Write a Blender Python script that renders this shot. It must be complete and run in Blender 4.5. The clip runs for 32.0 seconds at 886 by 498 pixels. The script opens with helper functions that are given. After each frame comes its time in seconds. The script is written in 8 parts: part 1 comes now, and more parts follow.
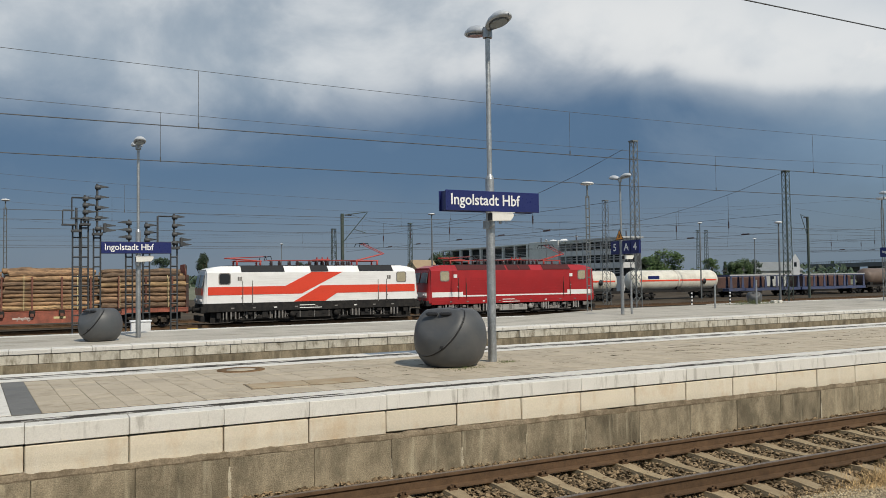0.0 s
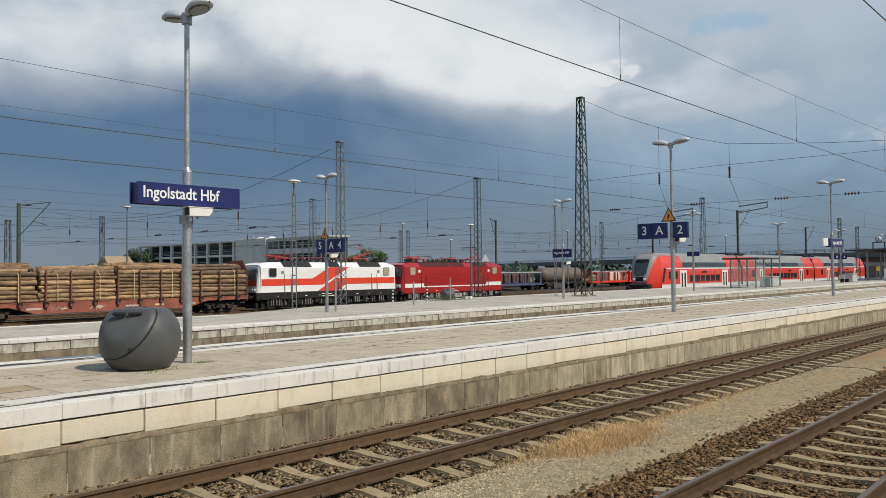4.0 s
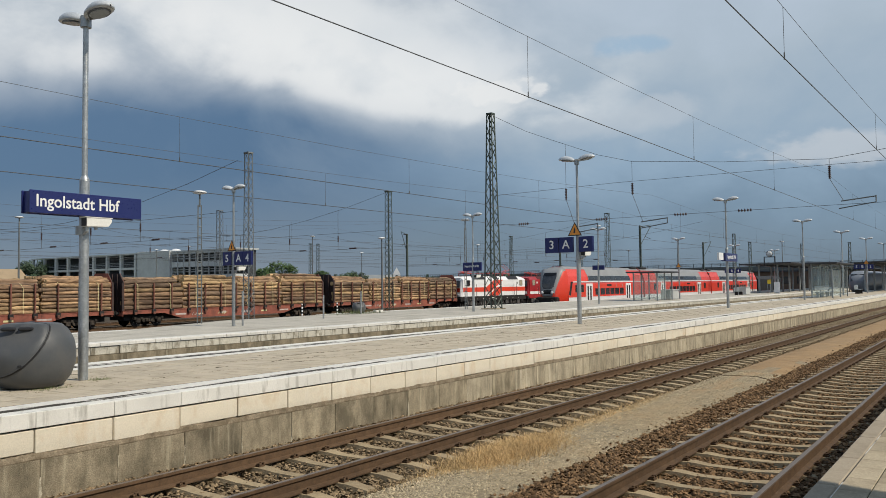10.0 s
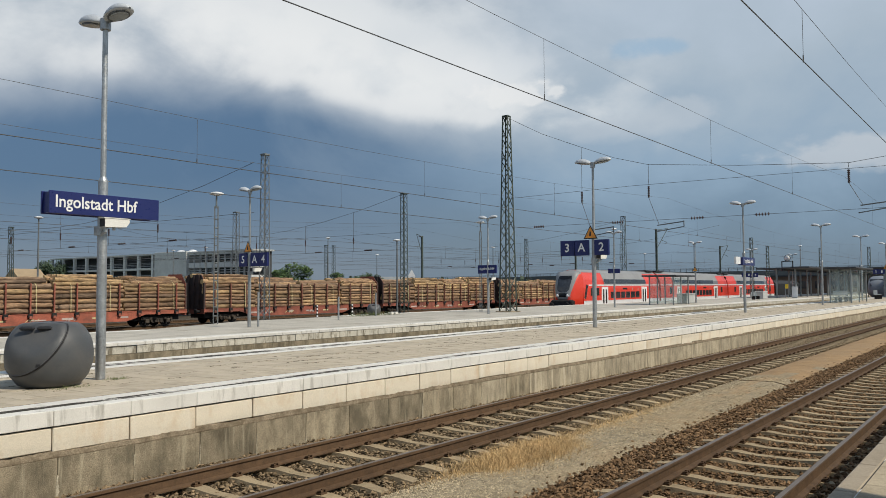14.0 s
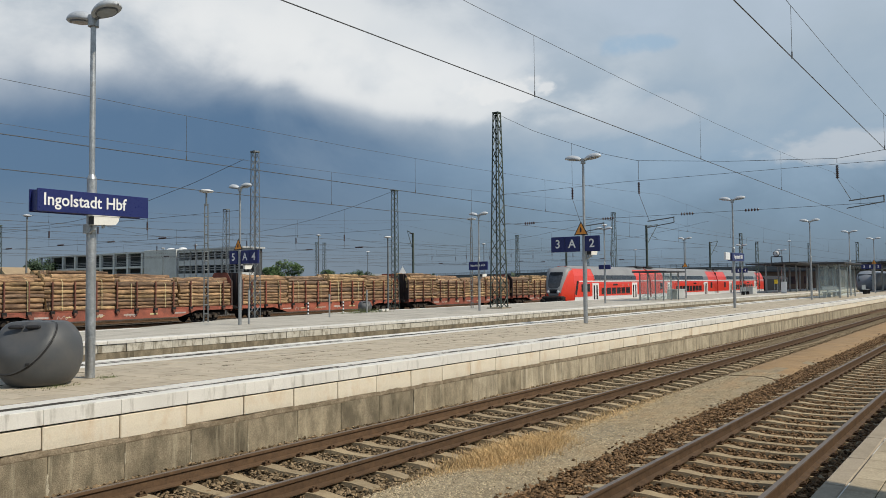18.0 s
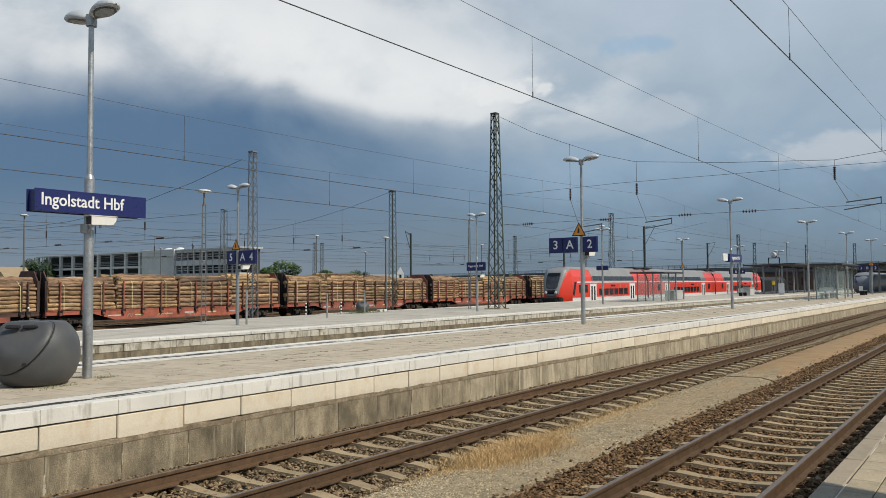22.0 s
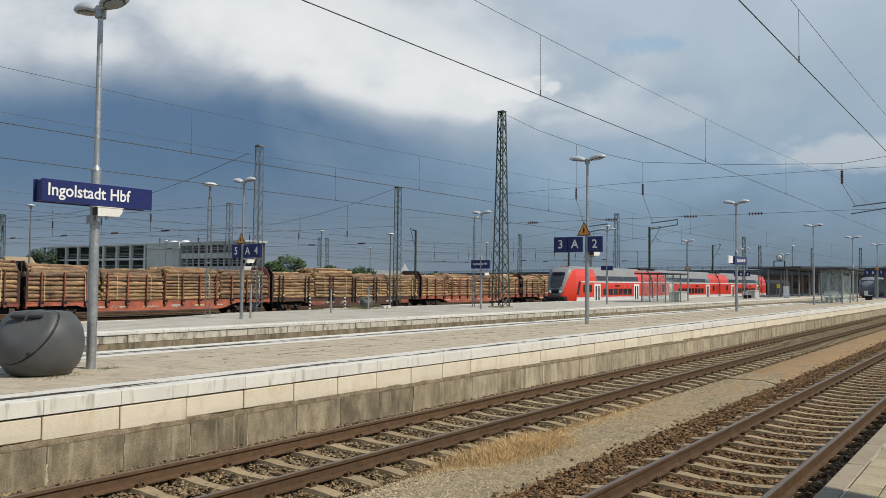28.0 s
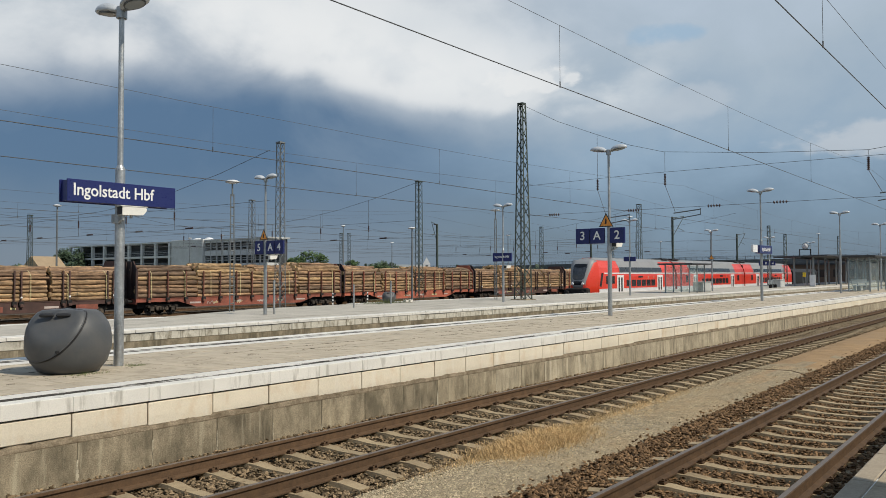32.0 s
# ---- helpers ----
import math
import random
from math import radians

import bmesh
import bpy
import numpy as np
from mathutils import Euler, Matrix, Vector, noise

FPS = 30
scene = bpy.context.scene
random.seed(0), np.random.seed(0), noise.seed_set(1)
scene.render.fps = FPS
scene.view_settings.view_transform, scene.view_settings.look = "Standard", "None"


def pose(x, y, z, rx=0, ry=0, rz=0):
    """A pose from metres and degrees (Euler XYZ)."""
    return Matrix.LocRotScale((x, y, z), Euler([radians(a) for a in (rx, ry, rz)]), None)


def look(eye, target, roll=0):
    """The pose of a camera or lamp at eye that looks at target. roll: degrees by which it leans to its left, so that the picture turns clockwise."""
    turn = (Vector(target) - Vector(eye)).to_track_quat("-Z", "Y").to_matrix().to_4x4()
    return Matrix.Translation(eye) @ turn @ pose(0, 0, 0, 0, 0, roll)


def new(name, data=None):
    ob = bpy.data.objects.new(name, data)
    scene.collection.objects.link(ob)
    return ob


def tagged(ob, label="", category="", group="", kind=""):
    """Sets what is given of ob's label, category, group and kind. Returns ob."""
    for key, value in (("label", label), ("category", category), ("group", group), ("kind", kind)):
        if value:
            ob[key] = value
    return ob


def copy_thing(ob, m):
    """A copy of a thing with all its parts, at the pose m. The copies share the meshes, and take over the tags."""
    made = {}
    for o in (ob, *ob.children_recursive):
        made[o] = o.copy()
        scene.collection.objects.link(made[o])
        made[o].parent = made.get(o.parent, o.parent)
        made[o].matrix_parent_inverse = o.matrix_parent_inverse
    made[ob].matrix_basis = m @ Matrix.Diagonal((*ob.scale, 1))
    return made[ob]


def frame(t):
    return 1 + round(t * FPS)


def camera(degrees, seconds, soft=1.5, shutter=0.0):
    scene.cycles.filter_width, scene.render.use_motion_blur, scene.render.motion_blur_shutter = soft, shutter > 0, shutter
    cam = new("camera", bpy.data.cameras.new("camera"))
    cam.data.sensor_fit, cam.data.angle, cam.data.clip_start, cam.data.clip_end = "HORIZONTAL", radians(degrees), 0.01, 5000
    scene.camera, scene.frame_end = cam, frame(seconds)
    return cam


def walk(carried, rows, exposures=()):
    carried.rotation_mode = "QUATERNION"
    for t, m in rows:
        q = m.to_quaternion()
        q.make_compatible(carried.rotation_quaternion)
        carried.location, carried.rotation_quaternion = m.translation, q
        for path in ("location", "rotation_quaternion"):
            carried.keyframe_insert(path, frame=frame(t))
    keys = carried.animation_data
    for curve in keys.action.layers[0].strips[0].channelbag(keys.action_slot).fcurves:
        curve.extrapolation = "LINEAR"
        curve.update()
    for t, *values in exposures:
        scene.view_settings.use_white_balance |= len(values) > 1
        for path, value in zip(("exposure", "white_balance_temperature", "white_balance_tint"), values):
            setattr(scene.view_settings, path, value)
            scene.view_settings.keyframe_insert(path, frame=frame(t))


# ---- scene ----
from collections import defaultdict

# camera: a person standing on the island platform, turning to follow the train
cam = camera(58.5, 32.0, 0.6)
# seconds, x, y, z, heading from the tracks, pitch, roll
ROWS = [
    (0.0, -5.89, -8.20, 1.45, 62.77, 2.07, -0.76),
    (0.5, -5.88, -8.21, 1.45, 59.40, 2.26, -1.04),
    (1.0, -5.87, -8.23, 1.45, 56.13, 2.51, -1.08),
    (1.5, -5.86, -8.25, 1.44, 52.99, 2.51, -1.00),
    (2.0, -5.85, -8.26, 1.44, 50.55, 2.58, -0.75),
    (2.5, -5.84, -8.28, 1.44, 48.13, 2.25, -0.65),
    (3.0, -5.83, -8.29, 1.44, 46.09, 1.56, -0.67),
    (3.5, -5.83, -8.30, 1.44, 43.58, 1.14, -0.59),
    (4.0, -5.82, -8.31, 1.44, 41.87, 1.67, -0.64),
    (4.5, -5.82, -8.32, 1.43, 40.53, 1.69, -0.67),
    (6.5, -5.81, -8.33, 1.43, 37.95, 2.54, -0.55),
    (7.0, -5.81, -8.33, 1.43, 37.05, 2.42, -0.75),
    (7.5, -5.81, -8.33, 1.43, 35.09, 2.29, -0.59),
    (8.0, -5.81, -8.33, 1.43, 34.86, 2.23, -0.60),
    (8.5, -5.81, -8.33, 1.43, 35.46, 2.37, -0.60),
    (9.0, -5.81, -8.33, 1.43, 36.74, 2.78, -0.57),
    (9.5, -5.81, -8.33, 1.43, 37.02, 2.85, -0.63),
    (10.0, -5.81, -8.33, 1.43, 35.45, 2.57, -0.68),
    (10.5, -5.81, -8.33, 1.43, 35.18, 2.17, -0.82),
    (11.0, -5.81, -8.33, 1.43, 35.34, 2.02, -0.83),
    (11.5, -5.81, -8.33, 1.43, 35.25, 1.85, -0.81),
    (12.0, -5.81, -8.33, 1.43, 35.22, 1.85, -0.77),
    (12.5, -5.81, -8.33, 1.43, 35.57, 1.94, -0.65),
    (13.0, -5.81, -8.33, 1.43, 35.72, 2.09, -0.31),
    (13.5, -5.81, -8.33, 1.43, 35.89, 2.47, -0.02),
    (14.0, -5.81, -8.33, 1.43, 36.53, 2.75, -0.30),
    (14.5, -5.81, -8.33, 1.43, 37.25, 2.82, -0.45),
    (16.5, -5.81, -8.33, 1.43, 36.37, 2.23, -0.60),
    (17.0, -5.81, -8.33, 1.43, 35.98, 2.38, -0.59),
    (17.5, -5.81, -8.33, 1.43, 35.86, 2.62, -0.47),
    (18.0, -5.81, -8.33, 1.43, 35.88, 2.51, -0.55),
    (18.5, -5.81, -8.33, 1.43, 35.87, 2.56, -0.53),
    (19.0, -5.81, -8.33, 1.43, 36.10, 2.69, -0.51),
    (19.5, -5.81, -8.33, 1.43, 36.55, 2.60, -0.60),
    (20.0, -5.81, -8.33, 1.43, 36.29, 2.50, -0.50),
    (20.5, -5.81, -8.33, 1.43, 35.75, 2.52, -0.30),
    (21.0, -5.81, -8.33, 1.43, 35.70, 2.57, -0.33),
    (21.5, -5.81, -8.33, 1.43, 35.69, 2.53, -0.32),
    (22.0, -5.81, -8.33, 1.43, 35.72, 2.55, -0.44),
    (22.5, -5.81, -8.33, 1.43, 35.81, 2.56, -0.53),
    (23.0, -5.81, -8.33, 1.43, 35.74, 2.28, -0.29),
    (23.5, -5.81, -8.33, 1.43, 35.84, 2.13, -0.10),
    (24.0, -5.81, -8.33, 1.43, 36.27, 1.97, -0.16),
    (24.5, -5.81, -8.33, 1.43, 36.43, 1.96, -0.29),
    (25.0, -5.81, -8.33, 1.43, 36.33, 1.90, -0.29),
    (25.5, -5.81, -8.33, 1.43, 36.26, 2.07, -0.28),
    (27.5, -5.81, -8.33, 1.43, 35.85, 2.96, 0.59),
    (28.0, -5.81, -8.33, 1.43, 36.02, 2.35, 0.57),
    (28.5, -5.81, -8.33, 1.43, 36.25, 2.24, 0.58),
    (29.0, -5.81, -8.33, 1.43, 36.35, 2.36, 0.69),
    (29.5, -5.81, -8.33, 1.43, 36.32, 2.32, 0.67),
    (30.0, -5.81, -8.33, 1.43, 35.68, 2.31, 0.47),
    (30.5, -5.81, -8.33, 1.43, 35.65, 2.43, -0.07),
    (31.0, -5.81, -8.33, 1.43, 36.22, 2.37, -0.31),
    (31.5, -5.81, -8.33, 1.43, 37.00, 2.02, -0.29),
    (32.0, -5.81, -8.33, 1.43, 37.61, 1.88, -0.23),
]
walk(cam, [(t, pose(x, y, z, 90 + p, -r, h - 90)) for t, x, y, z, h, p, r in ROWS], [(0.0, -0.13), (2.0, -0.10), (4.0, -0.03), (32.0, -0.03)])

# light: a high sun behind the camera's platform, a stormy sky ahead
SUN_DIR = Vector((0.145, -1.0, 1.03)).normalized()
sun = new("sun", bpy.data.lights.new("sun", "SUN"))
sun.data.energy, sun.data.angle, sun.data.color = 3.75, radians(0.6), (1.0, 0.915, 0.77)
sun.matrix_world = look((0, 0, 60), Vector((0, 0, 60)) - SUN_DIR)

world = bpy.data.worlds.new("sky")
scene.world = world
world.use_nodes = True


def build_sky():
    nt = world.node_tree
    nt.nodes.clear()
    N, L = nt.nodes.new, nt.links.new
    out, bg = N("ShaderNodeOutputWorld"), N("ShaderNodeBackground")
    sky = N("ShaderNodeTexSky")
    sky.sky_type, sky.sun_disc = "NISHITA", False
    sky.sun_elevation = math.asin(SUN_DIR.z)
    sky.sun_rotation = math.atan2(SUN_DIR.x, SUN_DIR.y)
    co = N("ShaderNodeTexCoord")
    sep = N("ShaderNodeSeparateXYZ")
    L(co.outputs["Generated"], sep.inputs[0])
    # cloud layer coordinates: flattened near the horizon
    flat = N("ShaderNodeVectorMath")
    flat.operation = "MULTIPLY"
    L(co.outputs["Generated"], flat.inputs[0])
    flat.inputs[1].default_value = (1.0, 1.0, 1.5)
    def cloud(scale, detail, rough, w, dist=0.0):
        n = N("ShaderNodeTexNoise")
        n.noise_dimensions = "4D"
        n.inputs["Scale"].default_value, n.inputs["Detail"].default_value = scale, detail
        n.inputs["Roughness"].default_value, n.inputs["W"].default_value = rough, w
        n.inputs["Distortion"].default_value = dist
        L(flat.outputs[0], n.inputs["Vector"])
        return n.outputs["Fac"]
    def math_node(op, a, b=None, c=None):
        m = N("ShaderNodeMath")
        m.operation = op
        for i, v in enumerate((a, b, c)):
            if v is None:
                continue
            if isinstance(v, (int, float)):
                m.inputs[i].default_value = v
            else:
                L(v, m.inputs[i])
        return m.outputs[0]
    big = cloud(1.8, 3, 0.45, SKY_W[0], 0.2)
    fine = cloud(5.5, 7, 0.55, SKY_W[1], 0.3)
    puff = cloud(9.0, 6, 0.5, SKY_W[2], 0.2)
    soft_ = cloud(4.2, 2.5, 0.45, SKY_W[0] + 2.0, 0.1)
    def step(v, lo, hi):
        r = N("ShaderNodeMapRange")
        r.interpolation_type = "SMOOTHSTEP"
        L(v, r.inputs[0])
        r.inputs[1].default_value, r.inputs[2].default_value = lo, hi
        return r.outputs[0]
    def ramp(v, stops):
        r = N("ShaderNodeValToRGB")
        L(v, r.inputs[0])
        el = r.color_ramp.elements
        el[0].position, el[0].color = stops[0][0], (*stops[0][1], 1)
        el[1].position, el[1].color = stops[-1][0], (*stops[-1][1], 1)
        for p, c in stops[1:-1]:
            el.new(p).color = (*c, 1)
        return r.outputs[0]
    def blend(f, a, b, kind="MIX"):
        x = N("ShaderNodeMixRGB")
        x.blend_type = kind
        for k, q in enumerate((f, a, b)):
            if isinstance(q, (int, float)):
                x.inputs[k].default_value = q
            elif isinstance(q, tuple):
                x.inputs[k].default_value = (*q, 1)
            else:
                L(q, x.inputs[k])
        return x.outputs[0]
    z = sep.outputs["Z"]
    az = math_node("ARCTAN2", sep.outputs["Y"], sep.outputs["X"])
    nb = math_node("SUBTRACT", big, 0.5)
    nf = math_node("SUBTRACT", fine, 0.5)
    # the rain front: its upper edge sinks towards the right and it thins out along the tracks
    edge = ramp(math_node("DIVIDE", az, 1.75), [(q, (e, e, e)) for q, e in FRONT_EDGE])
    np_ = math_node("SUBTRACT", puff, 0.5)
    h = math_node("SUBTRACT", z, edge)
    h = math_node("ADD", h, math_node("MULTIPLY", nb, 0.07))
    h = math_node("ADD", h, math_node("MULTIPLY", math_node("SUBTRACT", soft_, 0.5), 0.09))
    h = math_node("ADD", h, math_node("MULTIPLY", nf, 0.05))
    h = math_node("ADD", h, math_node("MULTIPLY", np_, 0.02))
    dark = ramp(math_node("ADD", z, math_node("ADD", math_node("MULTIPLY", nf, 0.10), math_node("MULTIPLY", nb, 0.12))), DARK_STOPS)
    wisps = math_node("MULTIPLY", step(cloud(2.6, 6, 0.6, 6.4, 0.5), 0.50, 0.68), step(z, 0.06, 0.16))
    dark = blend(math_node("MULTIPLY", wisps, 0.32), dark, (0.25, 0.32, 0.40))
    lit = blend(step(math_node("ADD", math_node("MULTIPLY", soft_, 0.4), math_node("SUBTRACT", math_node("MULTIPLY", fine, 0.6), math_node("SUBTRACT", math_node("MULTIPLY", step(az, 1.2, 1.55), 0.045), math_node("MULTIPLY", math_node("MULTIPLY", step(az, 0.85, 1.0), math_node("SUBTRACT", 1.0, step(az, 1.15, 1.3))), 0.08)))), 0.38, 0.60), (0.31, 0.375, 0.44), (0.69, 0.715, 0.725))
    left = blend(step(h, -0.06, 0.05), dark, lit)
    hr = math_node("ADD", z, math_node("ADD", math_node("MULTIPLY", nb, 0.25), math_node("ADD", math_node("MULTIPLY", nf, 0.25), math_node("MULTIPLY", np_, 0.10))))
    right = ramp(hr, CLEAR_STOPS)
    sky_col = blend(step(math_node("ADD", az, math_node("MULTIPLY", nb, 0.5)), 0.40, 0.80), right, left)
    # bright heads of cumulus along the front's edge
    band = math_node("MULTIPLY", step(h, -0.012, 0.018), math_node("SUBTRACT", 1.0, step(h, 0.05, 0.15)))
    heads = math_node("MULTIPLY", math_node("MULTIPLY", band, step(math_node("ADD", math_node("MULTIPLY", soft_, 0.4), math_node("MULTIPLY", puff, 0.6)), 0.45, 0.58)), math_node("MULTIPLY", step(az, 0.3, 0.5), math_node("SUBTRACT", 1.0, step(az, 0.95, 1.3))))
    sky_col = blend(math_node("MULTIPLY", heads, 0.6), sky_col, (0.86, 0.855, 0.83))
    def lobe(a0, z0, sa, sz, rag):
        ua, uz = math_node("DIVIDE", math_node("SUBTRACT", az, a0), sa), math_node("DIVIDE", math_node("SUBTRACT", z, z0), sz)
        q = math_node("ADD", math_node("MULTIPLY", ua, ua), math_node("MULTIPLY", uz, uz))
        return math_node("ADD", q, math_node("MULTIPLY", math_node("ADD", nf, np_), rag))
    # crisp cumulus heads where the front thins, and a pale bank low on the right
    for a0, z0, sa, sz, rag, lo, hi, amt, col in HEADS:
        sky_col = blend(math_node("MULTIPLY", math_node("SUBTRACT", 1.0, step(lobe(a0, z0, sa, sz, rag), lo, hi)), amt), sky_col, col)
    # small blue gaps high up on the right
    da, dz = math_node("DIVIDE", math_node("SUBTRACT", az, 0.372), 0.042), math_node("DIVIDE", math_node("SUBTRACT", z, 0.281), 0.011)
    d = math_node("ADD", math_node("MULTIPLY", da, da), math_node("ADD", math_node("MULTIPLY", dz, dz), math_node("MULTIPLY", math_node("ADD", nf, np_), 9.0)))
    gaps = math_node("SUBTRACT", 1.0, step(d, 0.2, 1.8))
    sky_col = blend(math_node("MULTIPLY", gaps, 0.6), sky_col, (0.28, 0.43, 0.58))
    sky_col = blend(step(z, 0.38, 0.6), sky_col, (0.19, 0.27, 0.39))
    tint = blend(1.0, sky.outputs[0], (0.012, 0.012, 0.012), "MULTIPLY")
    L(blend(1.0, tint, sky_col, "ADD"), bg.inputs[0])
    bg.inputs[1].default_value = 1.0
    L(bg.outputs[0], out.inputs[0])


SKY_W = (3.1, 1.7, 5.2)
HEADS = [(0.552, 0.236, 0.075, 0.032, 5.5, 0.75, 1.05, 0.7, (0.80, 0.80, 0.785)), (0.60, 0.262, 0.06, 0.035, 5.0, 0.3, 1.3, 0.4, (0.80, 0.805, 0.80)),
         (0.15, 0.152, 0.11, 0.022, 7.0, 0.4, 1.4, 0.55, (0.60, 0.61, 0.62)), (0.40, 0.20, 0.13, 0.02, 7.0, 0.3, 1.5, 0.4, (0.55, 0.58, 0.61))]
# upper edge of the rain front, from the tracks' direction round to the left
FRONT_EDGE = [(0.0, 0.17), (0.24, 0.17), (0.30, 0.185), (0.38, 0.218), (0.47, 0.262), (0.55, 0.258), (0.63, 0.245), (0.75, 0.208), (1.0, 0.195)]
DARK_STOPS = [(0.0, (0.155, 0.205, 0.27)), (0.05, (0.11, 0.167, 0.25)), (0.13, (0.068, 0.132, 0.23)), (0.2, (0.075, 0.142, 0.242)), (0.4, (0.14, 0.205, 0.29))]
CLEAR_STOPS = [(0.0, (0.125, 0.187, 0.258)), (0.06, (0.16, 0.24, 0.335)), (0.14, (0.25, 0.35, 0.46)), (0.2, (0.32, 0.405, 0.49)), (0.26, (0.385, 0.46, 0.53)), (0.33, (0.435, 0.51, 0.59)), (0.45, (0.49, 0.55, 0.61))]
build_sky()

# ---- materials ----
MATS = {}


def material(name, color, rough=0.7, metal=0.0, var=0.12, scale=4.0, bump=0.0, fine=40.0, stain=None, stain_amt=0.0, stain_scale=1.5,
             streak=False, island=0.0, coat=0.0, spec=0.5, stain_lo=0.45, stain_hi=0.65, runs=None, runs_amt=0.0, runs_scale=5.0):
    """A procedural surface: base colour with variation at two scales, stains, per-object variation and fine relief."""
    m = bpy.data.materials.new(name)
    m.use_nodes = True
    nt = m.node_tree
    N, L = nt.nodes.new, nt.links.new
    b = nt.nodes["Principled BSDF"]
    b.inputs["Roughness"].default_value, b.inputs["Metallic"].default_value = rough, metal
    b.inputs["Specular IOR Level"].default_value = spec
    b.inputs["Coat Weight"].default_value = coat
    b.inputs["Coat Roughness"].default_value = 0.15
    geo = N("ShaderNodeNewGeometry")
    obj = N("ShaderNodeTexCoord")
    vec = obj.outputs["Object"]
    info = N("ShaderNodeObjectInfo")
    add = N("ShaderNodeVectorMath")
    add.operation = "MULTIPLY_ADD"
    L(info.outputs["Random"], add.inputs[0])
    add.inputs[1].default_value = (31.7, 17.3, 23.9)
    L(vec, add.inputs[2])
    v = add.outputs[0]
    def noise_fac(sc, det, r=0.6, stretch=None):
        n = N("ShaderNodeTexNoise")
        n.inputs["Scale"].default_value, n.inputs["Detail"].default_value, n.inputs["Roughness"].default_value = sc, det, r
        if stretch:
            q = N("ShaderNodeVectorMath")
            q.operation = "MULTIPLY"
            q.inputs[1].default_value = stretch
            L(v, q.inputs[0])
            L(q.outputs[0], n.inputs["Vector"])
        else:
            L(v, n.inputs["Vector"])
        return n.outputs["Fac"]
    def mixc(fac, a, bcol, blend="MIX"):
        x = N("ShaderNodeMixRGB")
        x.blend_type = blend
        for i, val in ((0, fac), (1, a), (2, bcol)):
            if isinstance(val, (int, float)):
                x.inputs[i].default_value = val
            elif isinstance(val, tuple):
                x.inputs[i].default_value = (*val, 1)
            else:
                L(val, x.inputs[i])
        return x.outputs[0]
    def ramp(fac, lo, hi):
        r = N("ShaderNodeMapRange")
        L(fac, r.inputs[0])
        r.inputs[1].default_value, r.inputs[2].default_value = lo, hi
        return r.outputs[0]
    dark = tuple(max(0, c * (1 - 2.2 * var)) for c in color)
    lite = tuple(min(1, c * (1 + 1.6 * var)) for c in color)
    col = mixc(ramp(noise_fac(scale, 4), 0.3, 0.7), dark, lite)
    grain = ramp(noise_fac(fine, 3), 0.3, 0.7)
    col = mixc(0.55, col, mixc(grain, dark, lite))
    if stain:
        f = noise_fac(stain_scale, 6, 0.65, (streak if isinstance(streak, tuple) else (1, 1, 0.16)) if streak else None)
        f = ramp(f, stain_lo, stain_hi)
        k = N("ShaderNodeMath")
        k.operation = "MULTIPLY"
        L(f, k.inputs[0])
        k.inputs[1].default_value = stain_amt
        col = mixc(k.outputs[0], col, stain)
    if runs:
        # narrow vertical runs of lime or dirt
        f = ramp(noise_fac(runs_scale, 5, 0.6, (1, 1, 0.09)), 0.57, 0.70)
        k = N("ShaderNodeMath")
        k.operation = "MULTIPLY"
        L(f, k.inputs[0])
        k.inputs[1].default_value = runs_amt
        col = mixc(k.outputs[0], col, runs)
    if island:
        r = geo.outputs["Random Per Island"]
        hs = N("ShaderNodeHueSaturation")
        mr = N("ShaderNodeMapRange")
        L(r, mr.inputs[0])
        mr.inputs[3].default_value, mr.inputs[4].default_value = 1 - island, 1 + island
        L(mr.outputs[0], hs.inputs["Value"])
        L(col, hs.inputs["Color"])
        col = hs.outputs[0]
    hs = N("ShaderNodeHueSaturation")
    mr = N("ShaderNodeMapRange")
    L(info.outputs["Random"], mr.inputs[0])
    mr.inputs[3].default_value, mr.inputs[4].default_value = 1 - var * 0.7, 1 + var * 0.7
    L(mr.outputs[0], hs.inputs["Value"])
    L(col, hs.inputs["Color"])
    L(hs.outputs[0], b.inputs["Base Color"])
    if bump:
        bp = N("ShaderNodeBump")
        bp.inputs["Strength"].default_value, bp.inputs["Distance"].default_value = min(1, bump), 0.01
        L(noise_fac(fine * 1.5, 4), bp.inputs["Height"])
        L(bp.outputs[0], b.inputs["Normal"])
    rr = N("ShaderNodeMapRange")
    L(grain, rr.inputs[0])
    rr.inputs[3].default_value, rr.inputs[4].default_value = max(0.03, rough - 0.1), min(1, rough + 0.1)
    L(rr.outputs[0], b.inputs["Roughness"])
    MATS[name] = m
    return m


def glass(name, tint, rough=0.03, alpha=0.25):
    m = bpy.data.materials.new(name)
    m.use_nodes = True
    nt = m.node_tree
    b = nt.nodes["Principled BSDF"]
    out = nt.nodes["Material Output"]
    b.inputs["Base Color"].default_value = (*tint, 1)
    b.inputs["Roughness"].default_value = rough
    tr = nt.nodes.new("ShaderNodeBsdfTransparent")
    tr.inputs[0].default_value = (*[min(1, c * 1.0 + 0.35) for c in tint], 1)
    mx = nt.nodes.new("ShaderNodeMixShader")
    mx.inputs[0].default_value = alpha
    nt.links.new(tr.outputs[0], mx.inputs[1])
    nt.links.new(b.outputs[0], mx.inputs[2])
    nt.links.new(mx.outputs[0], out.inputs[0])
    MATS[name] = m
    return m


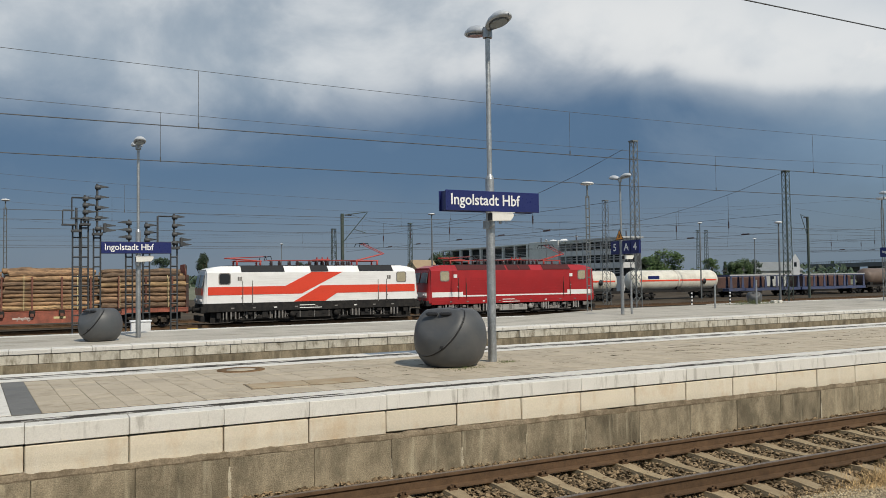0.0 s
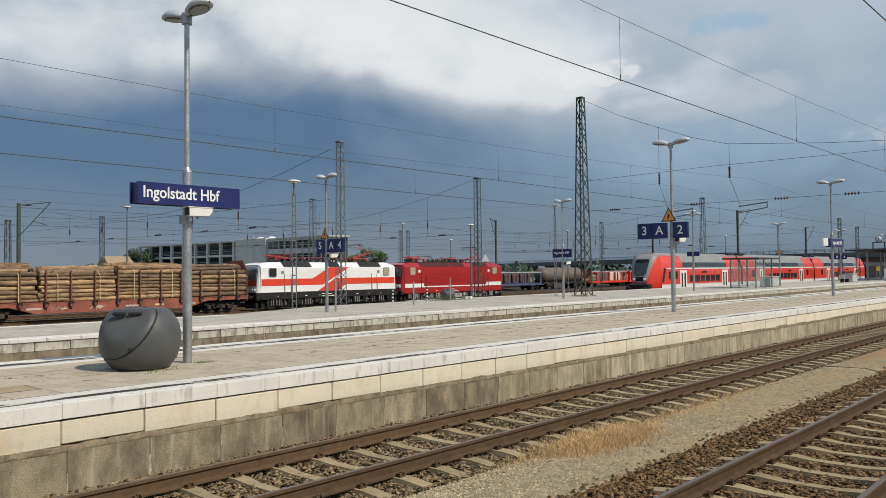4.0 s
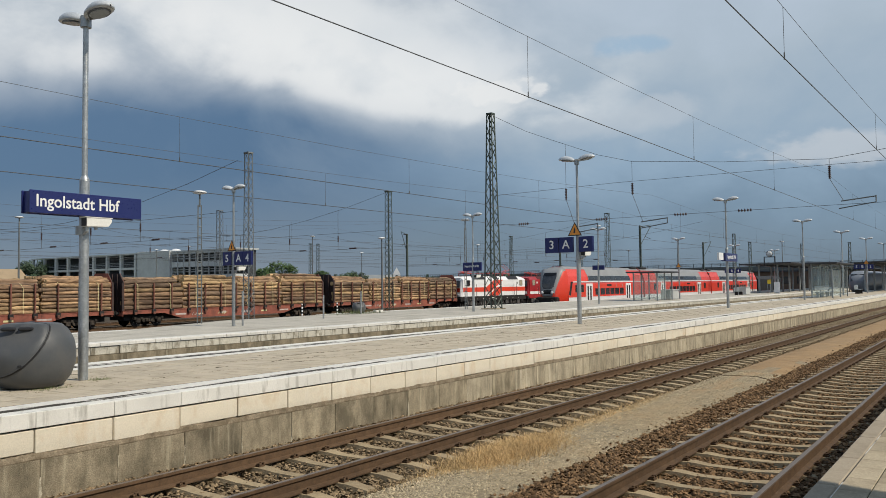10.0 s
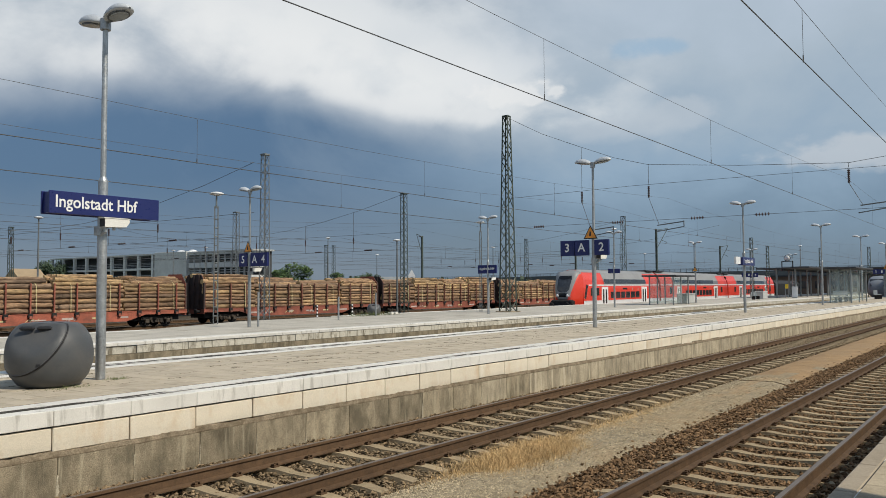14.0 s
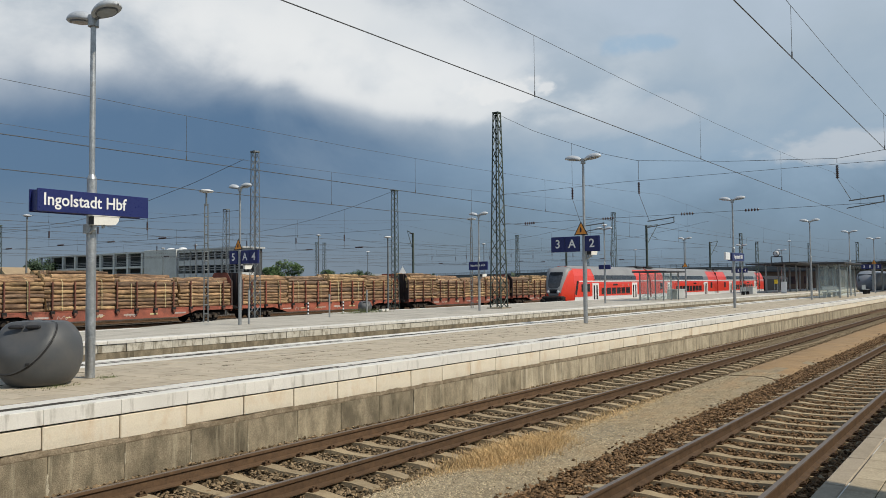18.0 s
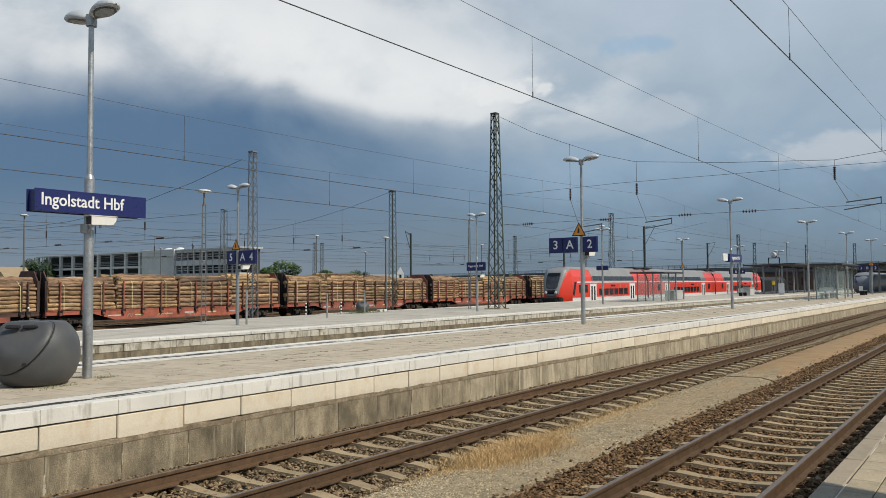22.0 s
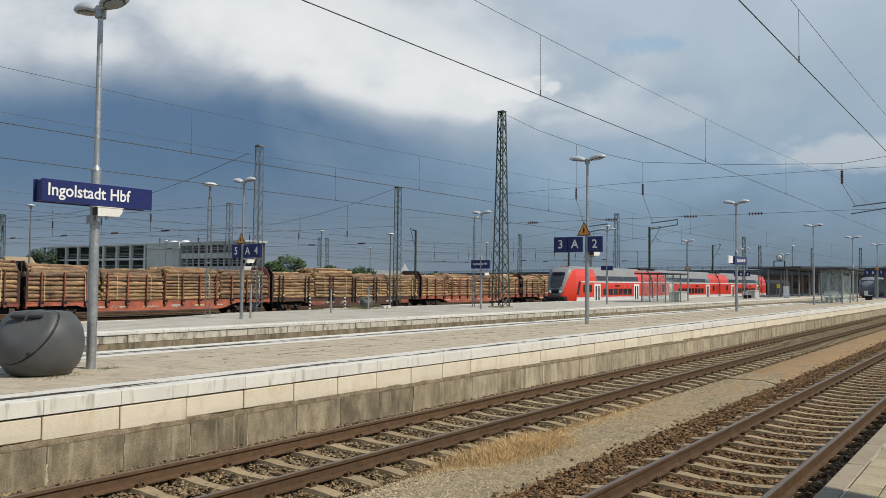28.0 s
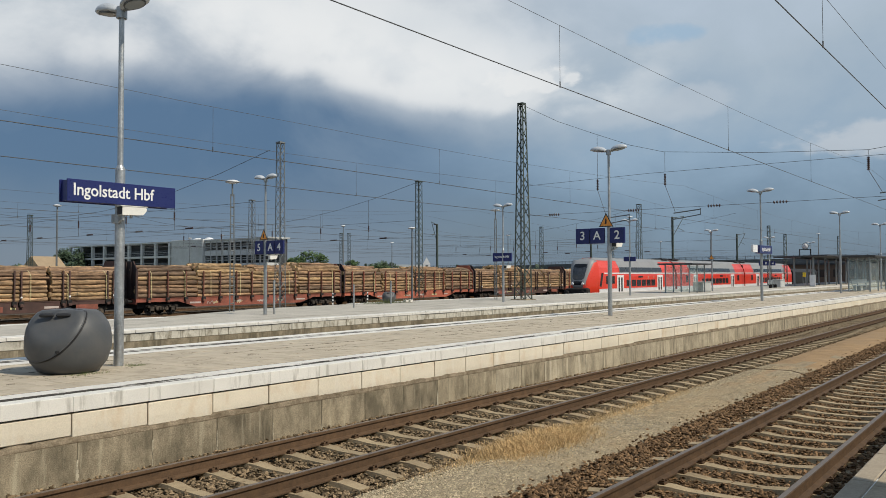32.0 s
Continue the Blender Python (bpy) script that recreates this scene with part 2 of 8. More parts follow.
material("coping", (0.71, 0.69, 0.635), 0.85, var=0.06, scale=2.2, fine=60, bump=0.3, stain=(0.27, 0.25, 0.21), stain_amt=0.6, stain_scale=8.0, streak=True, stain_lo=0.55, stain_hi=0.70, spec=0.15)
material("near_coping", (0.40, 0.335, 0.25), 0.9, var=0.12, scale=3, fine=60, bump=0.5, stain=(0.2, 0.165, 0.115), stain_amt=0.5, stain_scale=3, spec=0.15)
material("cream", (0.71, 0.64, 0.51), 0.85, var=0.06, scale=1.6, fine=45, bump=0.25, stain=(0.54, 0.36, 0.19), stain_amt=0.6, stain_scale=2.6, streak=(1.0, 1.0, 0.6), stain_lo=0.52, stain_hi=0.76, spec=0.15, runs=(0.78, 0.74, 0.66), runs_amt=0.4, runs_scale=5.0)
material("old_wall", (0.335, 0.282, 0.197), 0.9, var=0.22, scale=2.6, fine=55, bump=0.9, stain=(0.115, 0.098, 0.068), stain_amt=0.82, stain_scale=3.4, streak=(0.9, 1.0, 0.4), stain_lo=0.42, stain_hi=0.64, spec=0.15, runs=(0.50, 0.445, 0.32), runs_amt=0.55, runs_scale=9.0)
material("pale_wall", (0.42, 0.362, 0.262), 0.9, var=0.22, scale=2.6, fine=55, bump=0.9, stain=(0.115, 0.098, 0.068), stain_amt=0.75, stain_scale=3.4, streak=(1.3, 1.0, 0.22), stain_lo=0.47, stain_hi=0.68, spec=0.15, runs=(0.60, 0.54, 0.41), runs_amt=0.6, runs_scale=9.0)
material("ledge_mortar", (0.29, 0.235, 0.165), 0.95, var=0.22, scale=5, fine=40, bump=0.7, stain=(0.13, 0.10, 0.065), stain_amt=0.8, stain_scale=6, stain_lo=0.42, stain_hi=0.62, spec=0.15)
material("ochre_concrete", (0.43, 0.355, 0.245), 0.9, var=0.1, scale=2, fine=50, bump=0.3, stain=(0.33, 0.2, 0.1), stain_amt=0.5, stain_scale=2.5, spec=0.15)
material("far_wall", (0.56, 0.53, 0.45), 0.9, var=0.1, scale=2.2, fine=30, bump=0.6, stain=(0.17, 0.145, 0.10), stain_amt=0.8, stain_scale=5.0, streak=(1.0, 1.0, 0.5), stain_lo=0.50, stain_hi=0.66, spec=0.15, runs=(0.16, 0.14, 0.10), runs_amt=0.7, runs_scale=6.0)
material("paving", (0.482, 0.417, 0.321), 0.9, var=0.09, scale=1.2, fine=50, bump=0.4, stain=(0.29, 0.24, 0.165), stain_amt=0.5, stain_scale=3.5, stain_lo=0.52, stain_hi=0.66, spec=0.15)
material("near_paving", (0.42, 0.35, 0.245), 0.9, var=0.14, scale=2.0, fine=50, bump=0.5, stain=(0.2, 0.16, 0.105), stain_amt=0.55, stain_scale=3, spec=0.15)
material("sandy_joint", (0.27, 0.245, 0.185), 0.95, var=0.35, scale=3, fine=30, stain=(0.1, 0.09, 0.055), stain_amt=0.7, stain_scale=1.3, spec=0.15)
material("lime", (0.47, 0.42, 0.32), 0.95, var=0.25, scale=6, fine=50, stain=(0.27, 0.23, 0.16), stain_amt=0.6, stain_scale=9, spec=0.15)
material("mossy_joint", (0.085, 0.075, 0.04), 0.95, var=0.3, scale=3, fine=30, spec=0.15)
material("paving_far", (0.47, 0.44, 0.38), 0.9, var=0.14, scale=0.6, fine=14, bump=0.3, stain=(0.22, 0.2, 0.15), stain_amt=0.6, stain_scale=1.2, streak=(0.4, 2.0, 1.0), stain_lo=0.52, stain_hi=0.66, spec=0.15)
material("tactile", (0.685, 0.663, 0.610), 0.85, var=0.08, scale=3, fine=40, stain=(0.3, 0.28, 0.24), stain_amt=0.5, stain_scale=3, stain_lo=0.52, stain_hi=0.7, spec=0.15)
material("dark_strip", (0.075, 0.068, 0.055), 0.9, var=0.2, scale=3, fine=40, stain=(0.45, 0.42, 0.36), stain_amt=0.9, stain_scale=3.0, streak=(0.3, 2.0, 1.0), stain_lo=0.53, stain_hi=0.57, spec=0.15)
material("weathered", (0.62, 0.60, 0.55), 0.9, var=0.1, scale=3, fine=40, bump=0.3, stain=(0.055, 0.05, 0.043), stain_amt=1.0, stain_scale=3.0, streak=(0.28, 1.7, 1.0), stain_lo=0.455, stain_hi=0.49, spec=0.15)
material("dark_slab", (0.17, 0.17, 0.165), 0.85, var=0.12, scale=3, fine=40, spec=0.15)
material("joint", (0.02, 0.018, 0.016), 0.95, var=0.2)
material("rail_side", (0.102, 0.062, 0.035), 0.75, metal=0.1, var=0.2, scale=5, fine=60, bump=0.3, stain=(0.155, 0.094, 0.05), stain_amt=0.5, stain_scale=8, spec=0.3)
material("rail_top", (0.24, 0.19, 0.15), 0.5, metal=0.6, var=0.1, scale=6)
material("sleeper", (0.40, 0.31, 0.19), 0.9, var=0.16, scale=4, fine=60, bump=0.5, stain=(0.17, 0.12, 0.07), stain_amt=0.55, stain_scale=4, spec=0.25)
material("old_sleeper", (0.10, 0.08, 0.058), 0.95, var=0.2, scale=3, spec=0.2)
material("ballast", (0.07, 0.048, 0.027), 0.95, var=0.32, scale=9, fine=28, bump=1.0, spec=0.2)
material("stone", (0.195, 0.142, 0.085), 0.9, var=0.2, scale=8, fine=40, bump=0.5, island=0.6, spec=0.15)
material("stone_brown", (0.185, 0.114, 0.06), 0.9, var=0.2, scale=8, fine=40, bump=0.5, island=0.65, spec=0.15)
material("grit", (0.40, 0.332, 0.222), 0.95, var=0.2, scale=8, fine=60, island=0.5, spec=0.15)
material("gravel", (0.36, 0.295, 0.195), 0.95, var=0.28, scale=5, fine=45, bump=1.0, stain=(0.45, 0.30, 0.15), stain_amt=0.6, stain_scale=0.5, spec=0.2)
# yard brown is darkened to include the shade below the wagons
material("yard", (0.085, 0.068, 0.05), 0.95, var=0.25, scale=0.5, fine=8, bump=0.6, stain=(0.15, 0.12, 0.085), stain_amt=0.6, stain_scale=0.15, spec=0.1)
material("ground", (0.16, 0.17, 0.11), 0.95, var=0.25, scale=0.05, fine=1.0)
material("sand", (0.40, 0.265, 0.14), 0.95, var=0.2, scale=1.5, fine=30, bump=0.8, stain=(0.33, 0.24, 0.15), stain_amt=0.5, stain_scale=1.0, spec=0.2)
material("dry_grass", (0.65, 0.455, 0.22), 0.8, var=0.2, scale=3, island=0.35)
material("weed", (0.12, 0.15, 0.05), 0.8, var=0.25, scale=3, island=0.35)
material("bin_plastic", (0.075, 0.08, 0.085), 0.5, var=0.10, scale=3, fine=120, bump=0.15, stain=(0.13, 0.12, 0.11), stain_amt=0.35, stain_scale=2.5)
material("galvanised", (0.42, 0.44, 0.45), 0.45, metal=0.75, var=0.18, scale=3, fine=30, stain=(0.3, 0.3, 0.29), stain_amt=0.5, stain_scale=5)
material("grey_paint", (0.40, 0.42, 0.43), 0.5, var=0.1, scale=2)
material("lamp_white", (0.72, 0.73, 0.74), 0.4, var=0.06, scale=3)
material("lamp_cover", (0.50, 0.53, 0.56), 0.35, var=0.08, scale=3)
material("lamp_rim", (0.10, 0.11, 0.12), 0.5, var=0.1, scale=3)
material("lamp_glass", (0.34, 0.38, 0.41), 0.15, var=0.05, scale=3)
material("sign_blue", (0.011, 0.018, 0.115), 0.35, var=0.05, scale=2, coat=0.2)
material("sign_edge", (0.012, 0.02, 0.12), 0.4, var=0.05)
material("white_paint", (0.80, 0.80, 0.78), 0.45, var=0.04, scale=2)
material("camera_white", (0.74, 0.73, 0.68), 0.4, var=0.05)
material("warn_orange", (0.75, 0.30, 0.05), 0.5, var=0.06)
material("black", (0.018, 0.018, 0.02), 0.55, var=0.2)
material("mast_green", (0.05, 0.073, 0.06), 0.6, metal=0.2, var=0.2, scale=2, fine=20, stain=(0.14, 0.125, 0.1), stain_amt=0.35, stain_scale=3)
material("signal_dark", (0.06, 0.065, 0.07), 0.6, var=0.2, scale=2, fine=20)
material("mast_grey", (0.17, 0.185, 0.19), 0.6, metal=0.4, var=0.2, scale=2, fine=20)
material("wire", (0.10, 0.105, 0.11), 0.6, metal=0.3, var=0.1)
material("insulator", (0.05, 0.03, 0.03), 0.3, var=0.1)
material("loco_white", (0.86, 0.86, 0.85), 0.35, var=0.03, scale=1.0, coat=0.3, stain=(0.6, 0.58, 0.54), stain_amt=0.25, stain_scale=0.8)
material("loco_orange", (0.74, 0.065, 0.028), 0.35, var=0.05, scale=1.0, coat=0.3)
material("loco_red", (0.37, 0.018, 0.020), 0.38, var=0.07, scale=1.0, coat=0.25, stain=(0.24, 0.016, 0.018), stain_amt=0.35, stain_scale=0.9)
material("loco_roof", (0.022, 0.023, 0.026), 0.65, var=0.15, scale=1.5, spec=0.3)
material("underframe", (0.025, 0.0245, 0.025), 0.9, var=0.3, scale=3, fine=20, stain=(0.045, 0.038, 0.03), stain_amt=0.4, stain_scale=3, spec=0.25)
material("underframe_grey", (0.25, 0.24, 0.23), 0.65, var=0.25, scale=3, fine=20, stain=(0.08, 0.06, 0.05), stain_amt=0.6, stain_scale=4)
material("tank_grey", (0.46, 0.45, 0.43), 0.6, var=0.2, scale=3, fine=20, stain=(0.15, 0.12, 0.1), stain_amt=0.5, stain_scale=3)
material("roof_maroon", (0.085, 0.016, 0.016), 0.6, var=0.15, scale=1.5, spec=0.3)
material("panto_red", (0.42, 0.05, 0.04), 0.5, var=0.15, scale=3)
material("window_dark", (0.02, 0.022, 0.025), 0.08, var=0.05, spec=0.7)
material("window_tan", (0.40, 0.36, 0.25), 0.25, var=0.08, scale=3)
material("bogie_dust", (0.05, 0.042, 0.036), 0.9, var=0.35, scale=3, fine=20, stain=(0.13, 0.105, 0.08), stain_amt=0.6, stain_scale=3, spec=0.25)
material("wagon_red", (0.33, 0.10, 0.065), 0.75, var=0.2, scale=0.8, fine=12, bump=0.2, stain=(0.12, 0.05, 0.035), stain_amt=0.7, stain_scale=1.2)
material("wagon_orange", (0.44, 0.125, 0.075), 0.75, var=0.2, scale=0.9, fine=12, stain=(0.15, 0.06, 0.04), stain_amt=0.6, stain_scale=1.4)
material("wagon_brown", (0.10, 0.052, 0.042), 0.75, var=0.2, scale=0.8, fine=12, stain=(0.05, 0.03, 0.025), stain_amt=0.6, stain_scale=1.2)
material("end_plate", (0.045, 0.03, 0.028), 0.8, var=0.25, scale=1.2, fine=12, stain=(0.10, 0.05, 0.035), stain_amt=0.5, stain_scale=1.5)
material("faded_white", (0.5, 0.42, 0.38), 0.8, var=0.2, scale=3)
material("strap", (0.60, 0.53, 0.28), 0.7, var=0.1)
material("wagon_post", (0.19, 0.072, 0.048), 0.75, var=0.2, scale=0.8, fine=12, stain=(0.08, 0.04, 0.03), stain_amt=0.6, stain_scale=1.2)
for i_, c_ in enumerate([(0.345, 0.215, 0.12), (0.41, 0.265, 0.145), (0.285, 0.178, 0.105), (0.43, 0.29, 0.15), (0.24, 0.162, 0.105)]):
    material("bark_%d" % i_, c_, 0.9, var=0.42, scale=4.0, fine=18, bump=1.0, stain=(0.06, 0.036, 0.024), stain_amt=0.75, stain_scale=3.5, island=0.0)
material("log_end", (0.62, 0.42, 0.2), 0.85, var=0.12, scale=6)
material("dosto_red", (0.70, 0.045, 0.018), 0.35, var=0.05, scale=0.8, coat=0.3)
material("dosto_grey", (0.25, 0.255, 0.26), 0.5, var=0.08, scale=0.8, stain=(0.17, 0.17, 0.17), stain_amt=0.4, stain_scale=0.7)
material("cab_grey", (0.27, 0.275, 0.28), 0.45, var=0.08, scale=0.8)
# windscreen greys: pale sky reflection is put into the base colour
material("cab_screen", (0.05, 0.054, 0.062), 0.14, var=0.25, scale=1.2, fine=5, spec=0.6)
material("cab_glass", (0.10, 0.105, 0.11), 0.12, var=0.25, scale=1.2, fine=5, spec=0.6)
material("screen_black", (0.012, 0.013, 0.016), 0.12, var=0.05, spec=0.25)
material("moss", (0.17, 0.135, 0.08), 0.95, var=0.3, scale=8, island=0.5, spec=0.1)
material("dosto_dark", (0.13, 0.135, 0.145), 0.4, var=0.08, scale=0.8)
material("dosto_white", (0.76, 0.76, 0.75), 0.4, var=0.05, scale=0.8)
material("tank_white", (0.66, 0.64, 0.56), 0.5, var=0.08, scale=0.7, stain=(0.35, 0.3, 0.24), stain_amt=0.4, stain_scale=0.8)
material("tank_brown", (0.15, 0.11, 0.088), 0.6, var=0.2, scale=0.7, stain=(0.08, 0.06, 0.045), stain_amt=0.5, stain_scale=0.8)
material("carrier_blue", (0.05, 0.07, 0.15), 0.7, var=0.15, scale=0.7, stain=(0.09, 0.08, 0.08), stain_amt=0.5, stain_scale=1)
material("concrete_building", (0.42, 0.43, 0.42), 0.85, var=0.08, scale=0.2, fine=2)
material("concrete_light", (0.60, 0.61, 0.60), 0.85, var=0.07, scale=0.2, fine=2, stain=(0.45, 0.46, 0.45), stain_amt=0.5, stain_scale=0.3)
material("dark_interior", (0.06, 0.065, 0.07), 0.8, var=0.2, scale=0.3)
material("shed_roof", (0.20, 0.215, 0.22), 0.8, var=0.12, scale=0.5)
material("roof_tile", (0.36, 0.27, 0.17), 0.8, var=0.12, scale=0.5)
material("house_wall", (0.6, 0.57, 0.5), 0.85, var=0.08, scale=0.3)
material("leaf", (0.06, 0.105, 0.03), 0.7, var=0.3, scale=0.6, island=0.5)
material("leaf_dark", (0.035, 0.06, 0.03), 0.7, var=0.3, scale=0.6, island=0.5)
material("trunk", (0.12, 0.085, 0.06), 0.9, var=0.2, scale=2)
material("brick_building", (0.15, 0.10, 0.07), 0.85, var=0.15, scale=0.4, fine=3)
material("bridge_dark", (0.085, 0.095, 0.105), 0.75, var=0.15, scale=0.3, fine=3)
material("canopy", (0.045, 0.048, 0.055), 0.7, var=0.12, scale=0.5)
material("yellow", (0.72, 0.50, 0.03), 0.5, var=0.05)
material("shelter_frame", (0.28, 0.31, 0.32), 0.5, metal=0.4, var=0.1)
material("train_slate", (0.24, 0.26, 0.29), 0.35, var=0.08, scale=0.8, stain=(0.12, 0.125, 0.14), stain_amt=0.4, stain_scale=0.6)
glass("shelter_glass", (0.62, 0.67, 0.66), 0.06, 0.12)
M = MATS


# ---- mesh helpers ----
class Geo:
    """Collects boxes, prisms and tubes into one mesh, with a material slot per name."""
    def __init__(self):
        self.v, self.f, self.mi, self.mats, self.smooth = [], [], [], [], []

    def slot(self, mat):
        if mat not in self.mats:
            self.mats.append(mat)
        return self.mats.index(mat)

    def add(self, verts, faces, mat, smooth=False):
        o = len(self.v)
        self.v.extend(verts)
        k = self.slot(mat)
        for f in faces:
            self.f.append([i + o for i in f])
            self.mi.append(k)
            self.smooth.append(smooth)
        return self

    def box(self, x0, x1, y0, y1, z0, z1, mat, ch=0.0):
        """A box, its vertical and top edges chamfered by ch."""
        if ch <= 0:
            vs = [(x, y, z) for z in (z0, z1) for x, y in ((x0, y0), (x1, y0), (x1, y1), (x0, y1))]
            fs = [(3, 2, 1, 0), (4, 5, 6, 7), (0, 1, 5, 4), (1, 2, 6, 5), (2, 3, 7, 6), (3, 0, 4, 7)]
            return self.add(vs, fs, mat)
        c = min(ch, (x1 - x0) * 0.4, (y1 - y0) * 0.4, (z1 - z0) * 0.4)
        def ring(i, z):
            return [(x0 + i + c, y0 + i, z), (x1 - i - c, y0 + i, z), (x1 - i, y0 + i + c, z), (x1 - i, y1 - i - c, z),
                    (x1 - i - c, y1 - i, z), (x0 + i + c, y1 - i, z), (x0 + i, y1 - i - c, z), (x0 + i, y0 + i + c, z)]
        vs = ring(c, z0) + ring(0, z0 + c) + ring(0, z1 - c) + ring(c, z1)
        fs = [tuple(range(7, -1, -1)), tuple(range(24, 32))]
        for r in range(3):
            for i in range(8):
                j = (i + 1) % 8
                fs.append((r * 8 + i, r * 8 + j, r * 8 + 8 + j, r * 8 + 8 + i))
        return self.add(vs, fs, mat)

    def prism(self, pts, axis, a, b, mat, smooth=False):
        """A closed outline (2D, counter-clockwise) pushed along an axis from a to b."""
        n = len(pts)
        def put(p, q):
            return {"x": (q, p[0], p[1]), "y": (p[0], q, p[1]), "z": (p[0], p[1], q)}[axis]
        vs = [put(p, a) for p in pts] + [put(p, b) for p in pts]
        fs = [tuple(range(n - 1, -1, -1)), tuple(range(n, 2 * n))] + [(i, (i + 1) % n, n + (i + 1) % n, n + i) for i in range(n)]
        return self.add(vs, fs, mat, smooth)

    def tube(self, p, q, r0, mat, r1=None, seg=8, smooth=True, caps=True):
        p, q = Vector(p), Vector(q)
        r1 = r0 if r1 is None else r1
        d = (q - p).normalized()
        u = d.cross(Vector((0, 0, 1)) if abs(d.z) < 0.9 else Vector((1, 0, 0))).normalized()
        w = d.cross(u)
        vs = []
        for c, r in ((p, r0), (q, r1)):
            for i in range(seg):
                a = 2 * math.pi * i / seg
                vs.append(tuple(c + u * (r * math.cos(a)) + w * (r * math.sin(a))))
        fs = [(i, seg + i, seg + (i + 1) % seg, (i + 1) % seg) for i in range(seg)]
        self.add(vs, fs, mat, smooth)
        if caps:
            self.add(vs, [tuple(range(seg)), tuple(range(2 * seg - 1, seg - 1, -1))], mat)
        return self

    def bar(self, p, q, w, mat):
        """A square bar between two points."""
        return self.tube(p, q, w * 0.707, mat, seg=4, smooth=False)

    def lathe(self, prof, mat, seg=20, centre=(0, 0, 0), axis="z", smooth=True):
        """A profile of (radius, height) turned about an axis."""
        vs, fs = [], []
        for r, h in prof:
            for i in range(seg):
                a = 2 * math.pi * i / seg
                x, y = r * math.cos(a), r * math.sin(a)
                p = {"z": (x, y, h), "y": (x, h, -y), "x": (h, x, y)}[axis]
                vs.append((p[0] + centre[0], p[1] + centre[1], p[2] + centre[2]))
        for k in range(len(prof) - 1):
            for i in range(seg):
                j = (i + 1) % seg
                fs.append((k * seg + i, k * seg + j, k * seg + seg + j, k * seg + seg + i))
        fs.append(tuple(range(seg - 1, -1, -1)))
        fs.append(tuple(range((len(prof) - 1) * seg, len(prof) * seg)))
        return self.add(vs, fs, mat, smooth)

    def mesh(self, name):
        me = bpy.data.meshes.new(name)
        me.from_pydata([tuple(v) for v in self.v], [], self.f)
        for k in self.mats:
            me.materials.append(M[k])
        me.polygons.foreach_set("material_index", self.mi)
        me.polygons.foreach_set("use_smooth", self.smooth)
        me.update()
        return me


def thing(name, label, category, at=None, group="", kind=""):
    ob = tagged(new(name), label, category, group, kind)
    if at is not None:
        ob.matrix_basis = at
    return ob


def solid(name, geo, label="", category="", at=None, group="", kind=""):
    ob = tagged(new(name, geo.mesh(name)), label, category, group, kind)
    if at is not None:
        ob.matrix_basis = at
    return ob


def part(name, geo, parent, label="", at=None):
    me = geo if isinstance(geo, bpy.types.Mesh) else geo.mesh(name)
    ob = new(name, me)
    ob.parent = parent
    if at is not None:
        ob.matrix_basis = at
    if label:
        ob["label"] = label
    return ob


def lettering(text, size, mat, parent, at, align="CENTER"):
    """A line of words, each a part of its own."""
    obs, off = [], 0.0
    for t in text.split():
        ob = word("word", t, size, mat, parent, at, "white letters", "LEFT")
        obs.append((ob, off))
        off += max(v.co.x for v in ob.data.vertices) + 0.27 * size
    shift = -(off - 0.27 * size) / 2 if align == "CENTER" else 0.0
    for ob, o in obs:
        ob.matrix_basis = at @ Matrix.Translation((o + shift, 0, 0))


def word(name, text, size, mat, parent, at, label="", align="CENTER"):
    """Lettering in the built-in font, as a thin mesh."""
    cu = bpy.data.curves.new(name, "FONT")
    cu.body, cu.size, cu.extrude, cu.align_x, cu.align_y = text, size, 0.002, align, "CENTER"
    cu.resolution_u, cu.offset = 3, size * 0.013
    tmp = new("lettering_curve", cu)
    me = bpy.data.meshes.new_from_object(tmp)
    bpy.data.objects.remove(tmp)
    me.materials.clear()
    me.materials.append(M[mat])
    ob = new(name, me)
    ob.parent = parent
    ob.matrix_basis = at
    if label:
        ob["label"] = label
    return ob

# ---- the large structure ----
RAIL, BED = -0.79, -1.0          # rail head and ballast level of the near tracks
P45 = -0.25                      # level of the far island platform
YRAIL, YARD = -1.5, -1.72        # rail head and ground of the yard
X0, X1 = -90.0, 240.0

# ground, one sheet to the horizon, lower in the yard
solid("ground", Geo().add([(-2500, -2500, -2.05), (2500, -2500, -2.05), (2500, 2500, -2.05), (-2500, 2500, -2.05)], [(0, 1, 2, 3)], "ground"),
      "dull green and grey flat land reaching the horizon", "ground", kind="structure")
solid("yard_ground", Geo().box(X0, X1, 20.9, 130, -2.0, YARD, "yard"), "brown ballast and gravel of the railway yard", "ground", kind="structure")
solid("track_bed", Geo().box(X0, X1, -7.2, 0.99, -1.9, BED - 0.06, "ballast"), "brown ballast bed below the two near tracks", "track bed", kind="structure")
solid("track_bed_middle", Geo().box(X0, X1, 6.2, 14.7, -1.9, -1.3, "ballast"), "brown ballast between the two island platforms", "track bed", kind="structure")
bank = Geo()
rb_ = random.Random(9)
